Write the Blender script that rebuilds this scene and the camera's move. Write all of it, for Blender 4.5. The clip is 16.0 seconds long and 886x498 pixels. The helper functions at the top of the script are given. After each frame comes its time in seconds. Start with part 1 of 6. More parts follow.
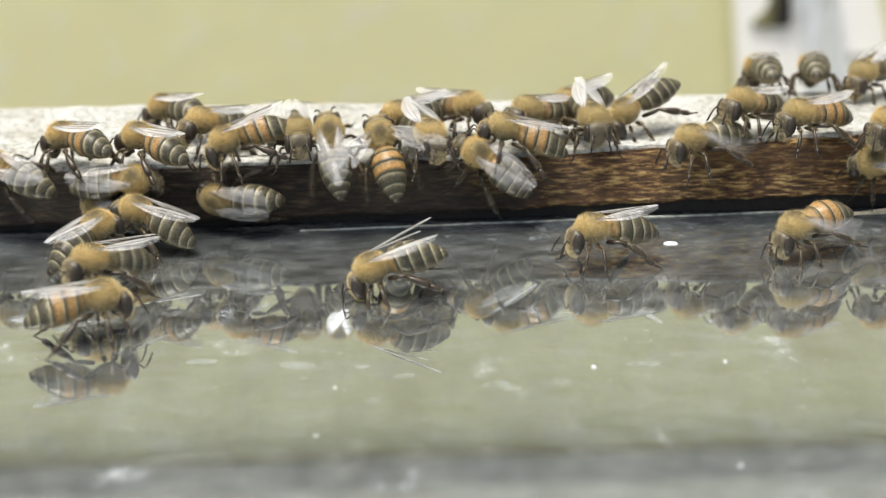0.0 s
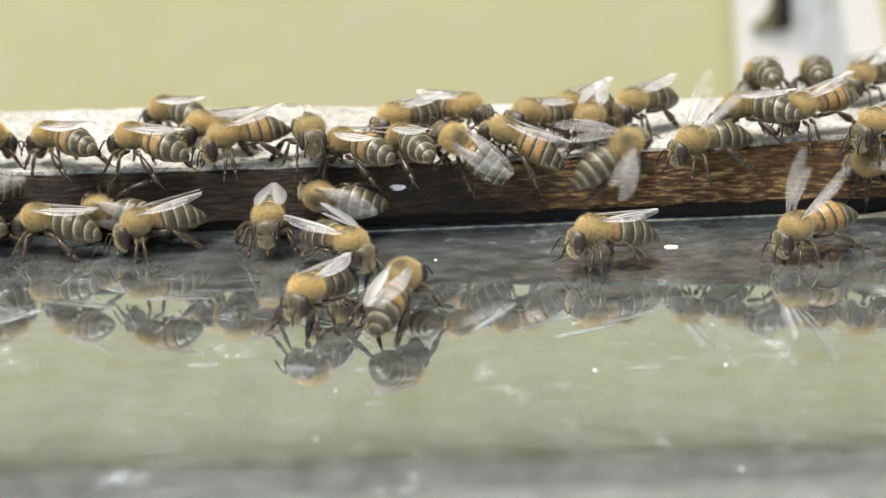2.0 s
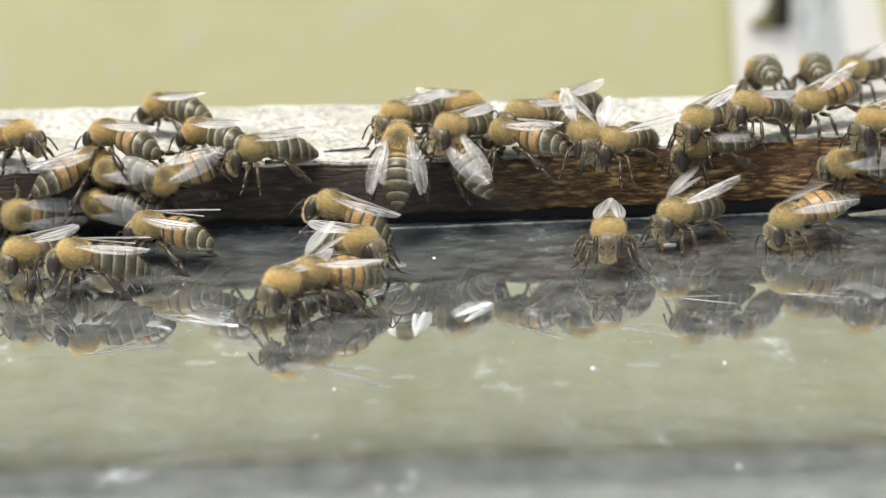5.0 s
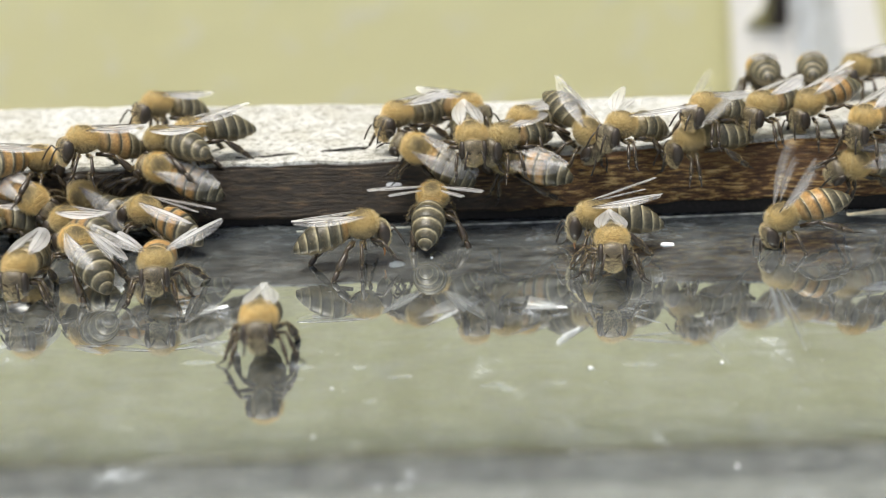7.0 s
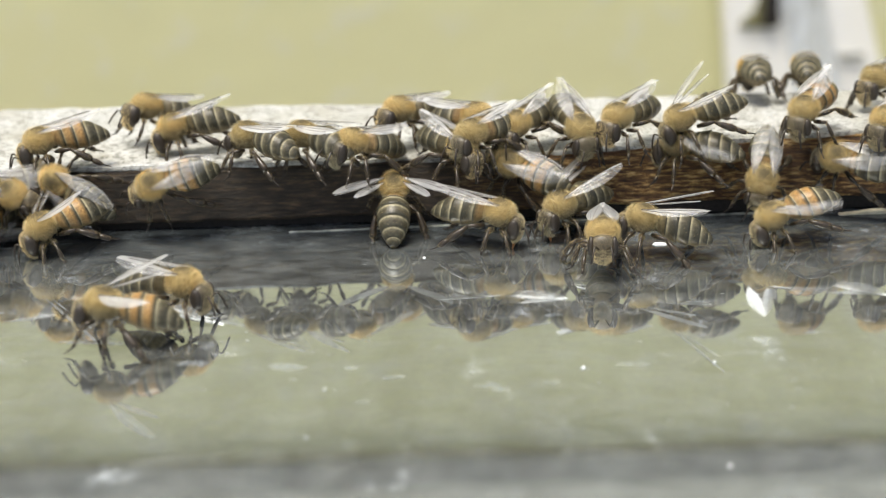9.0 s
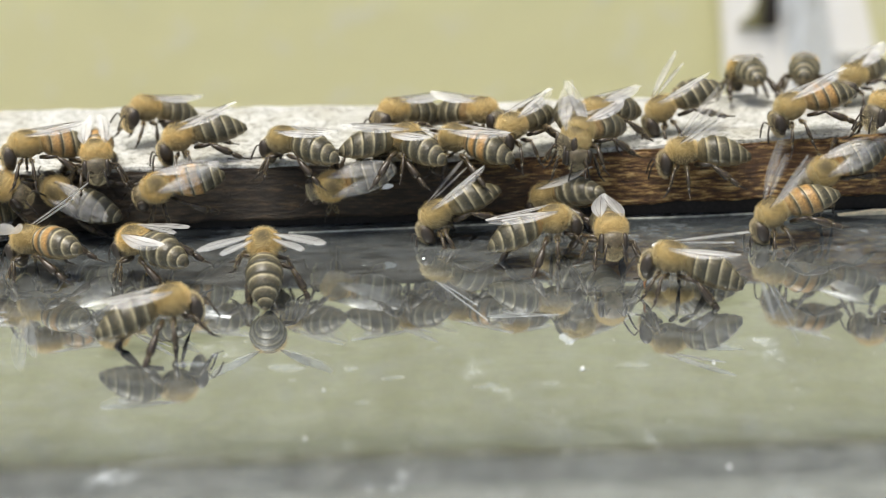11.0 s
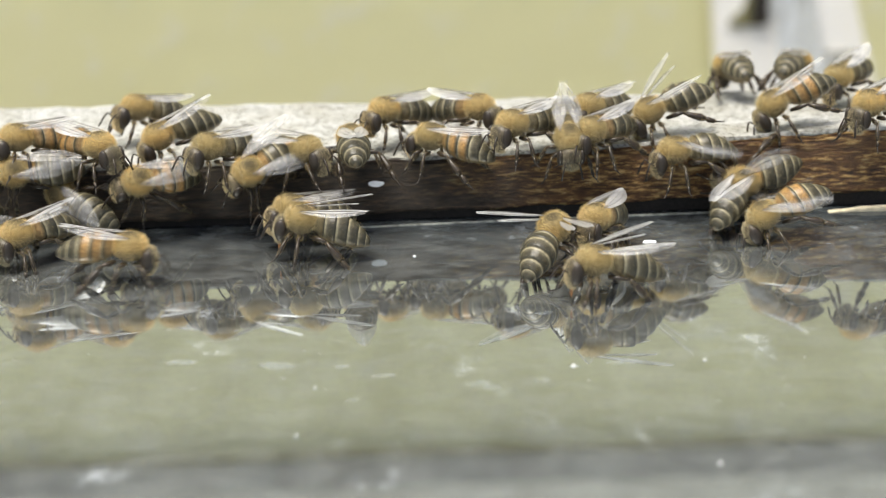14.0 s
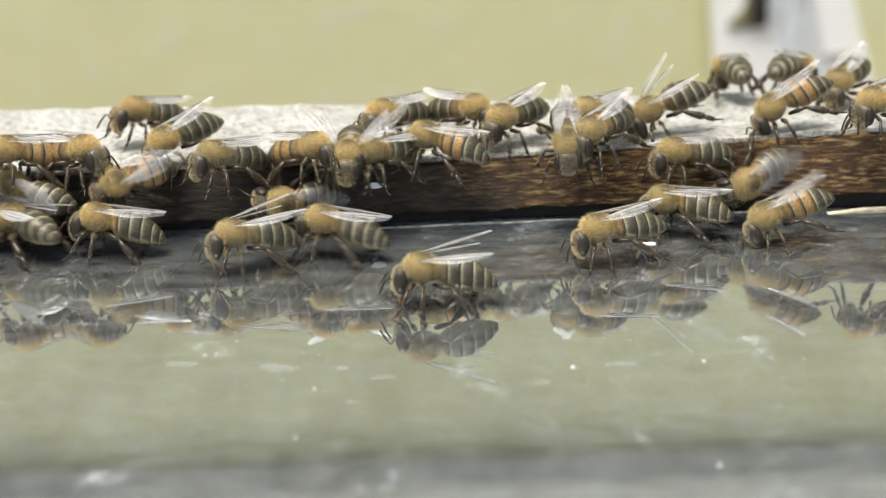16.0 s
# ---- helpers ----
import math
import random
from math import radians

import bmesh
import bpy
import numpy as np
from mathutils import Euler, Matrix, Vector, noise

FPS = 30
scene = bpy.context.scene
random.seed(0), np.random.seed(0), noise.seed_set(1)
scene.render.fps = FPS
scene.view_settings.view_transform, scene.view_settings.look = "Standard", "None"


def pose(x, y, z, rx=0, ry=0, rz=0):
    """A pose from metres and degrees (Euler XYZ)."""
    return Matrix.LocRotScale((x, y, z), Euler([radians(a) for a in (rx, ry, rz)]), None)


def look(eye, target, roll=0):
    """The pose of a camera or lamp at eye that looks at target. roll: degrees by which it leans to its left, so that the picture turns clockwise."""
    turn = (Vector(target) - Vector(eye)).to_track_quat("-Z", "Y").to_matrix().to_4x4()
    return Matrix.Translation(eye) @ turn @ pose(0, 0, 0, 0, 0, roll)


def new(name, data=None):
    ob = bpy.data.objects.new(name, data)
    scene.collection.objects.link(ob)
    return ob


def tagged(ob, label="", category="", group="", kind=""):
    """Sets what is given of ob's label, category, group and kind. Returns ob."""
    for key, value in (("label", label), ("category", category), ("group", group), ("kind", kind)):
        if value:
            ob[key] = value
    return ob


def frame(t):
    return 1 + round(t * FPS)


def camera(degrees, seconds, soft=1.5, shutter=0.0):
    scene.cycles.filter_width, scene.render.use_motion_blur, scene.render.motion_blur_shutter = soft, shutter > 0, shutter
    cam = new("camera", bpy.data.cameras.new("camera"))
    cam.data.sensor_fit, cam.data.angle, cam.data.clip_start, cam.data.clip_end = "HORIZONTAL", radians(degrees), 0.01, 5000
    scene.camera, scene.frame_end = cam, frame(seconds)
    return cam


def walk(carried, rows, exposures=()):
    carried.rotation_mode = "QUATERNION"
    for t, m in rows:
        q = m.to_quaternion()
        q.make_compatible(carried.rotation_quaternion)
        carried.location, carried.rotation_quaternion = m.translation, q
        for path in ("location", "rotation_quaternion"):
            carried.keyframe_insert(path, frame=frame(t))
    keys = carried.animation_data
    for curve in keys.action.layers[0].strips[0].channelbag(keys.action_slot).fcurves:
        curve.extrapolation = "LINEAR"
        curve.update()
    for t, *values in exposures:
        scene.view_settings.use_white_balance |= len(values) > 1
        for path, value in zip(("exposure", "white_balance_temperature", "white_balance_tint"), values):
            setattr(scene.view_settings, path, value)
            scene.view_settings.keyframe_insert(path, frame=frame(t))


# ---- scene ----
cam = camera(30.0, 16.0, soft=0.8, shutter=0.5)
cam.data.dof.use_dof = True
cam.data.dof.focus_distance = 0.215
cam.data.dof.aperture_fstop = 20

# the hand-held camera hardly stirs: small turns to the right and up or down
TURNS = [
    (0, 0.000, 0.000), (0.5, 0.000, -0.069), (1, 0.000, 0.000), (1.5, 0.000, 0.000), (2, 0.020, 0.117),
    (2.5, 0.020, 0.059), (3, 0.020, 0.059), (3.5, 0.020, 0.059), (4, 0.020, 0.049), (4.5, 0.000, 0.049),
    (7, -0.117, 0.029), (7.5, -0.117, 0.029), (8, -0.127, -0.010), (8.5, -0.392, 0.049), (9, -0.392, 0.029),
    (11.5, -0.450, 0.059), (12, -0.725, 0.020), (12.5, -0.725, 0.000), (13, -0.764, -0.078), (13.5, -0.754, -0.059),
    (14, -0.754, -0.039), (14.5, -0.754, -0.020), (15, -0.803, -0.039), (15.5, -0.783, 0.000), (16, -0.783, 0.020),
]
walk(cam, [(t, pose(0, -0.222, 0.075, 70.4 + up, 0, turn) @ pose(0, 0, 0, 0, 0, -1.6)) for t, turn, up in TURNS],
     exposures=[(0, 0.98), (2, 1.04), (4, 1.02), (7.5, 0.95), (9, 0.92), (13, 0.91), (16, 0.91)])

# ---- world and light: bright, hazy daylight from above ----
world = bpy.data.worlds.new("sky")
scene.world = world
world.use_nodes = True
wn = world.node_tree
sky = wn.nodes.new("ShaderNodeTexSky")
sky.sky_type, sky.sun_disc = "NISHITA", False
sky.sun_elevation, sky.sun_rotation = radians(74), radians(200)
sky.air_density, sky.dust_density, sky.ozone_density = 1.0, 4.0, 0.5
wn.nodes["Background"].inputs["Strength"].default_value = 0.09
wn.links.new(sky.outputs["Color"], wn.nodes["Background"].inputs["Color"])
sun = new("sun", bpy.data.lights.new("sun", "SUN"))
sun.data.energy, sun.data.angle, sun.data.color = 2.7, radians(30), (1.0, 0.96, 0.86)
sun.matrix_world = look((-0.35, -0.22, 1.6), (0, 0, 0))


# ---- materials ----
class Mat:
    """A principled material with a few short ways to wire its nodes."""

    def __init__(self, name, color=(0.5, 0.5, 0.5), rough=0.5, **values):
        self.m = bpy.data.materials.new(name)
        self.m.use_nodes = True
        self.t = self.m.node_tree
        self.b = self.t.nodes["Principled BSDF"]
        self.put("Base Color", (*color, 1))
        self.put("Roughness", rough)
        for k, v in values.items():
            self.put(k.replace("_", " "), v)

    def put(self, socket, value):
        if isinstance(value, bpy.types.NodeSocket):
            self.t.links.new(value, self.b.inputs[socket])
        else:
            self.b.inputs[socket].default_value = value

    def node(self, kind, **inputs):
        n = self.t.nodes.new(kind)
        for k, v in inputs.items():
            k = k.replace("_", " ")
            if isinstance(v, bpy.types.NodeSocket):
                self.t.links.new(v, n.inputs[k])
            else:
                n.inputs[k].default_value = v
        return n

    def place(self, scale=(1, 1, 1)):
        c = self.node("ShaderNodeTexCoord")
        return self.node("ShaderNodeMapping", Vector=c.outputs["Object"], Scale=scale).outputs["Vector"]

    def noise(self, at, scale, detail=6, rough=0.6):
        return self.node("ShaderNodeTexNoise", Vector=at, Scale=scale, Detail=detail, Roughness=rough).outputs["Fac"]

    def ramp(self, fac, *stops):
        n = self.node("ShaderNodeValToRGB", Fac=fac)
        e = n.color_ramp.elements
        while len(e) < len(stops):
            e.new(0.5)
        for el, (p, c) in zip(e, stops):
            el.position = p
            el.color = (*c, 1) if len(c) == 3 else c
        return n.outputs["Color"]

    def mix(self, fac, a, b, mode="MIX"):
        n = self.t.nodes.new("ShaderNodeMix")
        n.data_type, n.blend_type = "RGBA", mode
        for i, v in ((0, fac), (6, a), (7, b)):
            if isinstance(v, bpy.types.NodeSocket):
                self.t.links.new(v, n.inputs[i])
            else:
                n.inputs[i].default_value = v if i == 0 else (*v, 1)
        return n.outputs[2]

    def bump(self, height, strength, distance):
        n = self.node("ShaderNodeBump", Height=height, Strength=strength, Distance=distance)
        self.put("Normal", n.outputs["Normal"])


def grey(a):
    return (a, a, a)


def make_wall_paint():
    k = Mat("yellow_green_paint", rough=0.65)
    at = k.place()
    big = k.noise(at, 9, 4)
    fine = k.noise(at, 70, 5, 0.7)
    c = k.ramp(big, (0.3, (0.71, 0.682, 0.235)), (0.7, (0.78, 0.752, 0.29)))
    pale = k.ramp(fine, (0.55, grey(0)), (0.85, grey(1)))
    k.put("Base Color", k.mix(k.node("ShaderNodeMath", Value=pale).outputs[0], c, (0.76, 0.75, 0.58)))
    k.bump(fine, 0.3, 0.002)
    return k.m


def make_white_paint(name, base=(0.55, 0.545, 0.51), stretch=(1, 1, 1), scale=1100, wear=0.40, dirt=0.75):
    k = Mat(name, rough=0.6)
    at = k.place(stretch)
    n = k.noise(at, scale, 8, 0.75)
    blot = k.noise(at, scale * 0.12, 5)
    c = k.ramp(n, (wear, (0.17, 0.17, 0.145)), (wear + 0.11, base), (1.0, base))
    c2 = k.ramp(blot, (0.35, (dirt, dirt * 0.97, dirt * 0.88)), (0.6, (1, 1, 1)))
    k.put("Base Color", k.mix(1.0, c, c2, "MULTIPLY"))
    k.bump(n, 0.5, 0.0003)
    return k.m


def make_bar_wood():
    k = Mat("weathered_brown_wood", rough=0.7)
    grain = k.noise(k.place((340, 1100, 2100)), 1.0, 5, 0.70)
    flake = k.noise(k.place((220, 500, 1300)), 1.0, 4, 0.7)
    zone = k.noise(k.place((28, 60, 60)), 1.0, 3)
    wood = k.ramp(grain, (0.34, (0.028, 0.016, 0.010)), (0.43, (0.115, 0.056, 0.022)), (0.51, (0.215, 0.108, 0.040)), (0.55, (0.52, 0.29, 0.085)), (0.62, (0.84, 0.60, 0.25)), (0.72, (0.93, 0.74, 0.38)))
    dark = k.ramp(flake, (0.34, (0.020, 0.017, 0.013)), (0.50, (0.046, 0.038, 0.029)), (0.60, (0.080, 0.060, 0.040)), (0.68, (0.19, 0.125, 0.068)))
    # the weathered stretch keeps its bare brown, the handled one is stained dark
    x = k.node("ShaderNodeSeparateXYZ", Vector=k.node("ShaderNodeTexCoord").outputs["Object"]).outputs["X"]
    edge = k.node("ShaderNodeMath", Value=x)
    edge.operation = "MULTIPLY_ADD"
    edge.inputs[1].default_value, edge.inputs[2].default_value = 14.0, -0.10
    s = k.node("ShaderNodeMath", Value=edge.outputs[0])
    s.operation = "ADD"
    k.t.links.new(zone, s.inputs[1])
    f = k.ramp(s.outputs[0], (0.42, grey(0.07)), (0.66, grey(1)))
    layer = k.noise(k.place((14, 40, 520)), 1.0, 2, 0.5)
    smooth = k.ramp(flake, (0.35, (0.060, 0.030, 0.013)), (0.65, (0.24, 0.112, 0.038)))
    wood = k.mix(k.ramp(layer, (0.40, grey(0.3)), (0.50, grey(1))), smooth, wood)
    k.put("Base Color", k.mix(f, dark, wood))
    k.bump(grain, 1.0, 0.0022)
    return k.m


def make_sheet():
    k = Mat("polished_sheet", (0.66, 0.70, 0.70), 0.05, Metallic=1.0)
    at = k.place()
    streak = k.noise(k.place((160, 330, 1)), 1.0, 8, 0.8)
    film = k.noise(k.place((95, 42, 1)), 1.0, 6, 0.7)
    speck = k.noise(k.place((600, 900, 1)), 1.0, 2, 0.4)
    haze = k.noise(k.place((75, 26, 1)), 1.0, 6, 0.65)
    k.put("Base Color", k.mix(1.0, (0.565, 0.615, 0.64), k.ramp(haze, (0.38, (0.80, 0.79, 0.76)), (0.60, (1, 1, 1))), "MULTIPLY"))
    smear = k.noise(k.place((100, 75, 1)), 1.0, 6, 0.75)
    k.put("Roughness", k.ramp(film, (0.40, grey(0.015)), (0.75, grey(0.06))))
    # dried dust lies on the metal in smears and specks
    dust = k.mix(1.0, k.ramp(film, (0.34, grey(0.22)), (0.76, grey(0.48))), k.ramp(streak, (0.42, grey(0.35)), (0.62, grey(1))), "MULTIPLY")
    dots = k.ramp(speck, (0.73, grey(0)), (0.77, grey(0.5)))
    d = k.mix(1.0, k.mix(1.0, dust, dots, "ADD"), k.ramp(smear, (0.60, grey(0)), (0.78, grey(0.25))), "ADD")
    film_coat = k.node("ShaderNodeBsdfDiffuse", Color=k.mix(k.ramp(smear, (0.58, grey(0)), (0.68, grey(1))), (0.235, 0.247, 0.235), (0.56, 0.60, 0.62)))
    m = k.node("ShaderNodeMixShader", Fac=d)
    k.t.links.new(k.b.outputs[0], m.inputs[1])
    k.t.links.new(film_coat.outputs[0], m.inputs[2])
    # dull streaked grey-blue film with the bar's dark reflection painted in, thicker towards it
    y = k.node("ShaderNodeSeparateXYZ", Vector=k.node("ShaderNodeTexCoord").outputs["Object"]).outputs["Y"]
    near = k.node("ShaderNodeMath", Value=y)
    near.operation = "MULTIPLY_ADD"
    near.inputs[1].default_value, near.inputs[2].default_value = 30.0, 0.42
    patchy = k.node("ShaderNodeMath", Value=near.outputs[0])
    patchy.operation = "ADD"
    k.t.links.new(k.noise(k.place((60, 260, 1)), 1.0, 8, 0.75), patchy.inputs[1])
    dark_reflection_film = k.node("ShaderNodeBsdfDiffuse", Color=k.ramp(streak, (0.40, (0.017, 0.021, 0.024)), (0.60, (0.046, 0.056, 0.062)), (0.70, (0.19, 0.22, 0.235))))
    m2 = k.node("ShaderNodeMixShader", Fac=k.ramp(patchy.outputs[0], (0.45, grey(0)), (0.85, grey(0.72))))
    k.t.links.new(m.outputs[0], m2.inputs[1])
    k.t.links.new(dark_reflection_film.outputs[0], m2.inputs[2])
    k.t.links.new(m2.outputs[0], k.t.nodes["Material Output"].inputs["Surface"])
    k.bump(k.noise(k.place((30, 30, 1)), 1.0, 2), 0.02, 0.001)
    return k.m


def make_plain(name, color, rough, var=0.35, scale=3000, **v):
    k = Mat(name, color, rough, **v)
    n = k.noise(k.place(), scale, 3)
    lo = tuple(c * (1 - var) for c in color)
    hi = tuple(min(1, c * (1 + var)) for c in color)
    k.put("Base Color", k.ramp(n, (0.35, lo), (0.65, hi)))
    return k.m


def make_wing():
    k = Mat("wing_membrane", (0.90, 0.90, 0.88), 0.3, Specular_IOR_Level=0.6)
    n = k.noise(k.place((500, 160, 1)), 1.0, 3)
    glow = k.node("ShaderNodeBsdfTranslucent", Color=(0.90, 0.90, 0.88, 1))
    film = k.node("ShaderNodeMixShader", Fac=0.4)
    k.t.links.new(k.b.outputs[0], film.inputs[1])
    k.t.links.new(glow.outputs[0], film.inputs[2])
    clear = k.node("ShaderNodeBsdfTransparent")
    m = k.node("ShaderNodeMixShader", Fac=k.ramp(n, (0.35, grey(0.05)), (0.7, grey(0.19))))
    k.t.links.new(clear.outputs[0], m.inputs[1])
    k.t.links.new(film.outputs[0], m.inputs[2])
    gloss = k.node("ShaderNodeBsdfGlossy", Color=(1, 1, 1, 1), Roughness=0.5)
    shine = k.node("ShaderNodeMixShader", Fac=k.mix(1.0, k.node("ShaderNodeFresnel", IOR=1.15).outputs[0], grey(0.36), "MULTIPLY"))
    k.t.links.new(m.outputs[0], shine.inputs[1])
    k.t.links.new(gloss.outputs[0], shine.inputs[2])
    k.t.links.new(shine.outputs[0], k.t.nodes["Material Output"].inputs["Surface"])
    return k.m


def make_fur(name, color, low=1.05, high=1.25, thin=0.5):
    """Fine hair that lets light through; its tone differs from bee to bee and from hair to hair."""
    k = Mat(name, color, 0.7, Specular_IOR_Level=0.2)
    tone = k.ramp(k.node("ShaderNodeObjectInfo").outputs["Random"], (0.0, (low * 0.80, low * 0.83, low * 0.88)), (1.0, (high * 1.05, high, high * 0.92)))
    hair = k.ramp(k.node("ShaderNodeNewGeometry").outputs["Random Per Island"], (0.0, grey(0.84)), (1.0, grey(1.12)))
    c = k.mix(1.0, k.mix(1.0, color, tone, "MULTIPLY"), hair, "MULTIPLY")
    k.put("Base Color", c)
    through_light = k.node("ShaderNodeBsdfTranslucent", Color=c)
    m = k.node("ShaderNodeMixShader", Fac=thin)
    k.t.links.new(k.b.outputs[0], m.inputs[1])
    k.t.links.new(through_light.outputs[0], m.inputs[2])
    k.t.links.new(m.outputs[0], k.t.nodes["Material Output"].inputs["Surface"])
    return k.m


def make_tinted(name, rough, gloss):
    k = Mat(name, rough=rough, Specular_IOR_Level=gloss)
    tint = k.node("ShaderNodeVertexColor")
    tint.layer_name = "tint"
    n = k.noise(k.place(), 2600, 4)
    k.put("Base Color", k.mix(1.0, tint.outputs["Color"], k.ramp(n, (0.3, grey(0.55)), (0.7, grey(1.25))), "MULTIPLY"))
    k.bump(n, 0.25, 0.0002)
    return k.m


WALL = make_wall_paint()
WHITE = make_white_paint("chalky_white_paint", (0.495, 0.50, 0.48), wear=0.41)
POST_WHITE = make_white_paint("peeling_white_paint", (0.97, 0.97, 0.94), (1, 1, 0.12), 160, 0.14, 0.98)
WOOD = make_bar_wood()
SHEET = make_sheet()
# near-black colour that stands in for shade in gap, hole and crack
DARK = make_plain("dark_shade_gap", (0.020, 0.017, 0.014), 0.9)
GREY = make_plain("grey_batten", (0.31, 0.31, 0.28), 0.7, 0.25, 60)
PALE = make_plain("pale_grey_board", (0.63, 0.62, 0.53), 0.7, 0.15, 40)
SOIL = make_plain("dry_earth", (0.20, 0.17, 0.11), 0.9, 0.4, 12)
FLECK = make_plain("white_fleck", (0.85, 0.86, 0.86), 0.35, 0.1)
WING = make_wing()
TERGITE = make_tinted("banded_abdomen_shell", 0.32, 0.35)
THORAX_SKIN = make_tinted("downy_thorax_skin", 0.75, 0.2)
FUR = make_fur("golden_fur", (0.62, 0.49, 0.235))
FUR_PALE = make_fur("pale_fur", (0.42, 0.34, 0.18))
FUR_FLANK = make_fur("flank_fur", (0.56, 0.465, 0.265))
FUR_FACE = make_fur("face_fur", (0.70, 0.61, 0.39))
COLLAR_FUR = make_fur("pale_yellow_fur", (0.82, 0.73, 0.46))
AMBER = make_plain("amber_shell", (0.36, 0.15, 0.045), 0.38, 0.3, 1500)
CHITIN = make_plain("brown_leg_shell", (0.030, 0.021, 0.012), 0.35, 0.5, 1500)
HEAD_SKIN = make_plain("head_shell", (0.070, 0.056, 0.034), 0.45, 0.3, 900)
EYE = make_plain("dark_eye", (0.028, 0.020, 0.012), 0.45, 0.3)


# ---- mesh helpers ----
def mesh_of(name, verts, faces, mats, index=None, smooth=True):
    me = bpy.data.meshes.new(name)
    me.from_pydata([tuple(v) for v in verts], [], faces)
    for m in mats:
        me.materials.append(m)
    if index:
        me.polygons.foreach_set("material_index", index)
    me.polygons.foreach_set("use_smooth", [smooth] * len(me.polygons))
    me.update()
    return me


def part(name, me, parent, label=""):
    ob = new(name, me)
    ob.parent = parent
    return tagged(ob, label)


def box_mesh(name, lo, hi, mat, bevel=0.0, cuts=None, rough=0.0, seed=1):
    """A box with worn, slightly wavy edges."""
    bm = bmesh.new()
    bmesh.ops.create_cube(bm, size=1)
    for v in bm.verts:
        v.co = [l + (c + 0.5) * (h - l) for c, l, h in zip(v.co, lo, hi)]
    if cuts:
        es = [e for e in bm.edges if abs((e.verts[0].co - e.verts[1].co).x) > 1e-6]
        bmesh.ops.subdivide_edges(bm, edges=es, cuts=cuts, use_grid_fill=True)
    if bevel:
        es = [e for e in bm.edges if e.calc_face_angle(0) > 0.5]
        bmesh.ops.bevel(bm, geom=es, offset=bevel, segments=2, affect="EDGES")
    if rough:
        for v in bm.verts:
            v.co += noise.noise_vector(v.co * 160 + Vector((seed, 0, 0))) * rough + noise.noise_vector(v.co * 700) * rough * 0.4
    me = bpy.data.meshes.new(name)
    bm.to_mesh(me)
    bm.free()
    me.materials.append(mat)
    return me


def tube(points, radii, sides=6):
    """Vertices and faces of a tapered tube through points, closed at both ends."""
    vs, fs = [], []
    pts = [Vector(p) for p in points]
    for i, p in enumerate(pts):
        d = (pts[min(i + 1, len(pts) - 1)] - pts[max(i - 1, 0)]).normalized()
        a = d.cross(Vector((0.31, 0.2, 0.93))).normalized()
        b = d.cross(a)
        r = radii[i]
        for k in range(sides):
            w = 2 * math.pi * k / sides
            vs.append(p + (a * math.cos(w) + b * math.sin(w)) * r)
    for i in range(len(pts) - 1):
        for k in range(sides):
            k2 = (k + 1) % sides
            fs.append((i * sides + k, i * sides + k2, (i + 1) * sides + k2, (i + 1) * sides + k))
    fs.append(tuple(range(sides - 1, -1, -1)))
    n = (len(pts) - 1) * sides
    fs.append(tuple(range(n, n + sides)))
    return vs, fs


def ball(center, radii, rings=10, sides=14, shape=None):
    vs, fs = [], []
    for i in range(rings + 1):
        a = math.pi * i / rings
        for k in range(sides):
            w = 2 * math.pi * k / sides
            v = Vector((math.sin(a) * math.cos(w), math.cos(a), math.sin(a) * math.sin(w)))
            if shape:
                v = shape(v)
            vs.append(Vector(center) + Vector((v.x * radii[0], v.y * radii[1], v.z * radii[2])))
    for i in range(rings):
        for k in range(sides):
            k2 = (k + 1) % sides
            fs.append((i * sides + k, i * sides + k2, (i + 1) * sides + k2, (i + 1) * sides + k))
    return vs, fs


# ---- the setting ----
tagged(new("ground", box_mesh("ground", (-40, -40, -0.62), (40, 40, -0.6), SOIL)), "dry bare earth below the hive", "ground", kind="structure")
tagged(new("wall_back", box_mesh("wall_back", (-1.2, 0.383, -0.6), (1.2, 0.408, 0.5), WALL)), "yellow-green painted hive wall, faded and speckled", "wall", kind="structure")
tagged(new("trim", box_mesh("trim", (-1.0, 0.379, 0.2285), (1.0, 0.3828, 0.2425), GREY, 0.0006)), "grey batten along the yellow-green wall", "trim", kind="structure")
tagged(new("wall_upper", box_mesh("wall_upper", (-1.2, 0.381, 0.2430), (1.2, 0.3828, 0.52), PALE, 0.0006)), "pale grey weathered board above the grey batten", "wall", kind="structure")
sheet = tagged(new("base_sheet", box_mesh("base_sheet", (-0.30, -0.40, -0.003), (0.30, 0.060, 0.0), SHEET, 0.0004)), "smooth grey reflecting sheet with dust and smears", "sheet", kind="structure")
tagged(new("hive_box", box_mesh("hive_box", (-0.29, -0.38, -0.6), (0.29, 0.058, -0.003), GREY, 0.002)), "grey hive box under the reflecting sheet", "hive")

bar = tagged(new("wooden_bar"), "weathered wooden bar with chalky white top and brown worn edge", "wooden bar")


def front_rise(p):
    """How far the bar's front edge rises towards one end, shaped to fit the camera's view."""
    return 0.038 * max(0.0, min(p.x, 0.09) - 0.003) * max(0.0, min(1.0, 1 - p.y / 0.031))


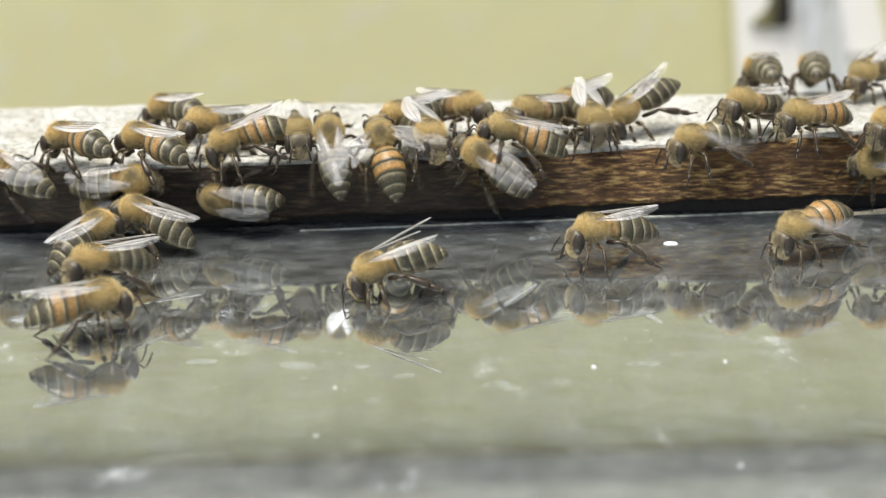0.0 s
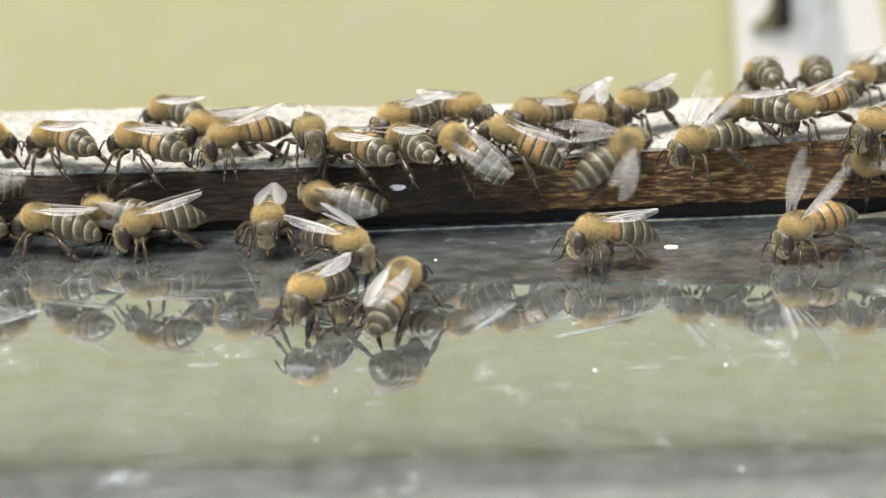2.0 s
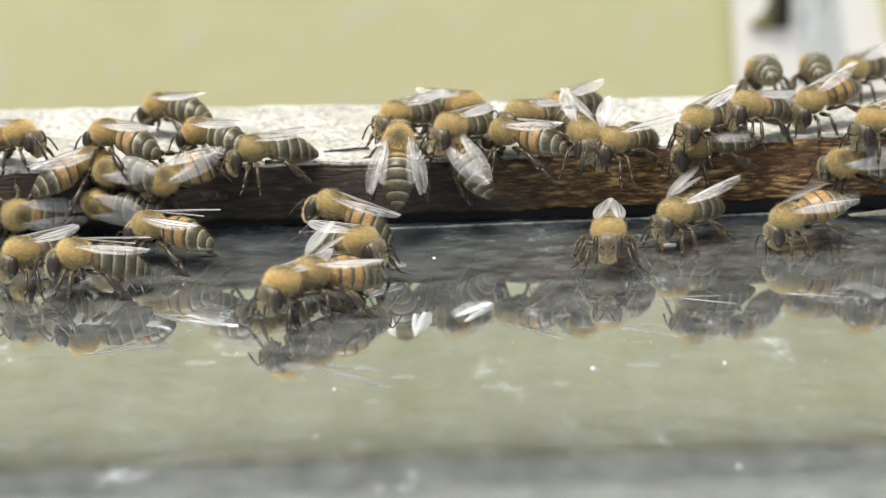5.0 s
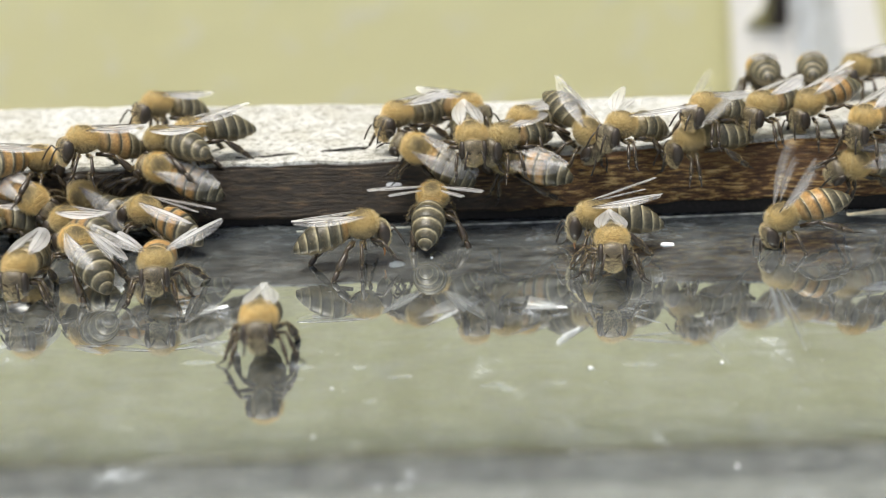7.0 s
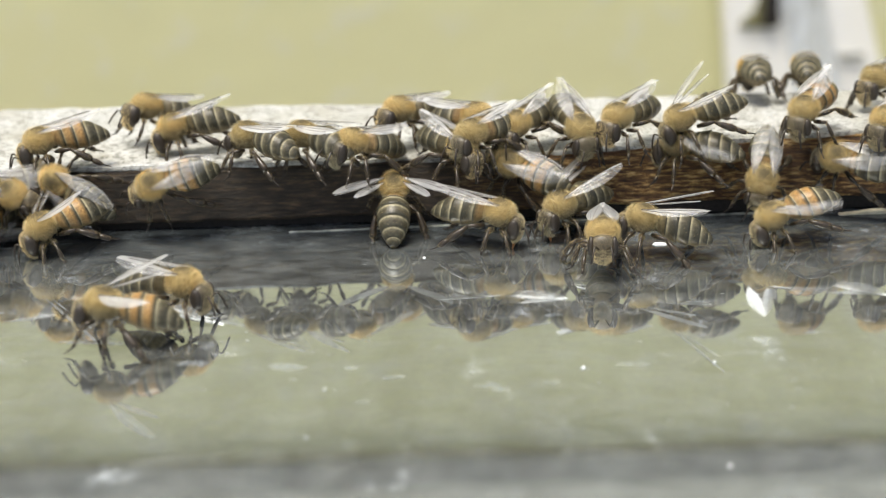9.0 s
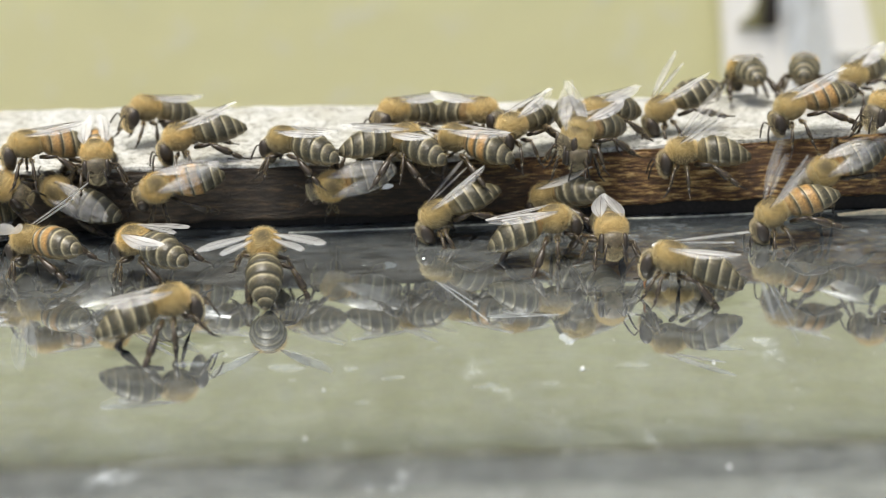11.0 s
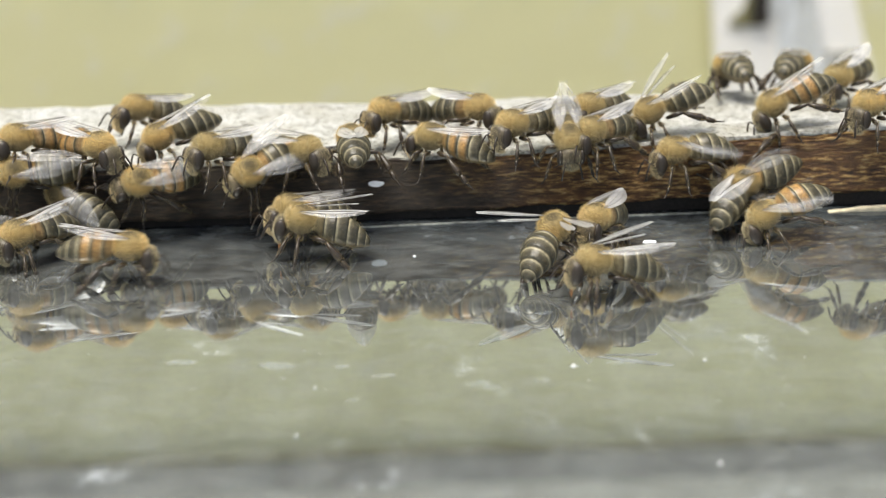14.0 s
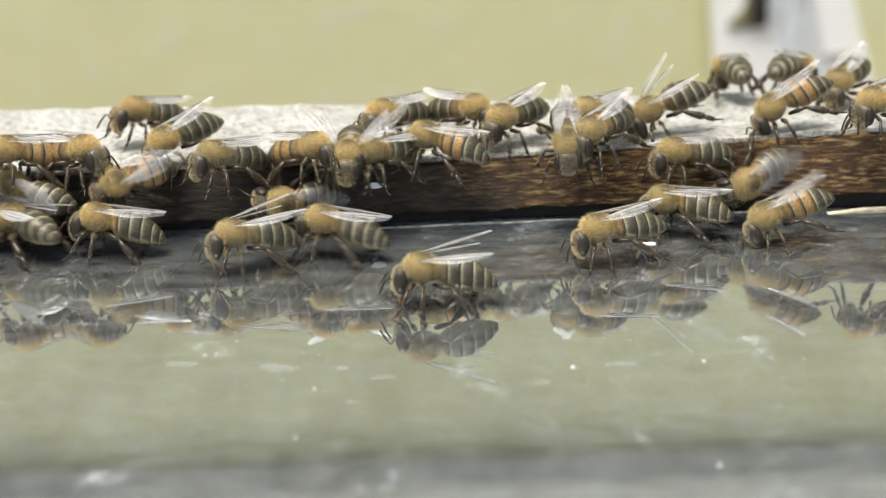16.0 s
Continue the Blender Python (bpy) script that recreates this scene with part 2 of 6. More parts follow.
rail = box_mesh("rail", (-0.28, 0.0, 0.0012), (0.28, 0.031, 0.0088), WOOD, 0.0004, 420, 0.0004)
for v in rail.vertices:
    # to fit the view, the bar widens towards one end and lies higher towards the other
    if v.co.y > 0.02:
        v.co.y += 0.0008 + 0.055 * min(0.1, max(0.0, -v.co.x))
    if v.co.z > 0.006:
        v.co.z += front_rise(v.co)
    elif v.co.z < 0.004:
        v.co.z += 0.0009 * min(1.2, max(0.0, (v.co.x + 0.02) / 0.06))
part("rail", rail, bar)
painted = box_mesh("painted_top", (-0.28, 0.0006, 0.0086), (0.28, 0.0312, 0.0093), WHITE, 0.0002, 420, 0.0003, 5)
for v in painted.vertices:
    v.co.z += front_rise(v.co)
    if v.co.y > 0.02:
        v.co.y += 0.0008 + 0.055 * min(0.1, max(0.0, -v.co.x))
part("painted_top", painted, bar, "chalky white worn paint")
# added strip under the bar, the gap's shade put into its colour
part("shim", box_mesh("shim", (-0.28, 0.0012, 0.0), (0.28, 0.029, 0.0042), DARK, 0.0002), bar, "dark strip added as the shade in the gap")

post = tagged(new("white_post"), "white peeling weathered post beside the wall", "post")


def slanted(me, x0, lean, left=0.0):
    """Splays a board outwards towards its foot to fit the camera's view; left: the share of it that its near edge
    takes.
    """
    mid = sum(v.co.x for v in me.vertices) / len(me.vertices)
    for v in me.vertices:
        v.co.x -= (v.co.z + 0.0435) * lean * (1.0 if v.co.x > mid else left)
    return me


def plate(name, outline, y, thick, mat):
    """A flat piece with the given outline, standing against the post."""
    n = len(outline)
    vs = [(x, y, z) for x, z in outline] + [(x, y + thick, z) for x, z in outline]
    fs = [tuple(range(n)), tuple(range(2 * n - 1, n - 1, -1))] + [(k, n + k, n + (k + 1) % n, (k + 1) % n) for k in range(n)]
    return mesh_of(name, [Vector(v) for v in vs], fs, [mat], smooth=False)


part("board", slanted(box_mesh("board", (0.1060, 0.362, -0.6), (0.1266, 0.3826, 0.12), POST_WHITE, 0.001), 0, 0.20, 0.4), post)
part("groove_strip", slanted(box_mesh("groove_strip", (0.1268, 0.3622, -0.6), (0.1426, 0.3824, 0.12), make_white_paint("grey_weathered_wood", (0.80, 0.86, 0.93), (1, 1, 0.08), 300, 0.36, 0.85), 0.0006), 0, 0.19, 1.05), post, "grey weathered strip")
part("board", slanted(box_mesh("board", (0.1428, 0.362, -0.6), (0.1571, 0.3826, 0.12), POST_WHITE, 0.001), 0, 0.27, 0.70), post)
part("knot", plate("knot", [(0.1122, -0.0515), (0.1135, -0.0489), (0.1168, -0.0466), (0.1187, -0.0425), (0.1197, -0.0369), (0.1240, -0.0361), (0.1250, -0.0509), (0.1237, -0.0521)], 0.3605, 0.004, make_plain("olive_knot_wood", (0.17, 0.16, 0.075), 0.8, 0.4, 300)), post, "olive brown knot")
part("knot_hole", plate("knot_hole", [(0.1205, -0.0505), (0.1208, -0.0426), (0.1200, -0.0363), (0.1257, -0.0361), (0.1268, -0.0500), (0.1250, -0.0515)], 0.3595, 0.005, DARK), post, "dark hole in the knot")
part("nail", box_mesh("nail", (0.1480, 0.3600, -0.0636), (0.1573, 0.3624, -0.0620), GREY, 0.0003), post, "grey bent nail")
for piece in post.children:
    # set back against the wall along the camera's view, leaning back to catch light
    for v in piece.data.vertices:
        v.co = Vector((0, -0.222, 0.075)) + (v.co - Vector((0, -0.222, 0.075))) * 1.0205
        v.co.y = min(v.co.y + 0.05 * (v.co.z + 0.05), 0.3828)
        v.co.z = max(v.co.z, -0.6)

crack = box_mesh("crack", (-0.0285, 0.0049, 0.00930), (-0.0100, 0.0056, 0.00945), DARK, 0.0, 40, 0.0003, 9)
for v in crack.vertices:
    v.co.y += 0.19 * (v.co.x + 0.0193)
part("crack", crack, bar, "long dark crack in the paint")


FLECKS = [(0.0307, -0.0119), (-0.0123, -0.0559), (0.0313, -0.0518), (0.0165, -0.0522), (-0.0136, -0.0678), (0.0285, -0.077), (-0.0011, -0.0144)]


def fleck(name, x, y, z, rx, ry, seed, label, upright=False):
    """A thin, ragged flake lying on the sheet or stuck to the bar's edge."""
    rng = random.Random(seed)
    n, vs = 11, []
    for h in (0.0, 0.00012):
        for k in range(n):
            w = 2 * math.pi * k / n
            r = rng.uniform(0.75, 1.1)
            p = (rx * r * math.cos(w), ry * r * math.sin(w))
            vs.append((x + p[0], y - h, z + p[1]) if upright else (x + p[0], y + p[1], z + h))
    fs = [tuple(range(n, 2 * n)), tuple(range(n - 1, -1, -1))] + [(k, (k + 1) % n, n + (k + 1) % n, n + k) for k in range(n)]
    tagged(new(name, mesh_of(name, vs, fs, [FLECK], smooth=False)), label, "fleck")


def make_smear():
    """A thin dried water mark: a broken whitish film."""
    k = Mat("dried_water_mark", (0.78, 0.84, 0.88), 0.5)
    n = k.noise(k.place((700, 1500, 1)), 1.0, 5, 0.7)
    clear = k.node("ShaderNodeBsdfTransparent")
    m = k.node("ShaderNodeMixShader", Fac=k.ramp(n, (0.38, grey(0.0)), (0.75, grey(0.13))))
    k.t.links.new(clear.outputs[0], m.inputs[1])
    k.t.links.new(k.b.outputs[0], m.inputs[2])
    k.t.links.new(m.outputs[0], k.t.nodes["Material Output"].inputs["Surface"])
    return k.m


SMEAR = make_smear()
# x, y, half length, half width of each mark
SMEARS = [(-0.0166, -0.0497, 0.0021, 0.0008), (-0.0095, -0.0502, 0.0009, 0.0006), (0.0056, -0.0561, 0.0015, 0.0008), (0.0128, -0.0558, 0.0009, 0.0005), (0.0165, -0.0524, 0.0006, 0.0005), (-0.0047, -0.0531, 0.0014, 0.0005), (-0.0080, -0.0593, 0.0009, 0.0004), (-0.0280, -0.0476, 0.0020, 0.0008), (0.0220, -0.0517, 0.0019, 0.0005), (-0.0174, -0.0490, 0.0019, 0.0008), (0.0145, -0.0362, 0.0012, 0.0007), (0.0070, -0.0572, 0.0011, 0.0006)]
for i, (x, y, rx, ry) in enumerate(SMEARS):
    rng = random.Random(70 + i)
    rim = [(x + rx * rng.uniform(0.8, 1.1) * math.cos(a), y + ry * rng.uniform(0.6, 1.2) * math.sin(a)) for a in [2 * math.pi * k / 16 for k in range(16)]]
    film = mesh_of("water_mark", [(*p, h) for h in (0.00002, 0.00006) for p in rim],
                   [tuple(range(16, 32)), tuple(range(15, -1, -1))] + [(k, (k + 1) % 16, 16 + (k + 1) % 16, 16 + k) for k in range(16)], [SMEAR], smooth=False)
    tagged(new("water_mark", film), "thin whitish dried water mark on the reflecting sheet", "water mark")

fleck("wax_fleck", FLECKS[0][0], FLECKS[0][1], 0.0, 0.0010, 0.0008, 1, "small white wax flake lying on the reflecting sheet")
# pale strip added here, painting in the highlight where the sheet begins
sliver = box_mesh("wood_sliver", (0.0575, -0.0021, 0.0), (0.0800, -0.0009, 0.0006), make_plain("bright_line_pale", (0.62, 0.56, 0.40), 0.7, 0.2, 900), 0.0001, 30, 0.0002, 4)
for v in sliver.vertices:
    # thin at one end
    v.co.z *= min(1.0, max(0.15, (v.co.x - 0.0570) / 0.006))
# added bead that paints in the sheet's lit edge beyond the bar's shadow
seam = box_mesh("wax_seam", (-0.020, -0.0017, 0.0), (0.0570, -0.0014, 0.00022), make_plain("lit_edge_grey", (0.34, 0.35, 0.31), 0.6, 0.5, 700), 0.00005, 60, 0.0001, 12)
for v in seam.vertices:
    v.co.y += 0.033 * (v.co.x - 0.003)
tagged(new("wax_seam", seam), "thin grey bead added as the lit sheet edge along the bar's foot", "wax seam")
tagged(new("wood_sliver", sliver), "pale thin strip added as the bright line along the bar's foot", "sliver")
fleck("paint_chip", -0.0062, -0.0003, 0.0059, 0.0011, 0.0005, 2, "white paint chip stuck to the bar's brown edge", True)
for i, (x, y) in enumerate(FLECKS[1:]):
    fleck("dust_grain", x, y, 0.0, 0.00010 + 0.00005 * (i % 3), 0.00025, 10 + i, "tiny white dust grain on the reflecting sheet")


# ---- bees ----
MM = 0.00111  # bee scale, set to fit the camera's view; about 14 mm long


def scaled(vs):
    return [Vector(v) * MM for v in vs]


def fur_mesh(name, center, radii, count, length, mat, seed, keep=None, lean=0.55, wide=0.012):
    """Many thin hairs on an egg-shaped body; keep: how thick the coat is, from 0 to 1, on the side that faces n."""
    rng = random.Random(seed)
    vs, fs = [], []
    while len(fs) < count:
        n = Vector((rng.gauss(0, 1), rng.gauss(0, 1), rng.gauss(0, 1))).normalized()
        if keep and rng.random() >= keep(n):
            continue
        p = Vector((n.x * radii[0], n.y * radii[1], n.z * radii[2])) * 0.96 + Vector(center)
        d = (n + Vector((0, -lean, 0)) + Vector((rng.gauss(0, 1), rng.gauss(0, 1), rng.gauss(0, 1))) * 0.35).normalized()
        s = d.cross(Vector((rng.gauss(0, 1), rng.gauss(0, 1), rng.gauss(0, 1)))).normalized() * wide
        i = len(vs)
        vs += [p - s, p + s, p + d * length * rng.uniform(0.6, 1.2)]
        fs.append((i, i + 1, i + 2))
    return mesh_of(name, scaled(vs), fs, [mat], smooth=False)


def girth(y):
    u = max(0.0, (1.15 - y) / 6.9)
    return 2.0 * max(0.0, math.sin(math.pi * min(1, u ** 0.8 * 0.95 + 0.03))) ** 0.7 + 0.12


def abdomen_fur_mesh(name, count, mat, seed):
    """A thin coat of short hair, thicker towards the waist."""
    rng = random.Random(seed)
    vs, fs = [], []
    while len(fs) < count:
        u = rng.random() ** 1.7 * 0.93
        y, w = 1.15 - 6.9 * u, rng.uniform(0, 2 * math.pi)
        r = girth(y) * 0.97
        n = Vector((math.cos(w), 0, math.sin(w)))
        p = Vector((0, y, -0.05 - 1.5 * u * u)) + n * r
        d = (n + Vector((rng.gauss(0, 0.3), rng.gauss(-0.8, 0.3), rng.gauss(0, 0.3)))).normalized()
        s = d.cross(Vector((rng.gauss(0, 1), rng.gauss(0, 1), rng.gauss(0, 1)))).normalized() * 0.008
        i = len(vs)
        vs += [p - s, p + s, p + d * (0.50 - 0.25 * u) * rng.uniform(0.6, 1.2)]
        fs.append((i, i + 1, i + 2))
    return mesh_of(name, scaled(vs), fs, [mat], smooth=False)


def abdomen_mesh(name, amber, slim=1.0):
    """Overlapping plates with flared rims, each starting in a pale band of hair, tapering to the tip."""
    sides, vs, fs, tints = 24, [], [], []
    ends = [1.15, -0.15, -1.55, -2.95, -4.2, -5.15, -5.75]
    rings = []
    pale, dark, brown = Vector((0.34, 0.30, 0.185)), Vector((0.052, 0.048, 0.031)), Vector((0.115, 0.088, 0.040))
    orange, belly = Vector((0.35, 0.20, 0.066)), Vector((0.27, 0.205, 0.105))
    for s in range(6):
        a, b = ends[s], ends[s + 1]
        if s == 0:
            stops = [(f, (orange if 0 in amber else brown).lerp(pale, 0.25)) for f in (0.0, 0.3, 0.6)] + [(0.85, brown), (0.98, dark)]
        elif s in amber:
            stops = ((0.0, pale * 0.7), (0.06, pale.lerp(orange, 0.3)), (0.16, orange.lerp(pale, 0.2)), (0.58, orange), (0.74, orange.lerp(dark, 0.5)), (0.86, dark.lerp(brown, 0.4)), (0.98, dark))
        else:
            tip = 0.5 * (s == 5)
            stops = ((0.0, pale * 0.6), (0.05, pale), (0.15, (pale * 0.85).lerp(dark, tip)), (0.27, pale.lerp(dark, 0.75)), (0.50, dark.lerp(brown, 0.25)), (0.80, dark), (0.98, dark * 0.85))
        for f, c in stops:
            y = a + (b - a) * f
            rings.append((y, girth(y) * slim * (0.935 + 0.085 * f), c))
    for y, r, c in rings:
        u = (1.15 - y) / 6.9
        for k in range(sides):
            w = 2 * math.pi * k / sides
            low = min(1.0, max(0.0, (-math.sin(w) - 0.35) / 0.3))
            vs.append(Vector((r * math.cos(w), y, -0.05 - 1.5 * u * u + r * 0.93 * math.sin(w))))
            tints.append(c.lerp(belly, 0.6 * low))
    for i in range(len(rings) - 1):
        for k in range(sides):
            k2 = (k + 1) % sides
            fs.append((i * sides + k, i * sides + k2, (i + 1) * sides + k2, (i + 1) * sides + k))
    fs.append(tuple(range((len(rings) - 1) * sides, len(rings) * sides)))
    fs.append(tuple(range(sides - 1, -1, -1)))
    me = mesh_of(name, scaled(vs), fs, [TERGITE])
    layer = me.color_attributes.new("tint", "FLOAT_COLOR", "POINT")
    for i, c in enumerate(tints):
        layer.data[i].color = (*c, 1)
    return me


def wing_mesh(name, length, width, side):
    """A thin, slightly cambered blade with raised veins, reaching back from its root."""
    vs, fs, index = [], [], []
    rows, cols = 12, 5
    for top in (0.02, -0.02):
        for i in range(rows + 1):
            u = i / rows
            w = width * (math.sin(math.pi * min(1, 0.06 + u * 0.86)) ** 0.75) * (0.45 + 0.55 * u ** 0.5)
            for j in range(cols + 1):
                v = j / cols
                x = side * (-0.30 * width * u + (v - 0.28) * w)
                vs.append(Vector((x, -length * u * (1 - 0.03 * v), 0.35 * math.sin(math.pi * v) * width * 0.15 + top)))
    n = (rows + 1) * (cols + 1)
    for base, flip in ((0, False), (n, True)):
        for i in range(rows):
            for j in range(cols):
                a = base + i * (cols + 1) + j
                q = (a, a + 1, a + cols + 2, a + cols + 1)
                fs.append(q[::-1] if flip else q)
                index.append(0)
    for vein in (0.04, 0.42, 0.7):
        pts = []
        for i in range(0, rows, 2):
            u = i / rows
            w = width * (math.sin(math.pi * min(1, 0.06 + u * 0.86)) ** 0.75) * (0.45 + 0.55 * u ** 0.5)
            pts.append((side * (-0.30 * width * u + (vein - 0.28) * w), -length * u, 0.06 + 0.35 * math.sin(math.pi * vein) * width * 0.15))
        tv, tf = tube(pts, [0.022] * len(pts), 4)
        o = len(vs)
        vs += tv
        fs += [tuple(o + q for q in f) for f in tf]
        index += [1] * len(tf)
    return mesh_of(name, scaled(vs), fs, [WING, CHITIN], index)


def joined(*shapes):
    vs, fs = [], []
    for v, f in shapes:
        o = len(vs)
        vs += v
        fs += [tuple(o + q for q in g) for g in f]
    return vs, fs


def fringe(points, radii, count, length, seed):
    """Short hairs standing off a leg."""
    rng = random.Random(seed)
    vs, fs = [], []
    pts = [Vector(p) for p in points]
    for i in range(count):
        q = rng.random() * (len(pts) - 1)
        k, u = int(q), q - int(q)
        along = (pts[k + 1] - pts[k]).normalized()
        side = along.cross(Vector((rng.gauss(0, 1), rng.gauss(0, 1), rng.gauss(0, 1)))).normalized()
        p = pts[k].lerp(pts[k + 1], u) + side * (radii[k] * (1 - u) + radii[k + 1] * u) * 0.8
        d = (side + along * rng.uniform(0.3, 1.1)).normalized()
        w = d.cross(along).normalized() * 0.012
        o = len(vs)
        vs += [p - w, p + w, p + d * length * rng.uniform(0.6, 1.3)]
        fs.append((o, o + 1, o + 2))
    return vs, fs


def leg_of(name, shells, hairs):
    """One leg: its jointed shell with a thin fringe of hair."""
    vs, fs = joined(*shells)
    hv, hf = joined(*hairs)
    o = len(vs)
    index = [0] * len(fs) + [1] * len(hf)
    return mesh_of(name, scaled(vs + hv), fs + [tuple(o + q for q in f) for f in hf], [CHITIN, FUR_PALE], index)


def toes(ankle, end, r):
    """The foot's small joints, each swelling towards its end, and the claw."""
    a, b = Vector(ankle), Vector(end)
    pts, rad = [], []
    for i in range(4):
        pts += [a.lerp(b, i / 4), a.lerp(b, (i + 0.85) / 4)]
        rad += [r * (0.6 - 0.08 * i), r * (0.95 - 0.12 * i)]
    return tube(pts + [b + (b - a).normalized() * 0.12], rad + [r * 0.3], 6)


def hind_leg_mesh(name, side, foot=-3.1):
    """The strong hind leg: thigh back and up, broad flattened shin with its pollen basket, jointed foot."""
    thigh = [(0, 0, 0), (side * 0.9, -0.8, 0.15), (side * 1.6, -1.8, 0.20)]
    shin = [(side * 1.6, -1.8, 0.20), (side * 1.90, -2.5, -0.45), (side * 2.15, -3.4, -1.22), (side * 2.25, -3.85, -1.60)]
    heel = [(side * 2.25, -3.85, -1.60), (side * 2.33, -4.2, -1.95), (side * 2.45, -4.75, -2.45), (side * 2.48, -4.9, -2.58)]
    tr, sr, hr = [0.24, 0.32, 0.18], [0.17, 0.36, 0.50, 0.36], [0.22, 0.36, 0.32, 0.17]
    return leg_of(name, (tube(thigh, tr, 8), tube(shin, sr, 8), tube(heel, hr, 8), toes(heel[-1], (side * 2.65, -5.8, foot), 0.16)),
                  (fringe(thigh, tr, 160, 0.34, 31), fringe(shin, sr, 200, 0.36, 32), fringe(heel, hr, 110, 0.22, 33)))


def leg_mesh(name, side, reach, back, knee, thick, foot=-4.65):
    """Hip, thigh, flat shin and jointed foot, from the hip outward; foot on the ground."""
    hip = Vector((0, 0, 0))
    k = Vector((side * reach * 0.62, back * 0.35, knee))
    a = Vector((side * reach * 0.92, back * 0.8, foot * 0.44))
    t1 = Vector((side * reach * 1.0, back * 1.0, foot + 1.95))
    t2 = Vector((side * reach * 1.28, back * 1.35, foot + 1.55))
    thigh, shin = [hip, hip.lerp(k, 0.5), k], [k, k.lerp(a, 0.65), a]
    tr, sr = [0.21 * thick, 0.26 * thick, 0.14 * thick], [0.13 * thick, 0.25 * thick, 0.17 * thick]
    return leg_of(name, (tube(thigh, tr, 8), tube(shin, sr, 8), tube([a, a.lerp(t1, 0.6), t1], [0.16 * thick, 0.20 * thick, 0.12 * thick], 7), toes(t1, t2, 0.13 * thick)),
                  (fringe(thigh, tr, 160, 0.36, 41), fringe(shin, sr, 130, 0.28, 42)))


def head_shape(v):
    # narrow towards the mouth, broad at the brow
    return Vector((v.x * (0.95 + 0.40 * v.z), v.y * (1.0 + 0.15 * v.z), v.z))


HEAD = mesh_of("head", scaled(ball((0, 4.95, -1.35), (1.5, 0.95, 1.8), 14, 18, head_shape)[0]), ball((0, 0, 0), (1, 1, 1), 14, 18)[1], [HEAD_SKIN])


def thorax_mesh():
    """The chest: golden brown down on its flanks, a bare dark disc on the back; below, shade is put into the colour."""
    vs, fs = ball((0, 2.75, 0.2), (1.78, 1.9, 1.78), 18, 24)
    me = mesh_of("thorax", scaled(vs), fs, [THORAX_SKIN])
    layer = me.color_attributes.new("tint", "FLOAT_COLOR", "POINT")
    gold, disc, belly = Vector((0.35, 0.265, 0.115)), Vector((0.085, 0.066, 0.032)), Vector((0.16, 0.125, 0.066))
    for i, v in enumerate(vs):
        n = Vector((v.x / 1.78, (v.y - 2.75) / 1.9, (v.z - 0.2) / 1.78))
        r = math.sqrt(n.x ** 2 + (n.y + 0.1) ** 2) if n.z > 0 else 2
        c = disc.lerp(gold, min(1, max(0, (r - 0.30) / 0.55)))
        # darker tint downwards paints in the underside's shade
        c = c.lerp(belly, min(1, max(0, (0.15 - n.z) / 0.5)))
        layer.data[i].color = (*c, 1)
    return me


THORAX = thorax_mesh()
EYES = {s: mesh_of("eye", scaled(ball((s * 1.32, 4.98, -0.95), (0.44, 0.72, 1.20), 10, 12)[0]), ball((0, 0, 0), (1, 1, 1), 10, 12)[1], [EYE]) for s in (-1, 1)}
CHEST = ((0, 2.75, 0.2), (1.78, 1.9, 1.78))


def soft(a, b, x):
    """Rises from 0 at a to 1 at b."""
    return min(1.0, max(0.0, (x - a) / (b - a)))


def crown(n):
    """How bare the top of the chest is."""
    return 0.07 + 0.93 * soft(0.50, 0.92, math.sqrt(n.x ** 2 + (n.y + 0.1) ** 2)) if n.z > 0 else 1.0


THORAX_FUR = fur_mesh("fur", *CHEST, 4200, 0.55, FUR, 3, lambda n: soft(-0.25, 0.30, n.z) * crown(n), 0.35, 0.008)
FLANK_FUR = fur_mesh("flank_fur", *CHEST, 2000, 0.62, FUR_FLANK, 8, lambda n: soft(-0.85, -0.3, n.z) * soft(0.45, 0.0, n.z), 0.1, 0.009)
HEAD_FUR = fur_mesh("fur", (0, 4.95, -1.3), (1.5, 0.95, 1.75), 2400, 0.36, FUR_FACE, 4, lambda n: abs(n.x) < 0.68 and (n.y > -0.1 or n.z > 0.5), -0.3)
COLLAR = fur_mesh("collar", *CHEST, 1700, 0.62, COLLAR_FUR, 6, lambda n: (n.y > 0.62 and n.z > -0.5) or (n.y < -0.72 and n.z > -0.4), 0.0, 0.010)
BODY_FUR = abdomen_fur_mesh("fur", 900, FUR_PALE, 5)
FEELER = {s: mesh_of("antenna", scaled(tube([(s * 0.35, 5.7, -1.3), (s * 0.85, 6.3, -0.7), (s * 0.92, 6.45, -0.75), (s * 1.1, 6.9, -1.5), (s * 1.3, 7.3, -2.6)], [0.10, 0.09, 0.11, 0.12, 0.11], 7)[0]), tube([(0, i, 0) for i in range(5)], [1] * 5, 7)[1], [CHITIN]) for s in (-1, 1)}
TONGUE = mesh_of("tongue", scaled(tube([(0, 5.0, -3.1), (0, 5.05, -3.5), (0, 4.95, -4.1)], [0.2, 0.15, 0.07])[0]), tube([(0, i, 0) for i in range(3)], [1] * 3)[1], [AMBER])
ABDOMEN = {"dark": abdomen_mesh("abdomen", ()), "amber": abdomen_mesh("abdomen", (0, 1, 2)), "brown": abdomen_mesh("abdomen", (0,))}
FORE = {s: wing_mesh("fore_wing", 8.6, 2.35, s) for s in (-1, 1)}
HIND = {s: wing_mesh("hind_wing", 6.0, 1.75, s) for s in (-1, 1)}
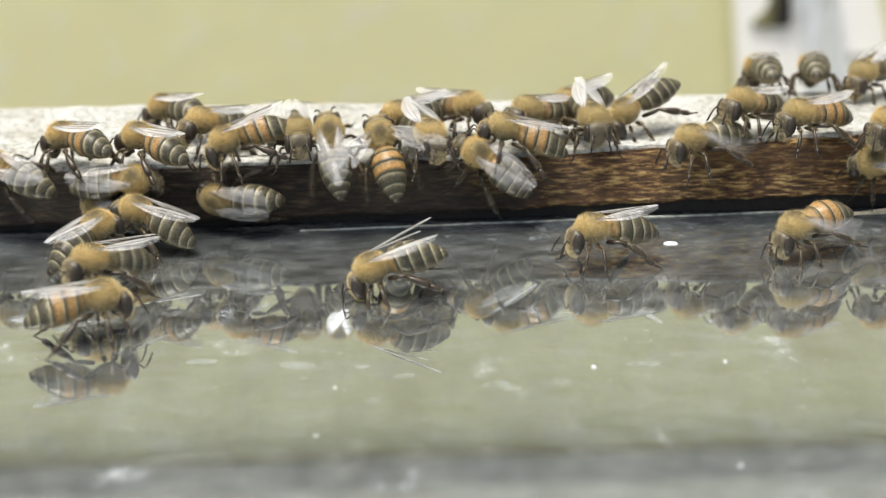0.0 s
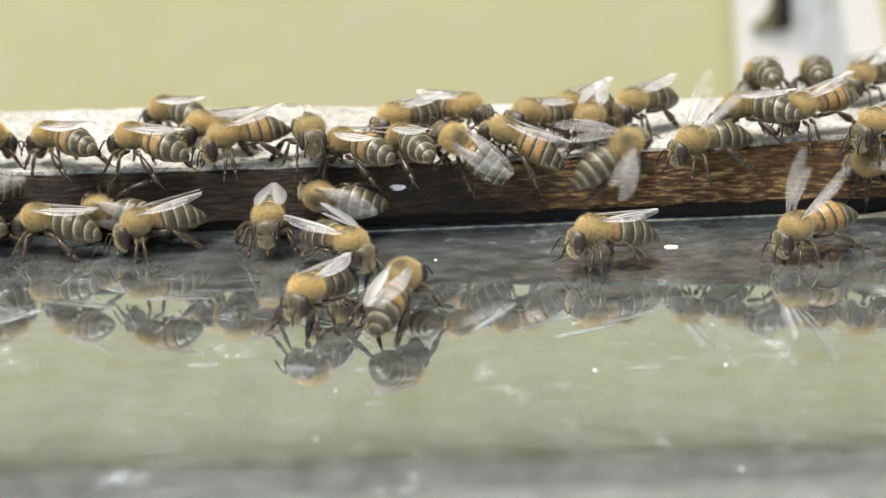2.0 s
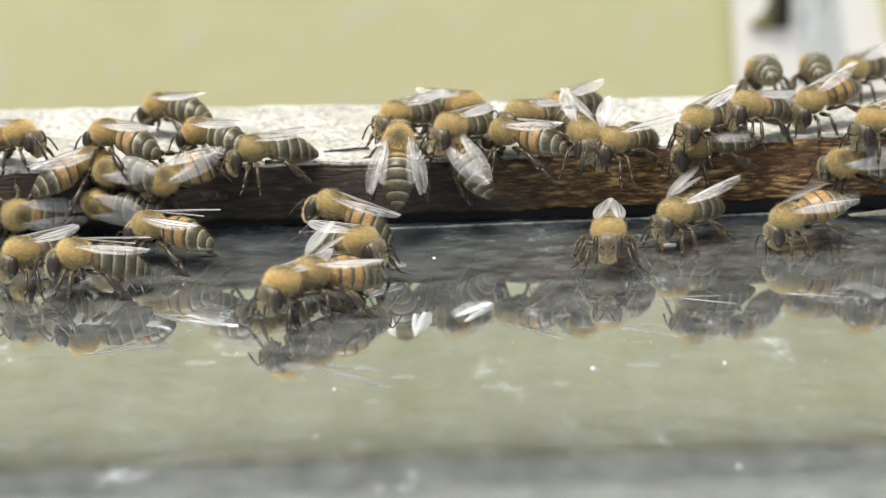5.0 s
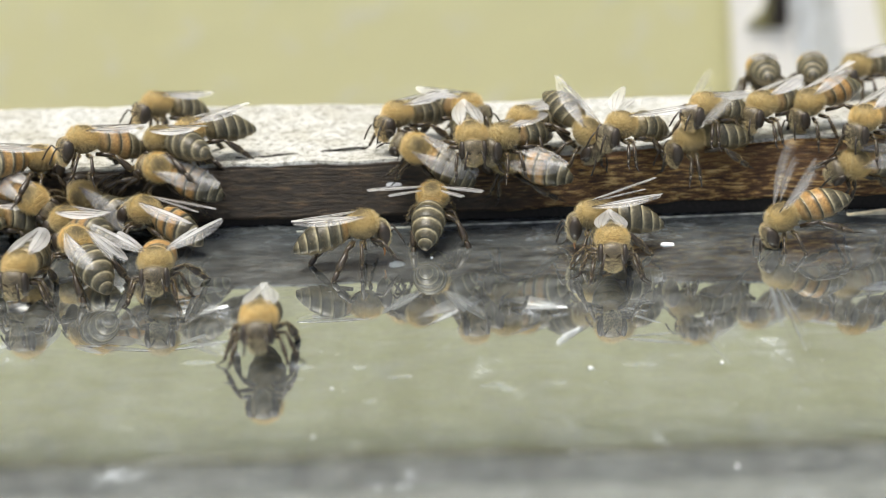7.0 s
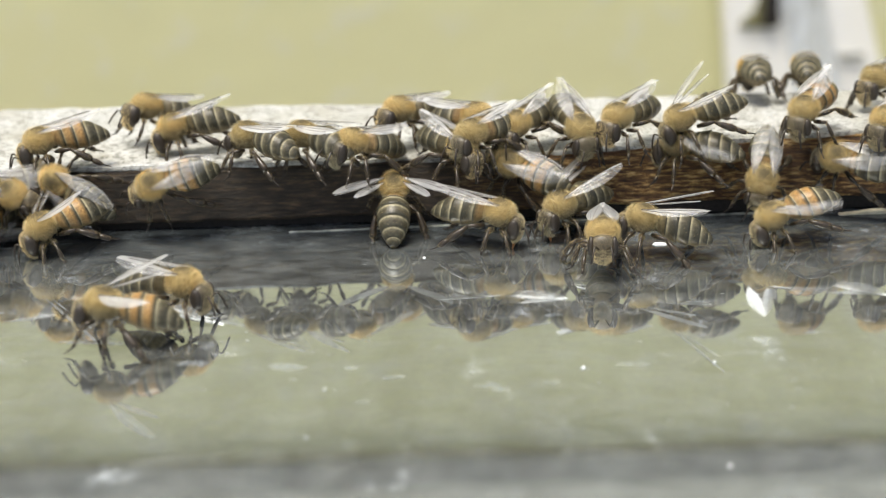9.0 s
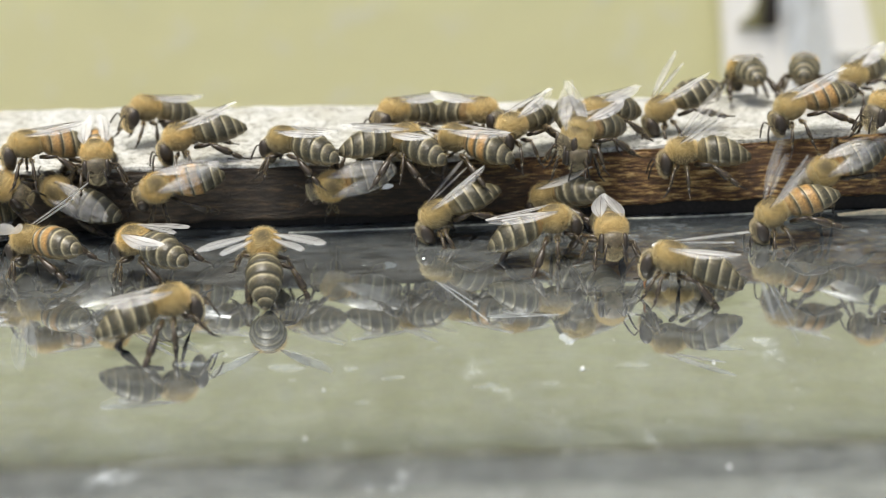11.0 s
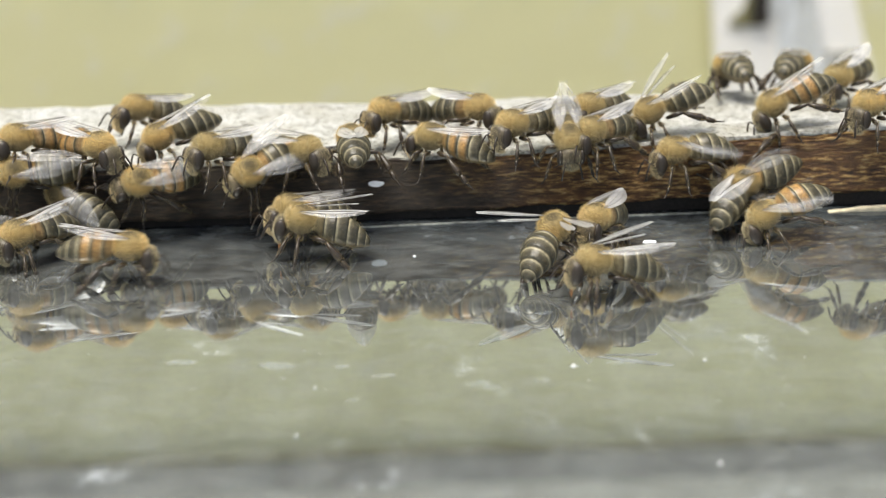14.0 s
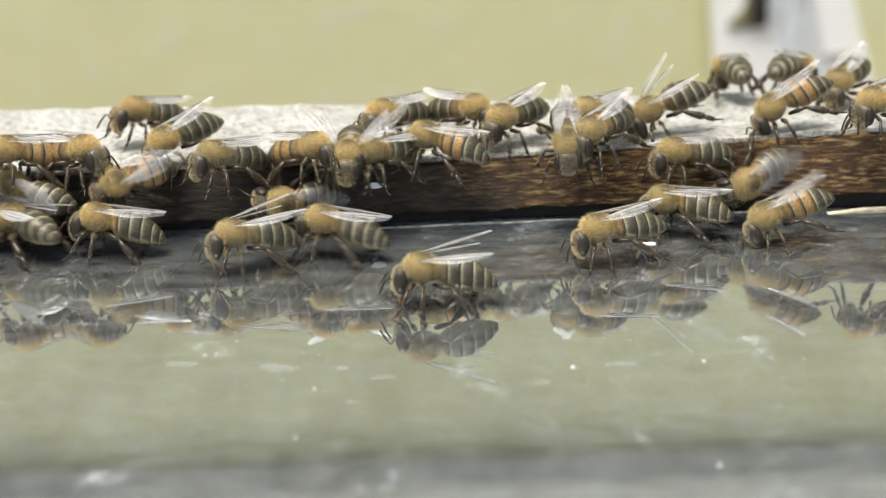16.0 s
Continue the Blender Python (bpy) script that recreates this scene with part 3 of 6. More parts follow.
LEGS = {(i, s): leg_mesh("leg", s, r, b, k, w) if i < 2 else hind_leg_mesh("leg", s) for s in (-1, 1) for i, (r, b, k, w) in enumerate(((2.0, 1.7, -0.2, 1.05), (2.7, 0.1, 0.1, 1.1), (2.6, -3.6, 0.2, 1.5)))}
HIPS = ((0.95, 3.5, -1.45), (1.05, 2.5, -1.55), (1.0, 1.3, -1.45))

BEES = {}


def bee(key, coat, wings=18, lift=8, tongue=False, label=""):
    """A worker bee; wings: how far they stand out from the back line, lift: how far they rise, in degrees."""
    wings = wings - 9 if wings < 10 else wings  # at rest the blades lie over one another
    words = {"dark": "dark honey bee with grey-banded abdomen and golden furry back",
             "amber": "honey bee with orange-banded abdomen and golden furry back",
             "brown": "brown honey bee with one orange band and golden fur"}[coat]
    b = tagged(new("honey_bee"), label or words, "bee", "bees on the hive")
    part("head", HEAD, b)
    head = b.children[0]
    part("fur", HEAD_FUR, head, "pale short hair")
    for s in (-1, 1):
        part("eye", EYES[s], head)
        part("antenna", FEELER[s], head)
    if tongue:
        part("tongue", TONGUE, head, "amber sucking tongue")
    thorax = part("thorax", THORAX, b)
    part("fur", THORAX_FUR, thorax, "dense golden hair")
    part("flank_fur", FLANK_FUR, thorax, "greyish yellow hair")
    part("collar", COLLAR, thorax, "pale yellow ruff of hair")
    abdomen = part("abdomen", ABDOMEN[coat], b)
    part("fur", BODY_FUR, abdomen, "short pale hair")
    for s in (-1, 1):
        for me, y, out, up in ((FORE, 2.9, wings, lift), (HIND, 2.1, wings * 0.8 - 3, lift - 4)):
            w = part("fore_wing" if me is FORE else "hind_wing", me[s], b)
            w.matrix_basis = pose(s * 1.15 * MM, y * MM, 1.5 * MM, -up, s * 14, s * out)
        for i in range(3):
            leg = part("leg", LEGS[i, s], b)
            x, y, z = HIPS[i]
            leg.matrix_basis = pose(s * x * MM, y * MM, z * MM)
    BEES[key] = b
    return b



def fan(key, start, end, reach=34):
    """Beats a bee's wings to and fro from start to end, and holds them folded before and after."""
    for w in BEES[key].children:
        if "wing" not in w.name:
            continue
        rest = w.matrix_basis.copy()
        side = 1 if w.location.x > 0 else -1
        rows, n = [], int((end - start) * FPS)
        if start > 0:
            rows += [(0, rest), (start, rest)]
        for i in range(n):
            a = 16 + reach * math.sin(i * 2.05)
            rows.append((start + (i + 1) / FPS, rest @ pose(0, 0, 0, -a, 0, side * 28)))
        rows.append((min(16.0, end + 2 / FPS), rest))
        if end < 15.9:
            rows.append((16, rest))
        walk(w, rows)



def stride(key, *spans):
    """Swings a bee's legs in two sets of three while it walks, in the spans of seconds given."""
    legs = [w for w in BEES[key].children if w.name.startswith("leg")]
    for j, w in enumerate(legs):
        rest = w.matrix_basis.copy()
        rows, beat = [(0, rest)], (1 if j % 2 else -1) * (1 if w.location.x > 0 else -1)
        for start, end in spans:
            n = int((end - start) * 10)
            for i in range(1, n):
                a = 20 * beat * (1 if i % 2 else -1)
                t = round((start + i / 10) * 10) / 10
                if t > rows[-1][0]:
                    rows.append((t, rest @ pose(0, 0, 0, 0.25 * a, 0, a)))
            if end > rows[-1][0]:
                rows.append((end, rest))
        if rows[-1][0] < 16:
            rows.append((16, rest))
        walk(w, rows)



def spread(key, *spans):
    """Opens a bee's folded wings for the spans of seconds given."""
    for w in BEES[key].children:
        if "wing" not in w.name:
            continue
        rest = w.matrix_basis.copy()
        side = 1 if w.location.x > 0 else -1
        out = 46 if w.name.startswith("fore") else 36
        wide = Matrix.Translation(rest.translation) @ pose(0, 0, 0, -20, side * 14, side * out)
        rows = [(0, wide if spans[0][0] <= 0 else rest)]
        for start, end in spans:
            if start > 0.2:
                rows += [(start - 0.15, rest), (start, wide)]
            if end < 15.8:
                rows += [(end, wide), (end + 0.15, rest)]
        if rows[-1][0] < 16:
            rows.append((16, rows[-1][1]))
        walk(w, rows)


bee("T1", "amber", wings=9, lift=2, tongue=False, label="honey bee with orange-banded abdomen, on the white bar top")
bee("T0", "amber", wings=3, lift=2, tongue=False, label="honey bee with orange-banded abdomen, on the white bar top")
bee("T2", "amber", wings=5, lift=2, tongue=False, label="honey bee with orange-banded abdomen, on the white bar top")
bee("T3", "dark", wings=4, lift=2, tongue=False, label="dark honey bee with grey-banded abdomen, on the white bar top")
bee("T4", "amber", wings=4, lift=2, tongue=False, label="honey bee with orange-banded abdomen, on the bar's brown edge")
bee("T5", "dark", wings=8, lift=2, tongue=False, label="dark honey bee with grey-banded abdomen, on the white bar top")
bee("B5", "dark", wings=4, lift=2, tongue=False, label="dark honey bee with grey-banded abdomen, on the bar's brown edge")
bee("B6", "amber", wings=16, lift=2, tongue=False, label="honey bee with orange-banded abdomen, on the bar's brown edge")
bee("T6", "dark", wings=5, lift=2, tongue=False, label="dark honey bee with grey-banded abdomen, on the white bar top")
bee("T6b", "brown", wings=5, lift=2, tongue=False, label="brown honey bee with golden fur, on the white bar top")
bee("T7", "dark", wings=5, lift=2, tongue=False, label="dark honey bee with grey-banded abdomen, on the white bar top")
bee("T8", "amber", wings=5, lift=2, tongue=False, label="honey bee with orange-banded abdomen, on the white bar top")
bee("F1", "brown", wings=6, lift=2, tongue=False, label="brown honey bee with golden fur, on the bar's brown edge")
bee("T9", "dark", wings=3, lift=2, tongue=False, label="dark honey bee with grey-banded abdomen, on the white bar top")
bee("T10", "dark", wings=3, lift=2, tongue=False, label="dark honey bee with grey-banded abdomen, on the white bar top")
bee("T11", "dark", wings=3, lift=2, tongue=False, label="dark honey bee with grey-banded abdomen, on the white bar top")
bee("F2", "dark", wings=40, lift=12, tongue=False, label="dark honey bee with grey-banded abdomen, on the white bar top")
bee("T12", "brown", wings=5, lift=2, tongue=False, label="brown honey bee with golden fur, on the white bar top")
bee("T13", "amber", wings=3, lift=2, tongue=False, label="honey bee with orange-banded abdomen, on the white bar top")
bee("T14", "dark", wings=5, lift=2, tongue=False, label="dark honey bee with grey-banded abdomen, on the white bar top")
bee("T15", "dark", wings=3, lift=2, tongue=False, label="dark honey bee with grey-banded abdomen, on the white bar top")
bee("T16", "dark", wings=5, lift=2, tongue=False, label="dark honey bee with grey-banded abdomen, on the white bar top")
bee("T17", "brown", wings=4, lift=2, tongue=False, label="brown honey bee with golden fur, on the white bar top")
bee("FR", "brown", wings=4, lift=2, tongue=False, label="brown honey bee with golden fur, on the bar's brown edge")
bee("FL1", "brown", wings=5, lift=2, tongue=False, label="brown honey bee with golden fur, on the bar's brown edge")
bee("FL2", "brown", wings=6, lift=2, tongue=True, label="brown honey bee with golden fur, on the bar's brown edge")
bee("FL3", "brown", wings=9, lift=2, tongue=False, label="brown honey bee with golden fur, on the bar's brown edge")
bee("G1", "dark", wings=7, lift=2, tongue=False, label="dark honey bee with grey-banded abdomen, on the reflecting sheet")
bee("GA", "dark", wings=5, lift=2, tongue=False, label="dark honey bee with grey-banded abdomen, on the reflecting sheet")
bee("GB", "dark", wings=9, lift=2, tongue=False, label="dark honey bee with grey-banded abdomen, on the reflecting sheet")
bee("GC", "amber", wings=6, lift=2, tongue=False, label="honey bee with orange-banded abdomen, on the reflecting sheet")
bee("GD", "dark", wings=4, lift=2, tongue=False, label="dark honey bee with grey-banded abdomen, on the reflecting sheet")
bee("G3", "brown", wings=17, lift=2, tongue=False, label="brown honey bee with one orange band, on the reflecting sheet")
bee("G4", "brown", wings=5, lift=2, tongue=False, label="brown honey bee with golden fur, on the reflecting sheet")
bee("G5", "amber", wings=3, lift=2, tongue=False, label="honey bee with orange-banded abdomen, on the reflecting sheet")
bee("G6", "amber", wings=50, lift=12, tongue=False, label="honey bee with orange-banded abdomen, on the reflecting sheet")
bee("FX", "brown", wings=5, lift=2, tongue=False, label="brown honey bee with golden fur, on the bar's brown edge")
bee("T18", "dark", wings=4, lift=2, tongue=False, label="dark honey bee with grey-banded abdomen, on the white bar top")
bee("G7", "dark", wings=16, lift=12, tongue=True, label="dark honey bee with grey-banded abdomen, on the reflecting sheet")
bee("G9", "dark", wings=10, lift=2, tongue=False, label="dark honey bee with grey-banded abdomen, on the reflecting sheet")
bee("T19", "brown", wings=4, lift=2, tongue=False, label="brown honey bee with golden fur, on the white bar top")
bee("T20", "dark", wings=4, lift=2, tongue=False, label="dark honey bee with grey-banded abdomen, on the white bar top")
bee("G22", "dark", wings=20, lift=12, tongue=True, label="dark honey bee with grey-banded abdomen, on the reflecting sheet")
bee("G23", "brown", wings=5, lift=2, tongue=False, label="brown honey bee with golden fur, on the reflecting sheet")
bee("T23", "brown", wings=10, lift=2, tongue=False, label="brown honey bee with golden fur, on the white bar top")


def motions():
    walk(BEES["T1"], [
        (0, pose(-0.0501, -0.0009, 0.0141, -4, -0, 53)),
        (0.5, pose(-0.0517, -0.0020, 0.0135, 2, -0, 55)),
        (1, pose(-0.0524, -0.0002, 0.0141, -6, 0, 63)),
        (1.5, pose(-0.0514, -0.0010, 0.0141, 10, -0, 116)),
        (2, pose(-0.0527, 0.0015, 0.0141, -5, 0, 53)),
        (2.5, pose(-0.0550, 0.0024, 0.0141, -6, -0, 51)),
        (3, pose(-0.0617, -0.0020, 0.0137, -0, 0, 52)),
        (3.267, pose(-0.0614, -0.0020, 0.0131, -3, 1, 1)),
        (3.5, pose(-0.0611, -0.0020, 0.0125, -6, 0, -51)),
        (4, pose(-0.0619, -0.0020, 0.0114, -11, 0, -53)),
        (4.267, pose(-0.0618, 0.0008, 0.0128, -0, -4, -90)),
        (4.5, pose(-0.0617, 0.0036, 0.0141, 11, -0, -127)),
        (5.733, pose(-0.0597, 0.0008, 0.0129, -0, -4, -90)),
        (7, pose(-0.0578, -0.0019, 0.0116, -12, -0, -53)),
        (7.5, pose(-0.0586, -0.0019, 0.0117, -12, -0, -53)),
        (7.733, pose(-0.0654, -0.0020, 0.0119, -0, -4, -90)),
        (8, pose(-0.0722, -0.0020, 0.0121, 11, -0, -127)),
        (9, pose(-0.0711, -0.0020, 0.0122, 11, -0, -127)),
        (11.5, pose(-0.0430, -0.0021, 0.0136, -8, -0, -178)),
        (12, pose(-0.0443, -0.0020, 0.0136, -3, 0, -179)),
        (12.5, pose(-0.0466, -0.0020, 0.0115, -5, -0, 128)),
        (13, pose(-0.0450, -0.0020, 0.0112, -6, -0, 128)),
        (13.5, pose(-0.0450, -0.0021, 0.0104, -10, -0, 138)),
        (13.73, pose(-0.0454, -0.0020, 0.0120, -5, 2, -177)),
        (14, pose(-0.0458, -0.0020, 0.0136, 0, -0, -132)),
        (14.5, pose(-0.0458, -0.0020, 0.0133, 5, -0, -129)),
        (15, pose(-0.0443, -0.0020, 0.0132, -1, 0, -132)),
        (15.5, pose(-0.0461, -0.0020, 0.0136, 3, 0, -130)),
        (16, pose(-0.0479, -0.0020, 0.0131, 6, -0, -129)),
    ])
    walk(BEES["T0"], [
        (0, pose(-0.0785, -0.0023, 0.0132, -9, -0, -57)),
        (1.5, pose(-0.0649, -0.0023, 0.0135, -8, -0, -63)),
        (2, pose(-0.0656, 0.0012, 0.0144, -6, 0, -54)),
        (2.5, pose(-0.0546, -0.0023, 0.0119, 8, 0, -117)),
        (3, pose(-0.0534, -0.0023, 0.0103, 18, -0, -83)),
        (3.5, pose(-0.0514, -0.0023, 0.0108, 27, -0, -79)),
        (4, pose(-0.0516, -0.0023, 0.0120, 20, -0, -73)),
        (4.5, pose(-0.0498, -0.0023, 0.0112, 9, 0, -43)),
        (5.733, pose(-0.0538, -0.0033, 0.0096, 2, 25, -85)),
        (7, pose(-0.0579, -0.0042, 0.0080, -26, 37, -139)),
        (7.5, pose(-0.0583, -0.0042, 0.0082, -24, 37, -138)),
        (8, pose(-0.0578, -0.0042, 0.0079, -26, 37, -139)),
        (8.5, pose(-0.0590, -0.0042, 0.0079, -24, 38, -137)),
        (9, pose(-0.0598, -0.0042, 0.0083, -10, 43, -123)),
        (11.5, pose(-0.0609, -0.0042, 0.0097, -12, 43, -125)),
        (12, pose(-0.0610, -0.0042, 0.0099, -9, 44, -122)),
        (12.5, pose(-0.0601, -0.0042, 0.0102, -2, 46, -115)),
        (13, pose(-0.0543, -0.0042, 0.0079, -21, 39, -135)),
        (13.5, pose(-0.0498, -0.0063, 0.0051, -20, -0, -134)),
        (14, pose(-0.0406, -0.0207, 0.0051, -7, 0, -93)),
        (14.5, pose(-0.0275, -0.0157, 0.0051, 1, -0, -51)),
        (14.73, pose(-0.0265, -0.0080, 0.0049, 27, -3, -24)),
        (15, pose(-0.0252, -0.0042, 0.0047, 49, -16, 0)),
        (15.27, pose(-0.0249, -0.0032, 0.0083, 23, -2, -24)),
        (15.5, pose(-0.0245, -0.0023, 0.0118, -6, -0, -51)),
        (15.73, pose(-0.0204, -0.0023, 0.0121, 2, -3, -89)),
        (16, pose(-0.0164, -0.0023, 0.0124, 10, -0, -128)),
    ])
    walk(BEES["T2"], [
        (0, pose(-0.0394, -0.0023, 0.0137, 3, -0, 52)),
        (0.5, pose(-0.0405, -0.0023, 0.0141, 2, -0, 65)),
        (1, pose(-0.0407, -0.0023, 0.0144, 1, 0, 61)),
        (1.5, pose(-0.0405, -0.0019, 0.0144, -2, -0, 58)),
        (2, pose(-0.0400, -0.0023, 0.0144, 1, 0, 61)),
        (2.5, pose(-0.0407, -0.0023, 0.0144, 3, -0, 63)),
        (3, pose(-0.0411, -0.0023, 0.0144, -3, 0, 55)),
        (3.5, pose(-0.0406, -0.0023, 0.0144, 1, -0, 48)),
        (4, pose(-0.0402, -0.0020, 0.0144, -2, 0, 49)),
        (4.5, pose(-0.0421, -0.0013, 0.0144, -0, 0, 49)),
        (5.733, pose(-0.0439, -0.0018, 0.0143, 4, 2, 85)),
        (7, pose(-0.0457, -0.0023, 0.0141, 9, -0, 121)),
        (7.5, pose(-0.0479, -0.0023, 0.0145, 5, -0, 129)),
        (8, pose(-0.0508, -0.0023, 0.0134, 8, 0, 126)),
        (8.5, pose(-0.0517, 0.0021, 0.0144, -13, -0, 118)),
        (9, pose(-0.0509, 0.0001, 0.0144, -11, 0, 107)),
        (11.5, pose(-0.0523, -0.0023, 0.0142, 4, 0, 114)),
        (12, pose(-0.0519, -0.0023, 0.0140, 9, -0, 125)),
        (12.5, pose(-0.0527, -0.0023, 0.0145, 7, 0, 129)),
        (13, pose(-0.0518, -0.0023, 0.0139, 8, -0, 128)),
        (13.5, pose(-0.0507, -0.0023, 0.0144, 4, 0, 117)),
        (14, pose(-0.0526, -0.0006, 0.0144, 4, 0, 126)),
        (14.5, pose(-0.0515, -0.0023, 0.0142, 5, -0, 121)),
        (15, pose(-0.0520, -0.0023, 0.0142, 4, -0, 119)),
        (15.5, pose(-0.0528, -0.0023, 0.0144, 1, -0, 111)),
        (16, pose(-0.0535, -0.0023, 0.0132, 8, 0, 115)),
    ])
    walk(BEES["T3"], [
        (0, pose(-0.0384, 0.0137, 0.0142, -7, 0, 51)),
        (2.5, pose(-0.0384, 0.0142, 0.0142, -5, 0, 51)),
        (4.5, pose(-0.0387, 0.0148, 0.0142, -7, 0, 51)),
        (5.733, pose(-0.0386, 0.0151, 0.0142, 2, 3, 89)),
        (7, pose(-0.0384, 0.0153, 0.0142, 11, -0, 127)),
        (7.5, pose(-0.0384, 0.0153, 0.0142, 11, -0, 127)),
        (7.733, pose(-0.0385, 0.0148, 0.0142, 1, 4, 90)),
        (8, pose(-0.0385, 0.0143, 0.0142, -10, 0, 52)),
        (8.267, pose(-0.0386, 0.0142, 0.0142, 1, 4, 90)),
        (8.5, pose(-0.0386, 0.0140, 0.0142, 11, -0, 127)),
        (9, pose(-0.0386, 0.0143, 0.0142, 13, -0, 127)),
        (11.5, pose(-0.0385, 0.0139, 0.0142, 11, -0, 127)),
        (12, pose(-0.0383, 0.0132, 0.0142, 11, 0, 127)),
        (16, pose(-0.0385, 0.0132, 0.0142, 11, -0, 127)),
    ])
    walk(BEES["T4"], [
        (0, pose(-0.0265, -0.0024, 0.0146, -19, -0, 97)),
        (0.5, pose(-0.0271, -0.0018, 0.0145, -18, 0, 96)),
        (1, pose(-0.0269, -0.0015, 0.0145, -19, -0, 97)),
        (1.5, pose(-0.0265, -0.0024, 0.0142, -16, -0, 96)),
        (2, pose(-0.0272, 0.0010, 0.0145, -8, -0, 114)),
        (2.5, pose(-0.0259, -0.0024, 0.0144, -10, -0, 97)),
        (2.733, pose(-0.0272, -0.0025, 0.0141, 4, -9, 35)),
        (3, pose(-0.0286, -0.0025, 0.0139, 18, -0, -27)),
        (3.5, pose(-0.0268, -0.0043, 0.0104, 45, 16, -15)),
        (3.733, pose(-0.0268, -0.0034, 0.0110, 18, 20, -76)),
        (4, pose(-0.0265, -0.0024, 0.0115, 1, 0, -131)),
        (4.267, pose(-0.0305, -0.0033, 0.0110, -22, -8, -172)),
        (4.5, pose(-0.0347, -0.0043, 0.0103, -35, -29, 151)),
        (5.733, pose(-0.0351, -0.0043, 0.0098, -11, -46, 110)),
        (7, pose(-0.0354, -0.0043, 0.0093, 27, -44, 57)),
        (7.5, pose(-0.0384, -0.0043, 0.0112, 1, -46, 66)),
        (8, pose(-0.0348, -0.0043, 0.0088, 0, -47, 109)),
        (8.5, pose(-0.0341, -0.0044, 0.0071, -83, -71, 180)),
        (9, pose(-0.0353, -0.0043, 0.0091, -25, -46, 114)),
        (11.5, pose(-0.0344, -0.0043, 0.0085, -18, -46, 115)),
        (12, pose(-0.0346, -0.0043, 0.0085, -29, -43, 124)),
        (12.5, pose(-0.0344, -0.0043, 0.0087, -23, -45, 119)),
        (13, pose(-0.0349, -0.0043, 0.0089, -17, -44, 122)),
        (13.5, pose(-0.0353, -0.0043, 0.0099, -30, -38, 136)),
        (14, pose(-0.0358, -0.0043, 0.0090, -3, -45, 116)),
        (14.5, pose(-0.0372, -0.0043, 0.0083, -30, -37, 139)),
        (15, pose(-0.0404, -0.0043, 0.0088, -36, -34, 143)),
        (15.5, pose(-0.0409, -0.0043, 0.0084, -33, -31, 148)),
        (16, pose(-0.0387, -0.0043, 0.0098, -14, -42, 127)),
    ])
    walk(BEES["T5"], [
        (0, pose(-0.0201, 0.0014, 0.0143, 0, -0, -172)),
        (0.5, pose(-0.0195, 0.0003, 0.0143, -3, -0, -177)),
        (1, pose(-0.0181, 0.0029, 0.0143, 1, 0, 179)),
        (1.5, pose(-0.0186, 0.0045, 0.0143, 7, -0, -170)),
        (2, pose(-0.0185, 0.0025, 0.0143, 6, 0, -170)),
        (2.167, pose(-0.0192, 0.0038, 0.0143, 1, 6, 135)),
        (2.333, pose(-0.0198, 0.0051, 0.0143, -6, 6, 79)),
        (2.5, pose(-0.0204, 0.0065, 0.0143, -11, -0, 24)),
        (2.667, pose(-0.0214, 0.0042, 0.0143, -12, -2, 77)),
        (2.833, pose(-0.0223, 0.0020, 0.0143, -15, -2, 130)),
        (3, pose(-0.0231, -0.0002, 0.0143, -17, 0, -178)),
        (3.267, pose(-0.0226, -0.0004, 0.0143, -5, 8, -111)),
        (3.5, pose(-0.0221, -0.0005, 0.0143, 7, 0, -44)),
        (3.733, pose(-0.0197, -0.0013, 0.0138, -2, 6, -112)),
        (4, pose(-0.0174, -0.0023, 0.0133, -11, -0, -180)),
        (4.5, pose(-0.0194, -0.0022, 0.0123, 1, 0, 131)),
        (5.733, pose(-0.0277, -0.0022, 0.0130, -3, 2, 91)),
        (7, pose(-0.0360, -0.0022, 0.0137, -7, -0, 51)),
        (7.5, pose(-0.0415, 0.0043, 0.0143, -2, -0, 25)),
        (7.667, pose(-0.0412, 0.0022, 0.0141, -5, -3, 72)),
        (7.833, pose(-0.0410, -0.0000, 0.0139, -9, -3, 119)),
        (8, pose(-0.0407, -0.0023, 0.0137, -12, 0, 165)),
        (8.267, pose(-0.0307, -0.0022, 0.0138, -7, -3, 115)),
        (8.5, pose(-0.0207, -0.0022, 0.0139, -1, -0, 66)),
        (9, pose(-0.0228, -0.0022, 0.0138, -3, -0, 50)),
        (11.5, pose(-0.0170, -0.0022, 0.0129, -2, -0, 59)),
        (12, pose(-0.0203, 0.0008, 0.0128, -3, 0, 82)),
        (12.5, pose(-0.0236, -0.0009, 0.0143, 6, 0, 6)),
        (12.73, pose(-0.0236, -0.0015, 0.0140, 1, -3, 69)),
        (13, pose(-0.0236, -0.0022, 0.0137, -3, 0, 133)),
        (13.5, pose(-0.0241, -0.0022, 0.0131, -7, 0, 136)),
        (14, pose(-0.0264, -0.0022, 0.0128, 4, 0, 130)),
        (14.5, pose(-0.0266, -0.0022, 0.0112, 5, -0, 130)),
        (16, pose(-0.0257, -0.0022, 0.0117, 8, 0, 128)),
    ])
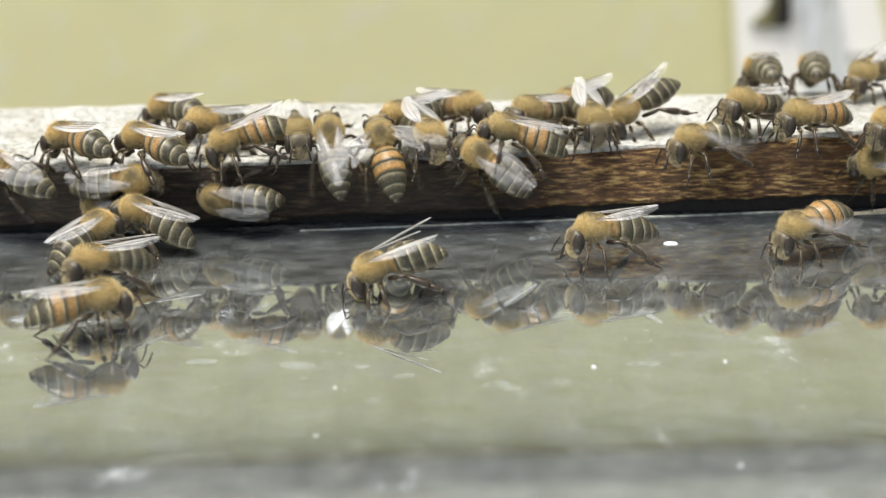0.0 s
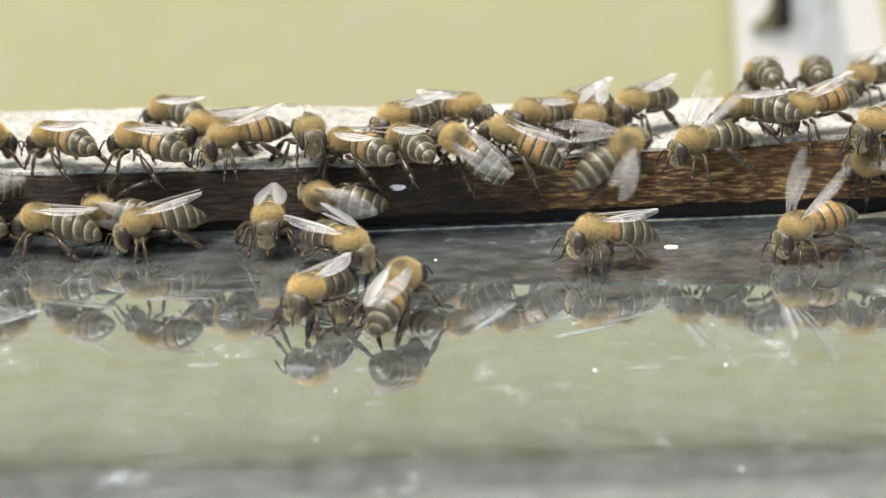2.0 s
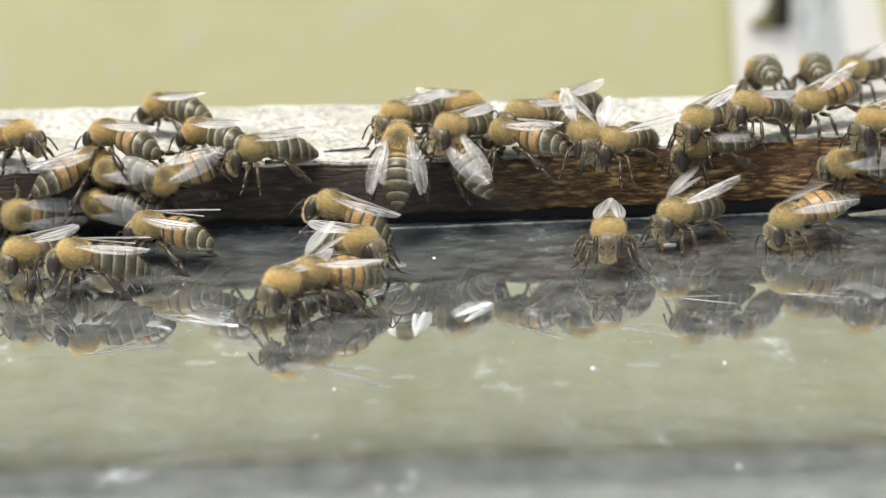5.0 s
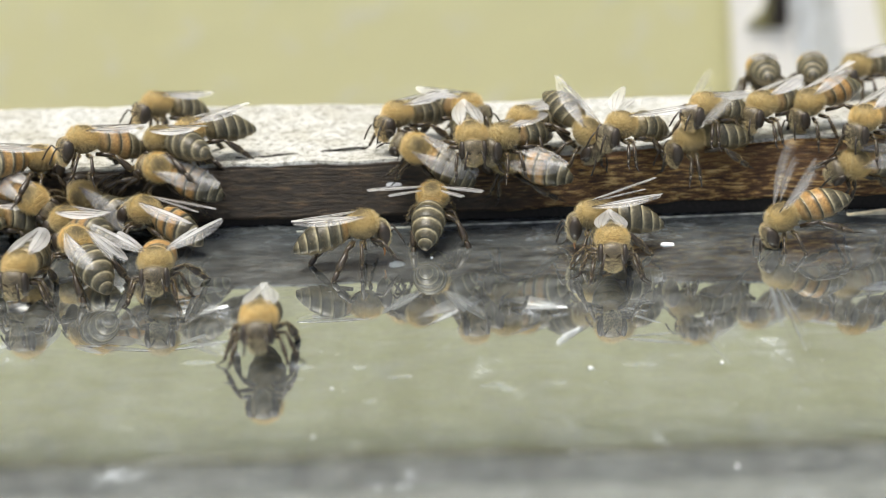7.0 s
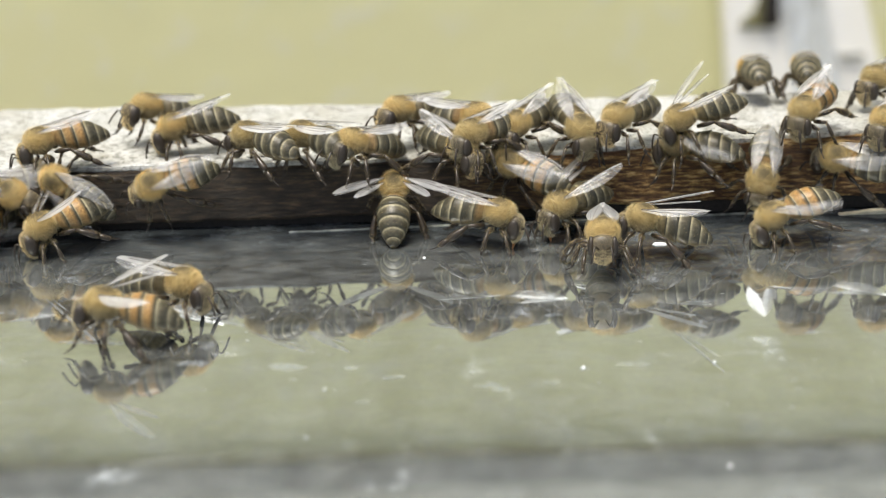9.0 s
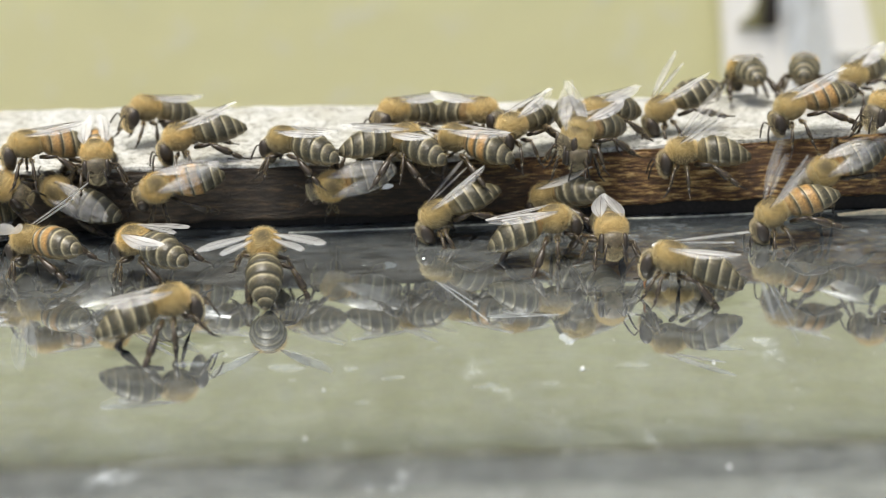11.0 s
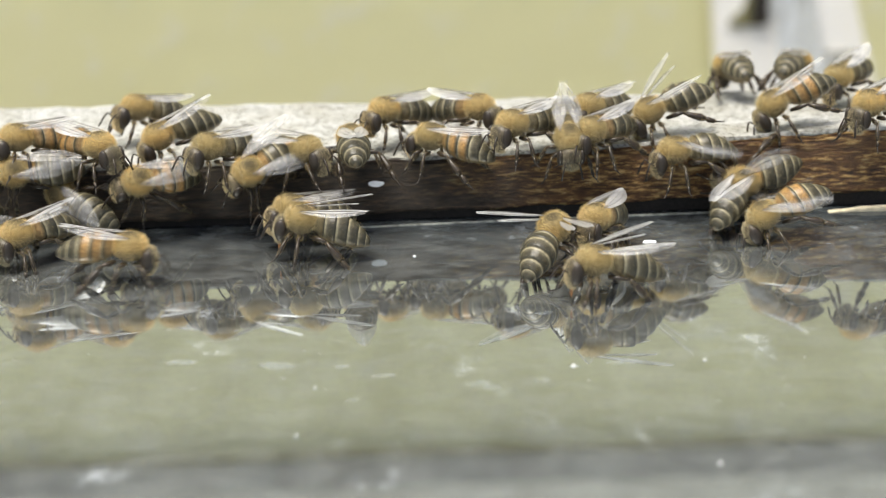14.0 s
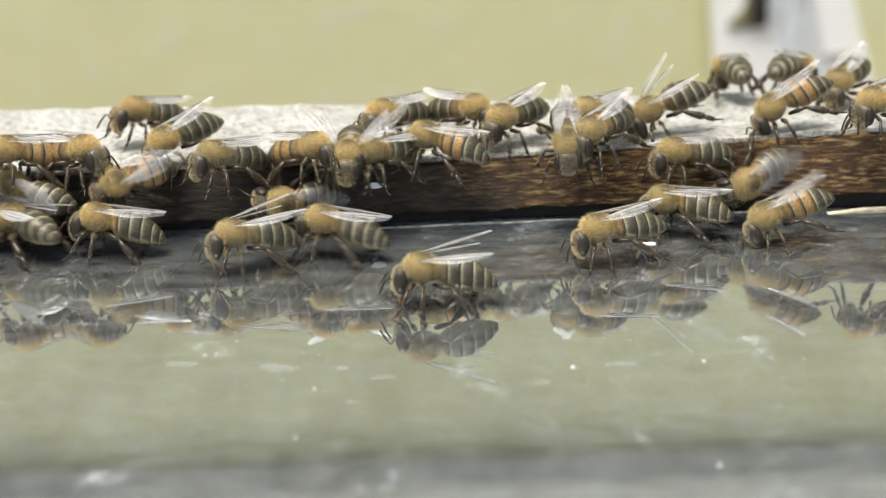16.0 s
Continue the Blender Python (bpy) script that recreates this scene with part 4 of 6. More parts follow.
    walk(BEES["B5"], [
        (0, pose(-0.0147, -0.0043, 0.0120, 48, -7, 6)),
        (0.5, pose(-0.0146, -0.0044, 0.0073, 79, -58, -0)),
        (1, pose(-0.0152, -0.0043, 0.0076, 50, -24, 0)),
        (1.5, pose(-0.0146, -0.0043, 0.0080, 42, -33, 34)),
        (2, pose(-0.0140, -0.0044, 0.0056, 72, -82, 0)),
        (2.5, pose(-0.0225, -0.0044, 0.0050, 113, -88, -0)),
        (3, pose(-0.0359, -0.0044, 0.0069, 78, -54, -0)),
        (3.5, pose(-0.0394, -0.0043, 0.0103, 32, -32, 34)),
        (4, pose(-0.0394, -0.0043, 0.0111, 31, -33, 34)),
        (4.5, pose(-0.0408, -0.0043, 0.0109, 1, -46, 65)),
        (7, pose(-0.0466, -0.0043, 0.0053, 59, -66, -0)),
        (7.5, pose(-0.0463, -0.0044, 0.0056, 66, -74, -0)),
        (8, pose(-0.0467, -0.0043, 0.0067, 61, -72, -0)),
        (8.5, pose(-0.0498, -0.0043, 0.0098, 12, -43, 55)),
        (9, pose(-0.0573, -0.0043, 0.0087, -6, -45, 119)),
        (10.27, pose(-0.0522, -0.0044, 0.0074, 17, -63, 71)),
        (11.5, pose(-0.0473, -0.0044, 0.0062, 64, -60, -0)),
        (12, pose(-0.0470, -0.0043, 0.0064, 57, -60, -0)),
        (12.5, pose(-0.0469, -0.0043, 0.0051, 58, -63, 0)),
        (13, pose(-0.0473, -0.0043, 0.0059, 58, -64, 0)),
        (14, pose(-0.0473, -0.0043, 0.0056, 58, -63, 0)),
        (14.5, pose(-0.0474, -0.0043, 0.0054, 57, -61, 0)),
        (15, pose(-0.0508, -0.0043, 0.0061, 59, -66, 0)),
        (15.5, pose(-0.0516, -0.0043, 0.0074, 60, -69, -0)),
        (16, pose(-0.0531, -0.0043, 0.0076, 61, -73, 0)),
    ])
    walk(BEES["B6"], [
        (0, pose(-0.0075, -0.0041, 0.0113, 47, -10, 9)),
        (0.5, pose(-0.0095, -0.0022, 0.0133, -2, -0, 49)),
        (1, pose(-0.0100, -0.0022, 0.0132, 5, -0, 46)),
        (1.5, pose(-0.0116, -0.0022, 0.0139, 6, 0, 55)),
        (2, pose(-0.0113, -0.0022, 0.0129, -3, -0, 50)),
        (2.5, pose(-0.0115, -0.0022, 0.0107, -13, 0, 95)),
        (2.733, pose(-0.0149, -0.0032, 0.0114, -31, -7, 137)),
        (3, pose(-0.0182, -0.0041, 0.0122, -49, -1, 179)),
        (3.5, pose(-0.0173, -0.0041, 0.0106, -48, -6, 175)),
        (3.733, pose(-0.0206, -0.0071, 0.0078, -25, -9, 144)),
        (4, pose(-0.0240, -0.0069, 0.0050, -4, 0, 115)),
        (4.5, pose(-0.0350, -0.0143, 0.0050, -1, -0, 74)),
        (7, pose(-0.0373, -0.0093, 0.0050, 12, -0, 66)),
        (7.5, pose(-0.0439, -0.0078, 0.0050, 13, -0, 127)),
        (8, pose(-0.0625, -0.0050, 0.0047, 2, -39, 111)),
        (9, pose(-0.0623, -0.0042, 0.0043, -64, -83, -180)),
        (14, pose(-0.0631, -0.0050, 0.0047, -1, -39, 114)),
        (15, pose(-0.0597, -0.0042, 0.0039, 112, -88, 0)),
        (16, pose(-0.0614, -0.0042, 0.0042, 112, -88, -0)),
    ])
    walk(BEES["T6"], [
        (0, pose(-0.0036, 0.0062, 0.0146, 1, 0, 131)),
        (2.5, pose(-0.0043, 0.0072, 0.0146, 1, -0, 131)),
        (4.5, pose(-0.0038, 0.0070, 0.0146, 1, -0, 131)),
        (7, pose(-0.0031, 0.0066, 0.0146, 1, -0, 131)),
        (7.5, pose(-0.0023, 0.0066, 0.0146, -0, 0, 132)),
        (8, pose(-0.0019, 0.0082, 0.0146, 4, 0, 130)),
        (8.5, pose(-0.0017, 0.0092, 0.0146, 4, -0, 130)),
        (9, pose(-0.0018, 0.0081, 0.0146, 7, 0, 129)),
        (11.5, pose(-0.0024, 0.0075, 0.0146, 5, -0, 129)),
        (12, pose(-0.0024, 0.0072, 0.0146, 4, -0, 130)),
        (16, pose(-0.0026, 0.0072, 0.0146, 4, 0, 130)),
    ])
    walk(BEES["T6b"], [
        (0, pose(0.0019, 0.0096, 0.0146, 6, -0, -129)),
        (2.5, pose(0.0018, 0.0106, 0.0146, 6, 0, -129)),
        (4.5, pose(0.0019, 0.0104, 0.0146, 6, 0, -129)),
        (7.5, pose(0.0024, 0.0092, 0.0146, 3, 0, -130)),
        (8, pose(0.0034, 0.0065, 0.0146, 4, 0, -130)),
        (9, pose(0.0044, 0.0033, 0.0147, 5, -0, -129)),
        (11.5, pose(0.0061, 0.0073, 0.0147, 3, -0, -130)),
        (12, pose(0.0066, 0.0066, 0.0147, 3, -0, -130)),
        (16, pose(0.0059, 0.0083, 0.0147, 3, -0, -130)),
    ])
    walk(BEES["T7"], [
        (0, pose(-0.0024, -0.0012, 0.0144, -6, 0, -159)),
        (0.5, pose(-0.0016, -0.0009, 0.0144, -5, -0, 134)),
        (1, pose(0.0025, -0.0003, 0.0144, 3, -0, 130)),
        (1.267, pose(0.0003, -0.0013, 0.0140, 1, 1, 73)),
        (1.5, pose(-0.0018, -0.0023, 0.0136, -0, -0, 16)),
        (2, pose(-0.0041, -0.0023, 0.0132, -7, -0, 25)),
        (2.167, pose(-0.0035, -0.0014, 0.0136, -5, -3, -27)),
        (2.333, pose(-0.0029, -0.0005, 0.0140, -2, -3, -79)),
        (2.5, pose(-0.0023, 0.0004, 0.0144, 1, -0, -131)),
        (2.733, pose(0.0007, 0.0009, 0.0144, 3, -1, 179)),
        (3, pose(0.0036, 0.0014, 0.0144, 5, -0, 129)),
        (4.5, pose(0.0037, 0.0010, 0.0144, 4, -0, 130)),
        (7, pose(0.0044, -0.0023, 0.0143, -4, -0, -175)),
        (7.5, pose(0.0044, -0.0023, 0.0134, -5, -0, -178)),
        (8, pose(0.0019, -0.0024, 0.0121, -15, -0, -149)),
        (8.5, pose(0.0019, -0.0024, 0.0129, -14, -0, -146)),
        (9, pose(0.0026, -0.0024, 0.0128, -11, 0, -141)),
        (10.27, pose(-0.0028, -0.0023, 0.0131, -6, 2, -95)),
        (11.5, pose(-0.0081, -0.0023, 0.0134, -2, -0, -49)),
        (12, pose(-0.0097, -0.0023, 0.0131, -1, -0, 14)),
        (12.5, pose(-0.0092, -0.0023, 0.0133, -1, 0, 15)),
        (13, pose(-0.0096, -0.0023, 0.0133, 1, -0, 10)),
        (13.5, pose(-0.0097, -0.0022, 0.0124, -8, -0, 10)),
        (14, pose(-0.0091, -0.0023, 0.0125, -5, -0, 5)),
        (14.5, pose(-0.0053, -0.0023, 0.0115, -3, -0, 50)),
        (15, pose(-0.0051, -0.0023, 0.0113, -4, 0, 50)),
        (15.5, pose(-0.0063, -0.0023, 0.0135, 10, 0, 51)),
        (15.73, pose(-0.0078, -0.0023, 0.0131, -1, -6, 112)),
        (16, pose(-0.0092, -0.0024, 0.0126, -12, -0, 172)),
    ])
    walk(BEES["T8"], [
        (0, pose(0.0118, -0.0020, 0.0133, 14, -0, 85)),
        (0.5, pose(0.0117, -0.0020, 0.0131, 20, 0, 82)),
        (1, pose(0.0133, -0.0020, 0.0129, 14, -0, 85)),
        (1.5, pose(0.0131, -0.0020, 0.0129, 10, -0, 72)),
        (2, pose(0.0116, -0.0020, 0.0128, 20, 0, 75)),
        (2.5, pose(0.0112, -0.0020, 0.0128, 12, 0, 68)),
        (3, pose(0.0113, -0.0020, 0.0133, 8, -0, 62)),
        (3.5, pose(0.0112, -0.0020, 0.0137, -2, 0, 66)),
        (4, pose(0.0111, -0.0020, 0.0132, 3, -0, 66)),
        (4.5, pose(0.0115, -0.0020, 0.0135, -2, 0, 57)),
        (7, pose(0.0123, -0.0039, 0.0095, 10, -45, 61)),
        (7.5, pose(0.0122, -0.0039, 0.0081, 3, -47, 110)),
        (8, pose(0.0142, -0.0040, 0.0072, 102, -86, 0)),
        (8.5, pose(0.0141, -0.0039, 0.0080, 6, -46, 67)),
        (9, pose(0.0137, -0.0039, 0.0086, 18, -41, 49)),
        (11.5, pose(0.0055, -0.0020, 0.0128, -1, 0, 57)),
        (12, pose(0.0057, -0.0020, 0.0121, 0, -0, 65)),
        (12.5, pose(0.0050, -0.0020, 0.0123, 3, -0, 67)),
        (13, pose(0.0050, -0.0020, 0.0122, 2, 0, 70)),
        (13.5, pose(0.0049, -0.0020, 0.0122, 6, -0, 73)),
        (14, pose(0.0045, -0.0020, 0.0123, 3, -0, 66)),
        (14.5, pose(0.0042, -0.0020, 0.0124, 2, 0, 63)),
        (15, pose(0.0040, -0.0020, 0.0122, 4, -0, 66)),
        (15.5, pose(0.0047, -0.0020, 0.0125, 5, -0, 64)),
        (16, pose(0.0039, -0.0020, 0.0127, 6, -0, 68)),
    ])
    walk(BEES["F1"], [
        (0, pose(0.0075, -0.0039, 0.0093, 46, -38, 43)),
        (0.5, pose(0.0079, -0.0039, 0.0088, 48, -37, 41)),
        (1, pose(0.0067, -0.0039, 0.0085, 39, -42, 51)),
        (1.5, pose(0.0053, -0.0039, 0.0115, 38, -26, 26)),
        (2, pose(0.0044, -0.0039, 0.0117, 47, -37, 42)),
        (2.5, pose(0.0036, -0.0039, 0.0113, 51, -32, 33)),
        (3, pose(0.0033, -0.0039, 0.0112, 35, -36, 39)),
        (3.5, pose(0.0028, -0.0039, 0.0107, 43, -40, 47)),
        (4, pose(0.0026, -0.0039, 0.0104, 45, -38, 44)),
        (4.5, pose(0.0033, -0.0039, 0.0107, 40, -24, 23)),
        (7, pose(-0.0002, -0.0039, 0.0106, 38, -42, 51)),
        (7.5, pose(-0.0038, -0.0020, 0.0133, 8, -0, 113)),
        (8, pose(-0.0066, -0.0020, 0.0109, 4, -0, 69)),
        (8.5, pose(-0.0062, -0.0021, 0.0138, 13, 0, 40)),
        (8.733, pose(-0.0071, -0.0020, 0.0133, 11, -1, 84)),
        (9, pose(-0.0082, -0.0020, 0.0128, 8, 0, 128)),
        (10.27, pose(-0.0101, -0.0031, 0.0100, -11, -43, 122)),
        (11.5, pose(-0.0122, -0.0040, 0.0070, -87, -80, 180)),
        (12, pose(-0.0234, -0.0040, 0.0061, -65, -86, 180)),
        (12.5, pose(-0.0286, -0.0048, 0.0047, -1, -39, 114)),
        (13, pose(-0.0433, -0.0131, 0.0048, 3, 0, 80)),
        (13.5, pose(-0.0546, -0.0113, 0.0048, -6, -0, 99)),
        (14, pose(-0.0514, -0.0117, 0.0048, -5, -0, 134)),
        (14.5, pose(-0.0612, -0.0088, 0.0048, 4, -0, 130)),
        (15, pose(-0.0553, -0.0125, 0.0048, 12, -0, 126)),
        (15.5, pose(-0.0440, -0.0121, 0.0048, -2, -0, 91)),
        (16, pose(-0.0407, -0.0094, 0.0048, 9, -0, 87)),
    ])
    walk(BEES["T9"], [
        (0, pose(0.0209, 0.0034, 0.0150, -10, -0, -171)),
        (0.5, pose(0.0207, 0.0057, 0.0150, -10, -0, -177)),
        (1, pose(0.0216, 0.0050, 0.0150, -2, -0, -179)),
        (1.5, pose(0.0209, 0.0035, 0.0150, -6, 0, -174)),
        (2, pose(0.0217, 0.0045, 0.0151, -4, -0, 166)),
        (2.5, pose(0.0215, -0.0014, 0.0151, -12, 0, 155)),
        (3, pose(0.0209, -0.0023, 0.0136, -9, 0, 136)),
        (3.167, pose(0.0218, -0.0030, 0.0127, 10, -16, 89)),
        (3.333, pose(0.0226, -0.0036, 0.0118, 34, -12, 38)),
        (3.5, pose(0.0232, -0.0042, 0.0109, 48, 8, -7)),
        (4, pose(0.0244, -0.0042, 0.0108, 49, 1, -1)),
        (4.167, pose(0.0225, -0.0036, 0.0120, 33, 23, -54)),
        (4.333, pose(0.0206, -0.0030, 0.0132, 4, 23, -115)),
        (4.5, pose(0.0189, -0.0024, 0.0144, -10, -0, -167)),
        (7, pose(0.0192, -0.0004, 0.0150, -36, -0, -142)),
        (7.5, pose(0.0199, 0.0003, 0.0151, -36, -0, -149)),
        (8, pose(0.0197, -0.0003, 0.0151, -37, 0, -147)),
        (8.5, pose(0.0199, 0.0014, 0.0149, -29, -0, -149)),
        (9, pose(0.0200, 0.0002, 0.0151, -24, 0, -162)),
        (11.5, pose(0.0199, -0.0025, 0.0147, -31, -0, -177)),
        (12, pose(0.0207, -0.0025, 0.0145, -25, -0, -179)),
        (12.5, pose(0.0210, -0.0025, 0.0143, -28, 0, 178)),
        (13.5, pose(0.0202, -0.0025, 0.0141, -26, 0, 179)),
        (14, pose(0.0204, -0.0025, 0.0144, -29, -0, -178)),
        (15, pose(0.0207, -0.0025, 0.0141, -27, 0, 179)),
        (16, pose(0.0205, -0.0025, 0.0141, -30, 0, 177)),
    ])
    walk(BEES["T10"], [
        (0, pose(0.0289, 0.0071, 0.0152, -29, 0, 117)),
        (0.5, pose(0.0288, 0.0064, 0.0152, -31, -0, 115)),
        (1.5, pose(0.0289, 0.0084, 0.0151, -30, -0, 120)),
        (2, pose(0.0300, 0.0101, 0.0152, -2, -0, 131)),
        (2.5, pose(0.0321, 0.0003, 0.0156, -5, -0, 111)),
        (3, pose(0.0297, 0.0018, 0.0155, -13, 0, 117)),
        (3.5, pose(0.0308, 0.0042, 0.0154, -8, 0, 128)),
        (4, pose(0.0304, -0.0024, 0.0151, 9, 0, 128)),
        (4.5, pose(0.0353, -0.0024, 0.0154, -8, -0, 136)),
        (7, pose(0.0393, -0.0005, 0.0159, 10, -0, 128)),
        (7.5, pose(0.0359, 0.0032, 0.0156, 10, -0, 127)),
        (8, pose(0.0301, -0.0024, 0.0148, -5, -0, 134)),
        (8.5, pose(0.0291, -0.0013, 0.0155, -3, 0, 133)),
        (9, pose(0.0282, 0.0008, 0.0155, -9, -0, 137)),
        (11.5, pose(0.0255, 0.0038, 0.0153, 2, -0, 131)),
        (12, pose(0.0263, 0.0047, 0.0153, -0, 0, 132)),
        (16, pose(0.0259, 0.0022, 0.0153, 3, -0, 130)),
    ])
    walk(BEES["T11"], [
        (0, pose(0.0374, -0.0020, 0.0124, -5, 0, 112)),
        (2, pose(0.0375, -0.0020, 0.0126, -4, -0, 112)),
        (2.5, pose(0.0378, -0.0020, 0.0128, -8, -0, 106)),
        (3, pose(0.0386, -0.0020, 0.0112, -18, -0, 97)),
        (3.5, pose(0.0387, -0.0020, 0.0112, -10, 0, 108)),
        (4, pose(0.0384, -0.0020, 0.0120, -9, 0, 110)),
        (4.5, pose(0.0383, -0.0020, 0.0116, -12, -0, 102)),
        (7, pose(0.0377, -0.0020, 0.0123, -7, -0, 106)),
        (7.5, pose(0.0377, -0.0020, 0.0123, -7, -0, 106)),
        (8, pose(0.0376, -0.0020, 0.0122, -10, -0, 105)),
        (8.5, pose(0.0376, -0.0020, 0.0109, -1, -0, 71)),
        (9, pose(0.0373, -0.0020, 0.0111, -4, -0, 69)),
        (11.5, pose(0.0383, -0.0020, 0.0101, -6, -0, 92)),
        (12, pose(0.0382, -0.0020, 0.0100, -8, 0, 93)),
        (12.5, pose(0.0381, -0.0020, 0.0103, -7, -0, 93)),
        (14, pose(0.0382, -0.0020, 0.0102, -4, -0, 105)),
        (16, pose(0.0383, -0.0020, 0.0101, 0, -0, 104)),
    ])
    walk(BEES["F2"], [
        (0, pose(0.5000, 0.3950, 0.5049, -20, 0, 60)),
        (0.5, pose(0.5000, 0.3950, 0.5049, -20, 0, 60)),
        (0.9, pose(0.1200, 0.0500, 0.3000, -40, 0, 40)),
        (1.2, pose(0.0200, -0.0300, 0.1300, -60, 0, 10)),
        (1.4, pose(0.0168, -0.0140, 0.0620, -65, 0, 2)),
        (1.5, pose(0.0165, -0.0095, 0.0337, -65, 0, 0)),
        (1.6, pose(0.0183, -0.0013, 0.0181, -38, 0, 4)),
        (1.7, pose(0.0212, -0.0006, 0.0128, -25, 0, 10)),
        (1.8, pose(0.0174, -0.0038, 0.0126, -8, 0, -20)),
        (2, pose(0.0231, -0.0042, 0.0107, 37, 38, -42)),
        (2.5, pose(0.0306, -0.0023, 0.0133, 0, 0, -29)),
        (3, pose(0.0367, -0.0022, 0.0150, -25, -0, 36)),
        (3.5, pose(0.0354, -0.0001, 0.0157, -27, -0, 25)),
        (3.733, pose(0.0290, -0.0012, 0.0152, -11, 8, 77)),
        (4, pose(0.0226, -0.0023, 0.0147, 5, 0, 129)),
        (4.5, pose(0.0243, -0.0023, 0.0124, -1, 0, 132)),
        (7, pose(0.0276, -0.0023, 0.0142, 7, -0, 129)),
        (7.5, pose(0.0257, -0.0023, 0.0144, -1, -0, 132)),
        (8, pose(0.0345, 0.0005, 0.0156, 6, 0, 129)),
        (8.5, pose(0.0404, 0.0073, 0.0155, -28, 0, 130)),
        (9, pose(0.0376, -0.0013, 0.0158, -22, -0, 98)),
        (11.5, pose(0.0361, 0.0081, 0.0153, -29, 0, 101)),
        (12, pose(0.0360, 0.0051, 0.0155, -28, 0, 101)),
        (12.5, pose(0.0355, 0.0039, 0.0155, -25, -0, 100)),
        (13, pose(0.0354, 0.0032, 0.0156, -24, -0, 99)),
        (14, pose(0.0354, 0.0036, 0.0155, -25, -0, 100)),
        (15, pose(0.0358, 0.0050, 0.0155, -26, -0, 100)),
        (16, pose(0.0357, 0.0052, 0.0155, -26, 0, 100)),
    ])
    walk(BEES["T12"], [
        (0, pose(0.0444, 0.0022, 0.0157, 10, -0, 128)),
        (1, pose(0.0444, 0.0019, 0.0157, 0, 3, 90)),
        (2, pose(0.0445, 0.0016, 0.0158, -9, 0, 52)),
        (2.5, pose(0.0445, 0.0004, 0.0158, -9, 0, 52)),
        (2.733, pose(0.0448, -0.0001, 0.0158, -5, 2, 92)),
        (3, pose(0.0451, -0.0006, 0.0159, -0, -0, 132)),
        (3.267, pose(0.0440, -0.0014, 0.0155, -4, 1, 92)),
        (3.5, pose(0.0430, -0.0022, 0.0152, -7, 0, 53)),
        (3.733, pose(0.0438, 0.0011, 0.0154, -0, 2, 91)),
        (4, pose(0.0446, 0.0043, 0.0156, 7, -0, 129)),
        (4.5, pose(0.0446, 0.0002, 0.0158, 11, 0, 127)),
        (7, pose(0.0476, 0.0028, 0.0158, -3, -0, 133)),
        (7.5, pose(0.0466, 0.0046, 0.0157, -18, -0, 143)),
        (8, pose(0.0463, 0.0038, 0.0157, -14, -0, 141)),
        (8.5, pose(0.0459, -0.0022, 0.0149, -5, -0, 134)),
        (9, pose(0.0461, -0.0041, 0.0090, -47, -10, 171)),
        (10.27, pose(0.0304, -0.0042, 0.0069, -31, -13, 103)),
        (11.5, pose(0.0151, -0.0043, 0.0050, -22, -0, 37)),
        (12, pose(0.0150, -0.0099, 0.0050, -6, 0, 58)),
        (12.5, pose(0.0105, -0.0060, 0.0050, 6, -0, 43)),
        (13, pose(-0.0011, -0.0058, 0.0050, 12, -0, 80)),
        (13.5, pose(-0.0103, -0.0064, 0.0050, 6, -0, 118)),
        (14, pose(-0.0149, -0.0075, 0.0050, 4, -0, 110)),
        (14.5, pose(-0.0129, -0.0057, 0.0050, 1, 0, 131)),
        (14.73, pose(-0.0119, -0.0057, 0.0050, 1, 0, 94)),
        (15, pose(-0.0109, -0.0083, 0.0050, 1, -0, 57)),
        (15.27, pose(-0.0128, -0.0080, 0.0046, 22, -43, 67)),
        (15.5, pose(-0.0146, -0.0042, 0.0039, 110, -82, 0)),
        (16, pose(-0.0163, -0.0042, 0.0054, 112, -87, 0)),
    ])
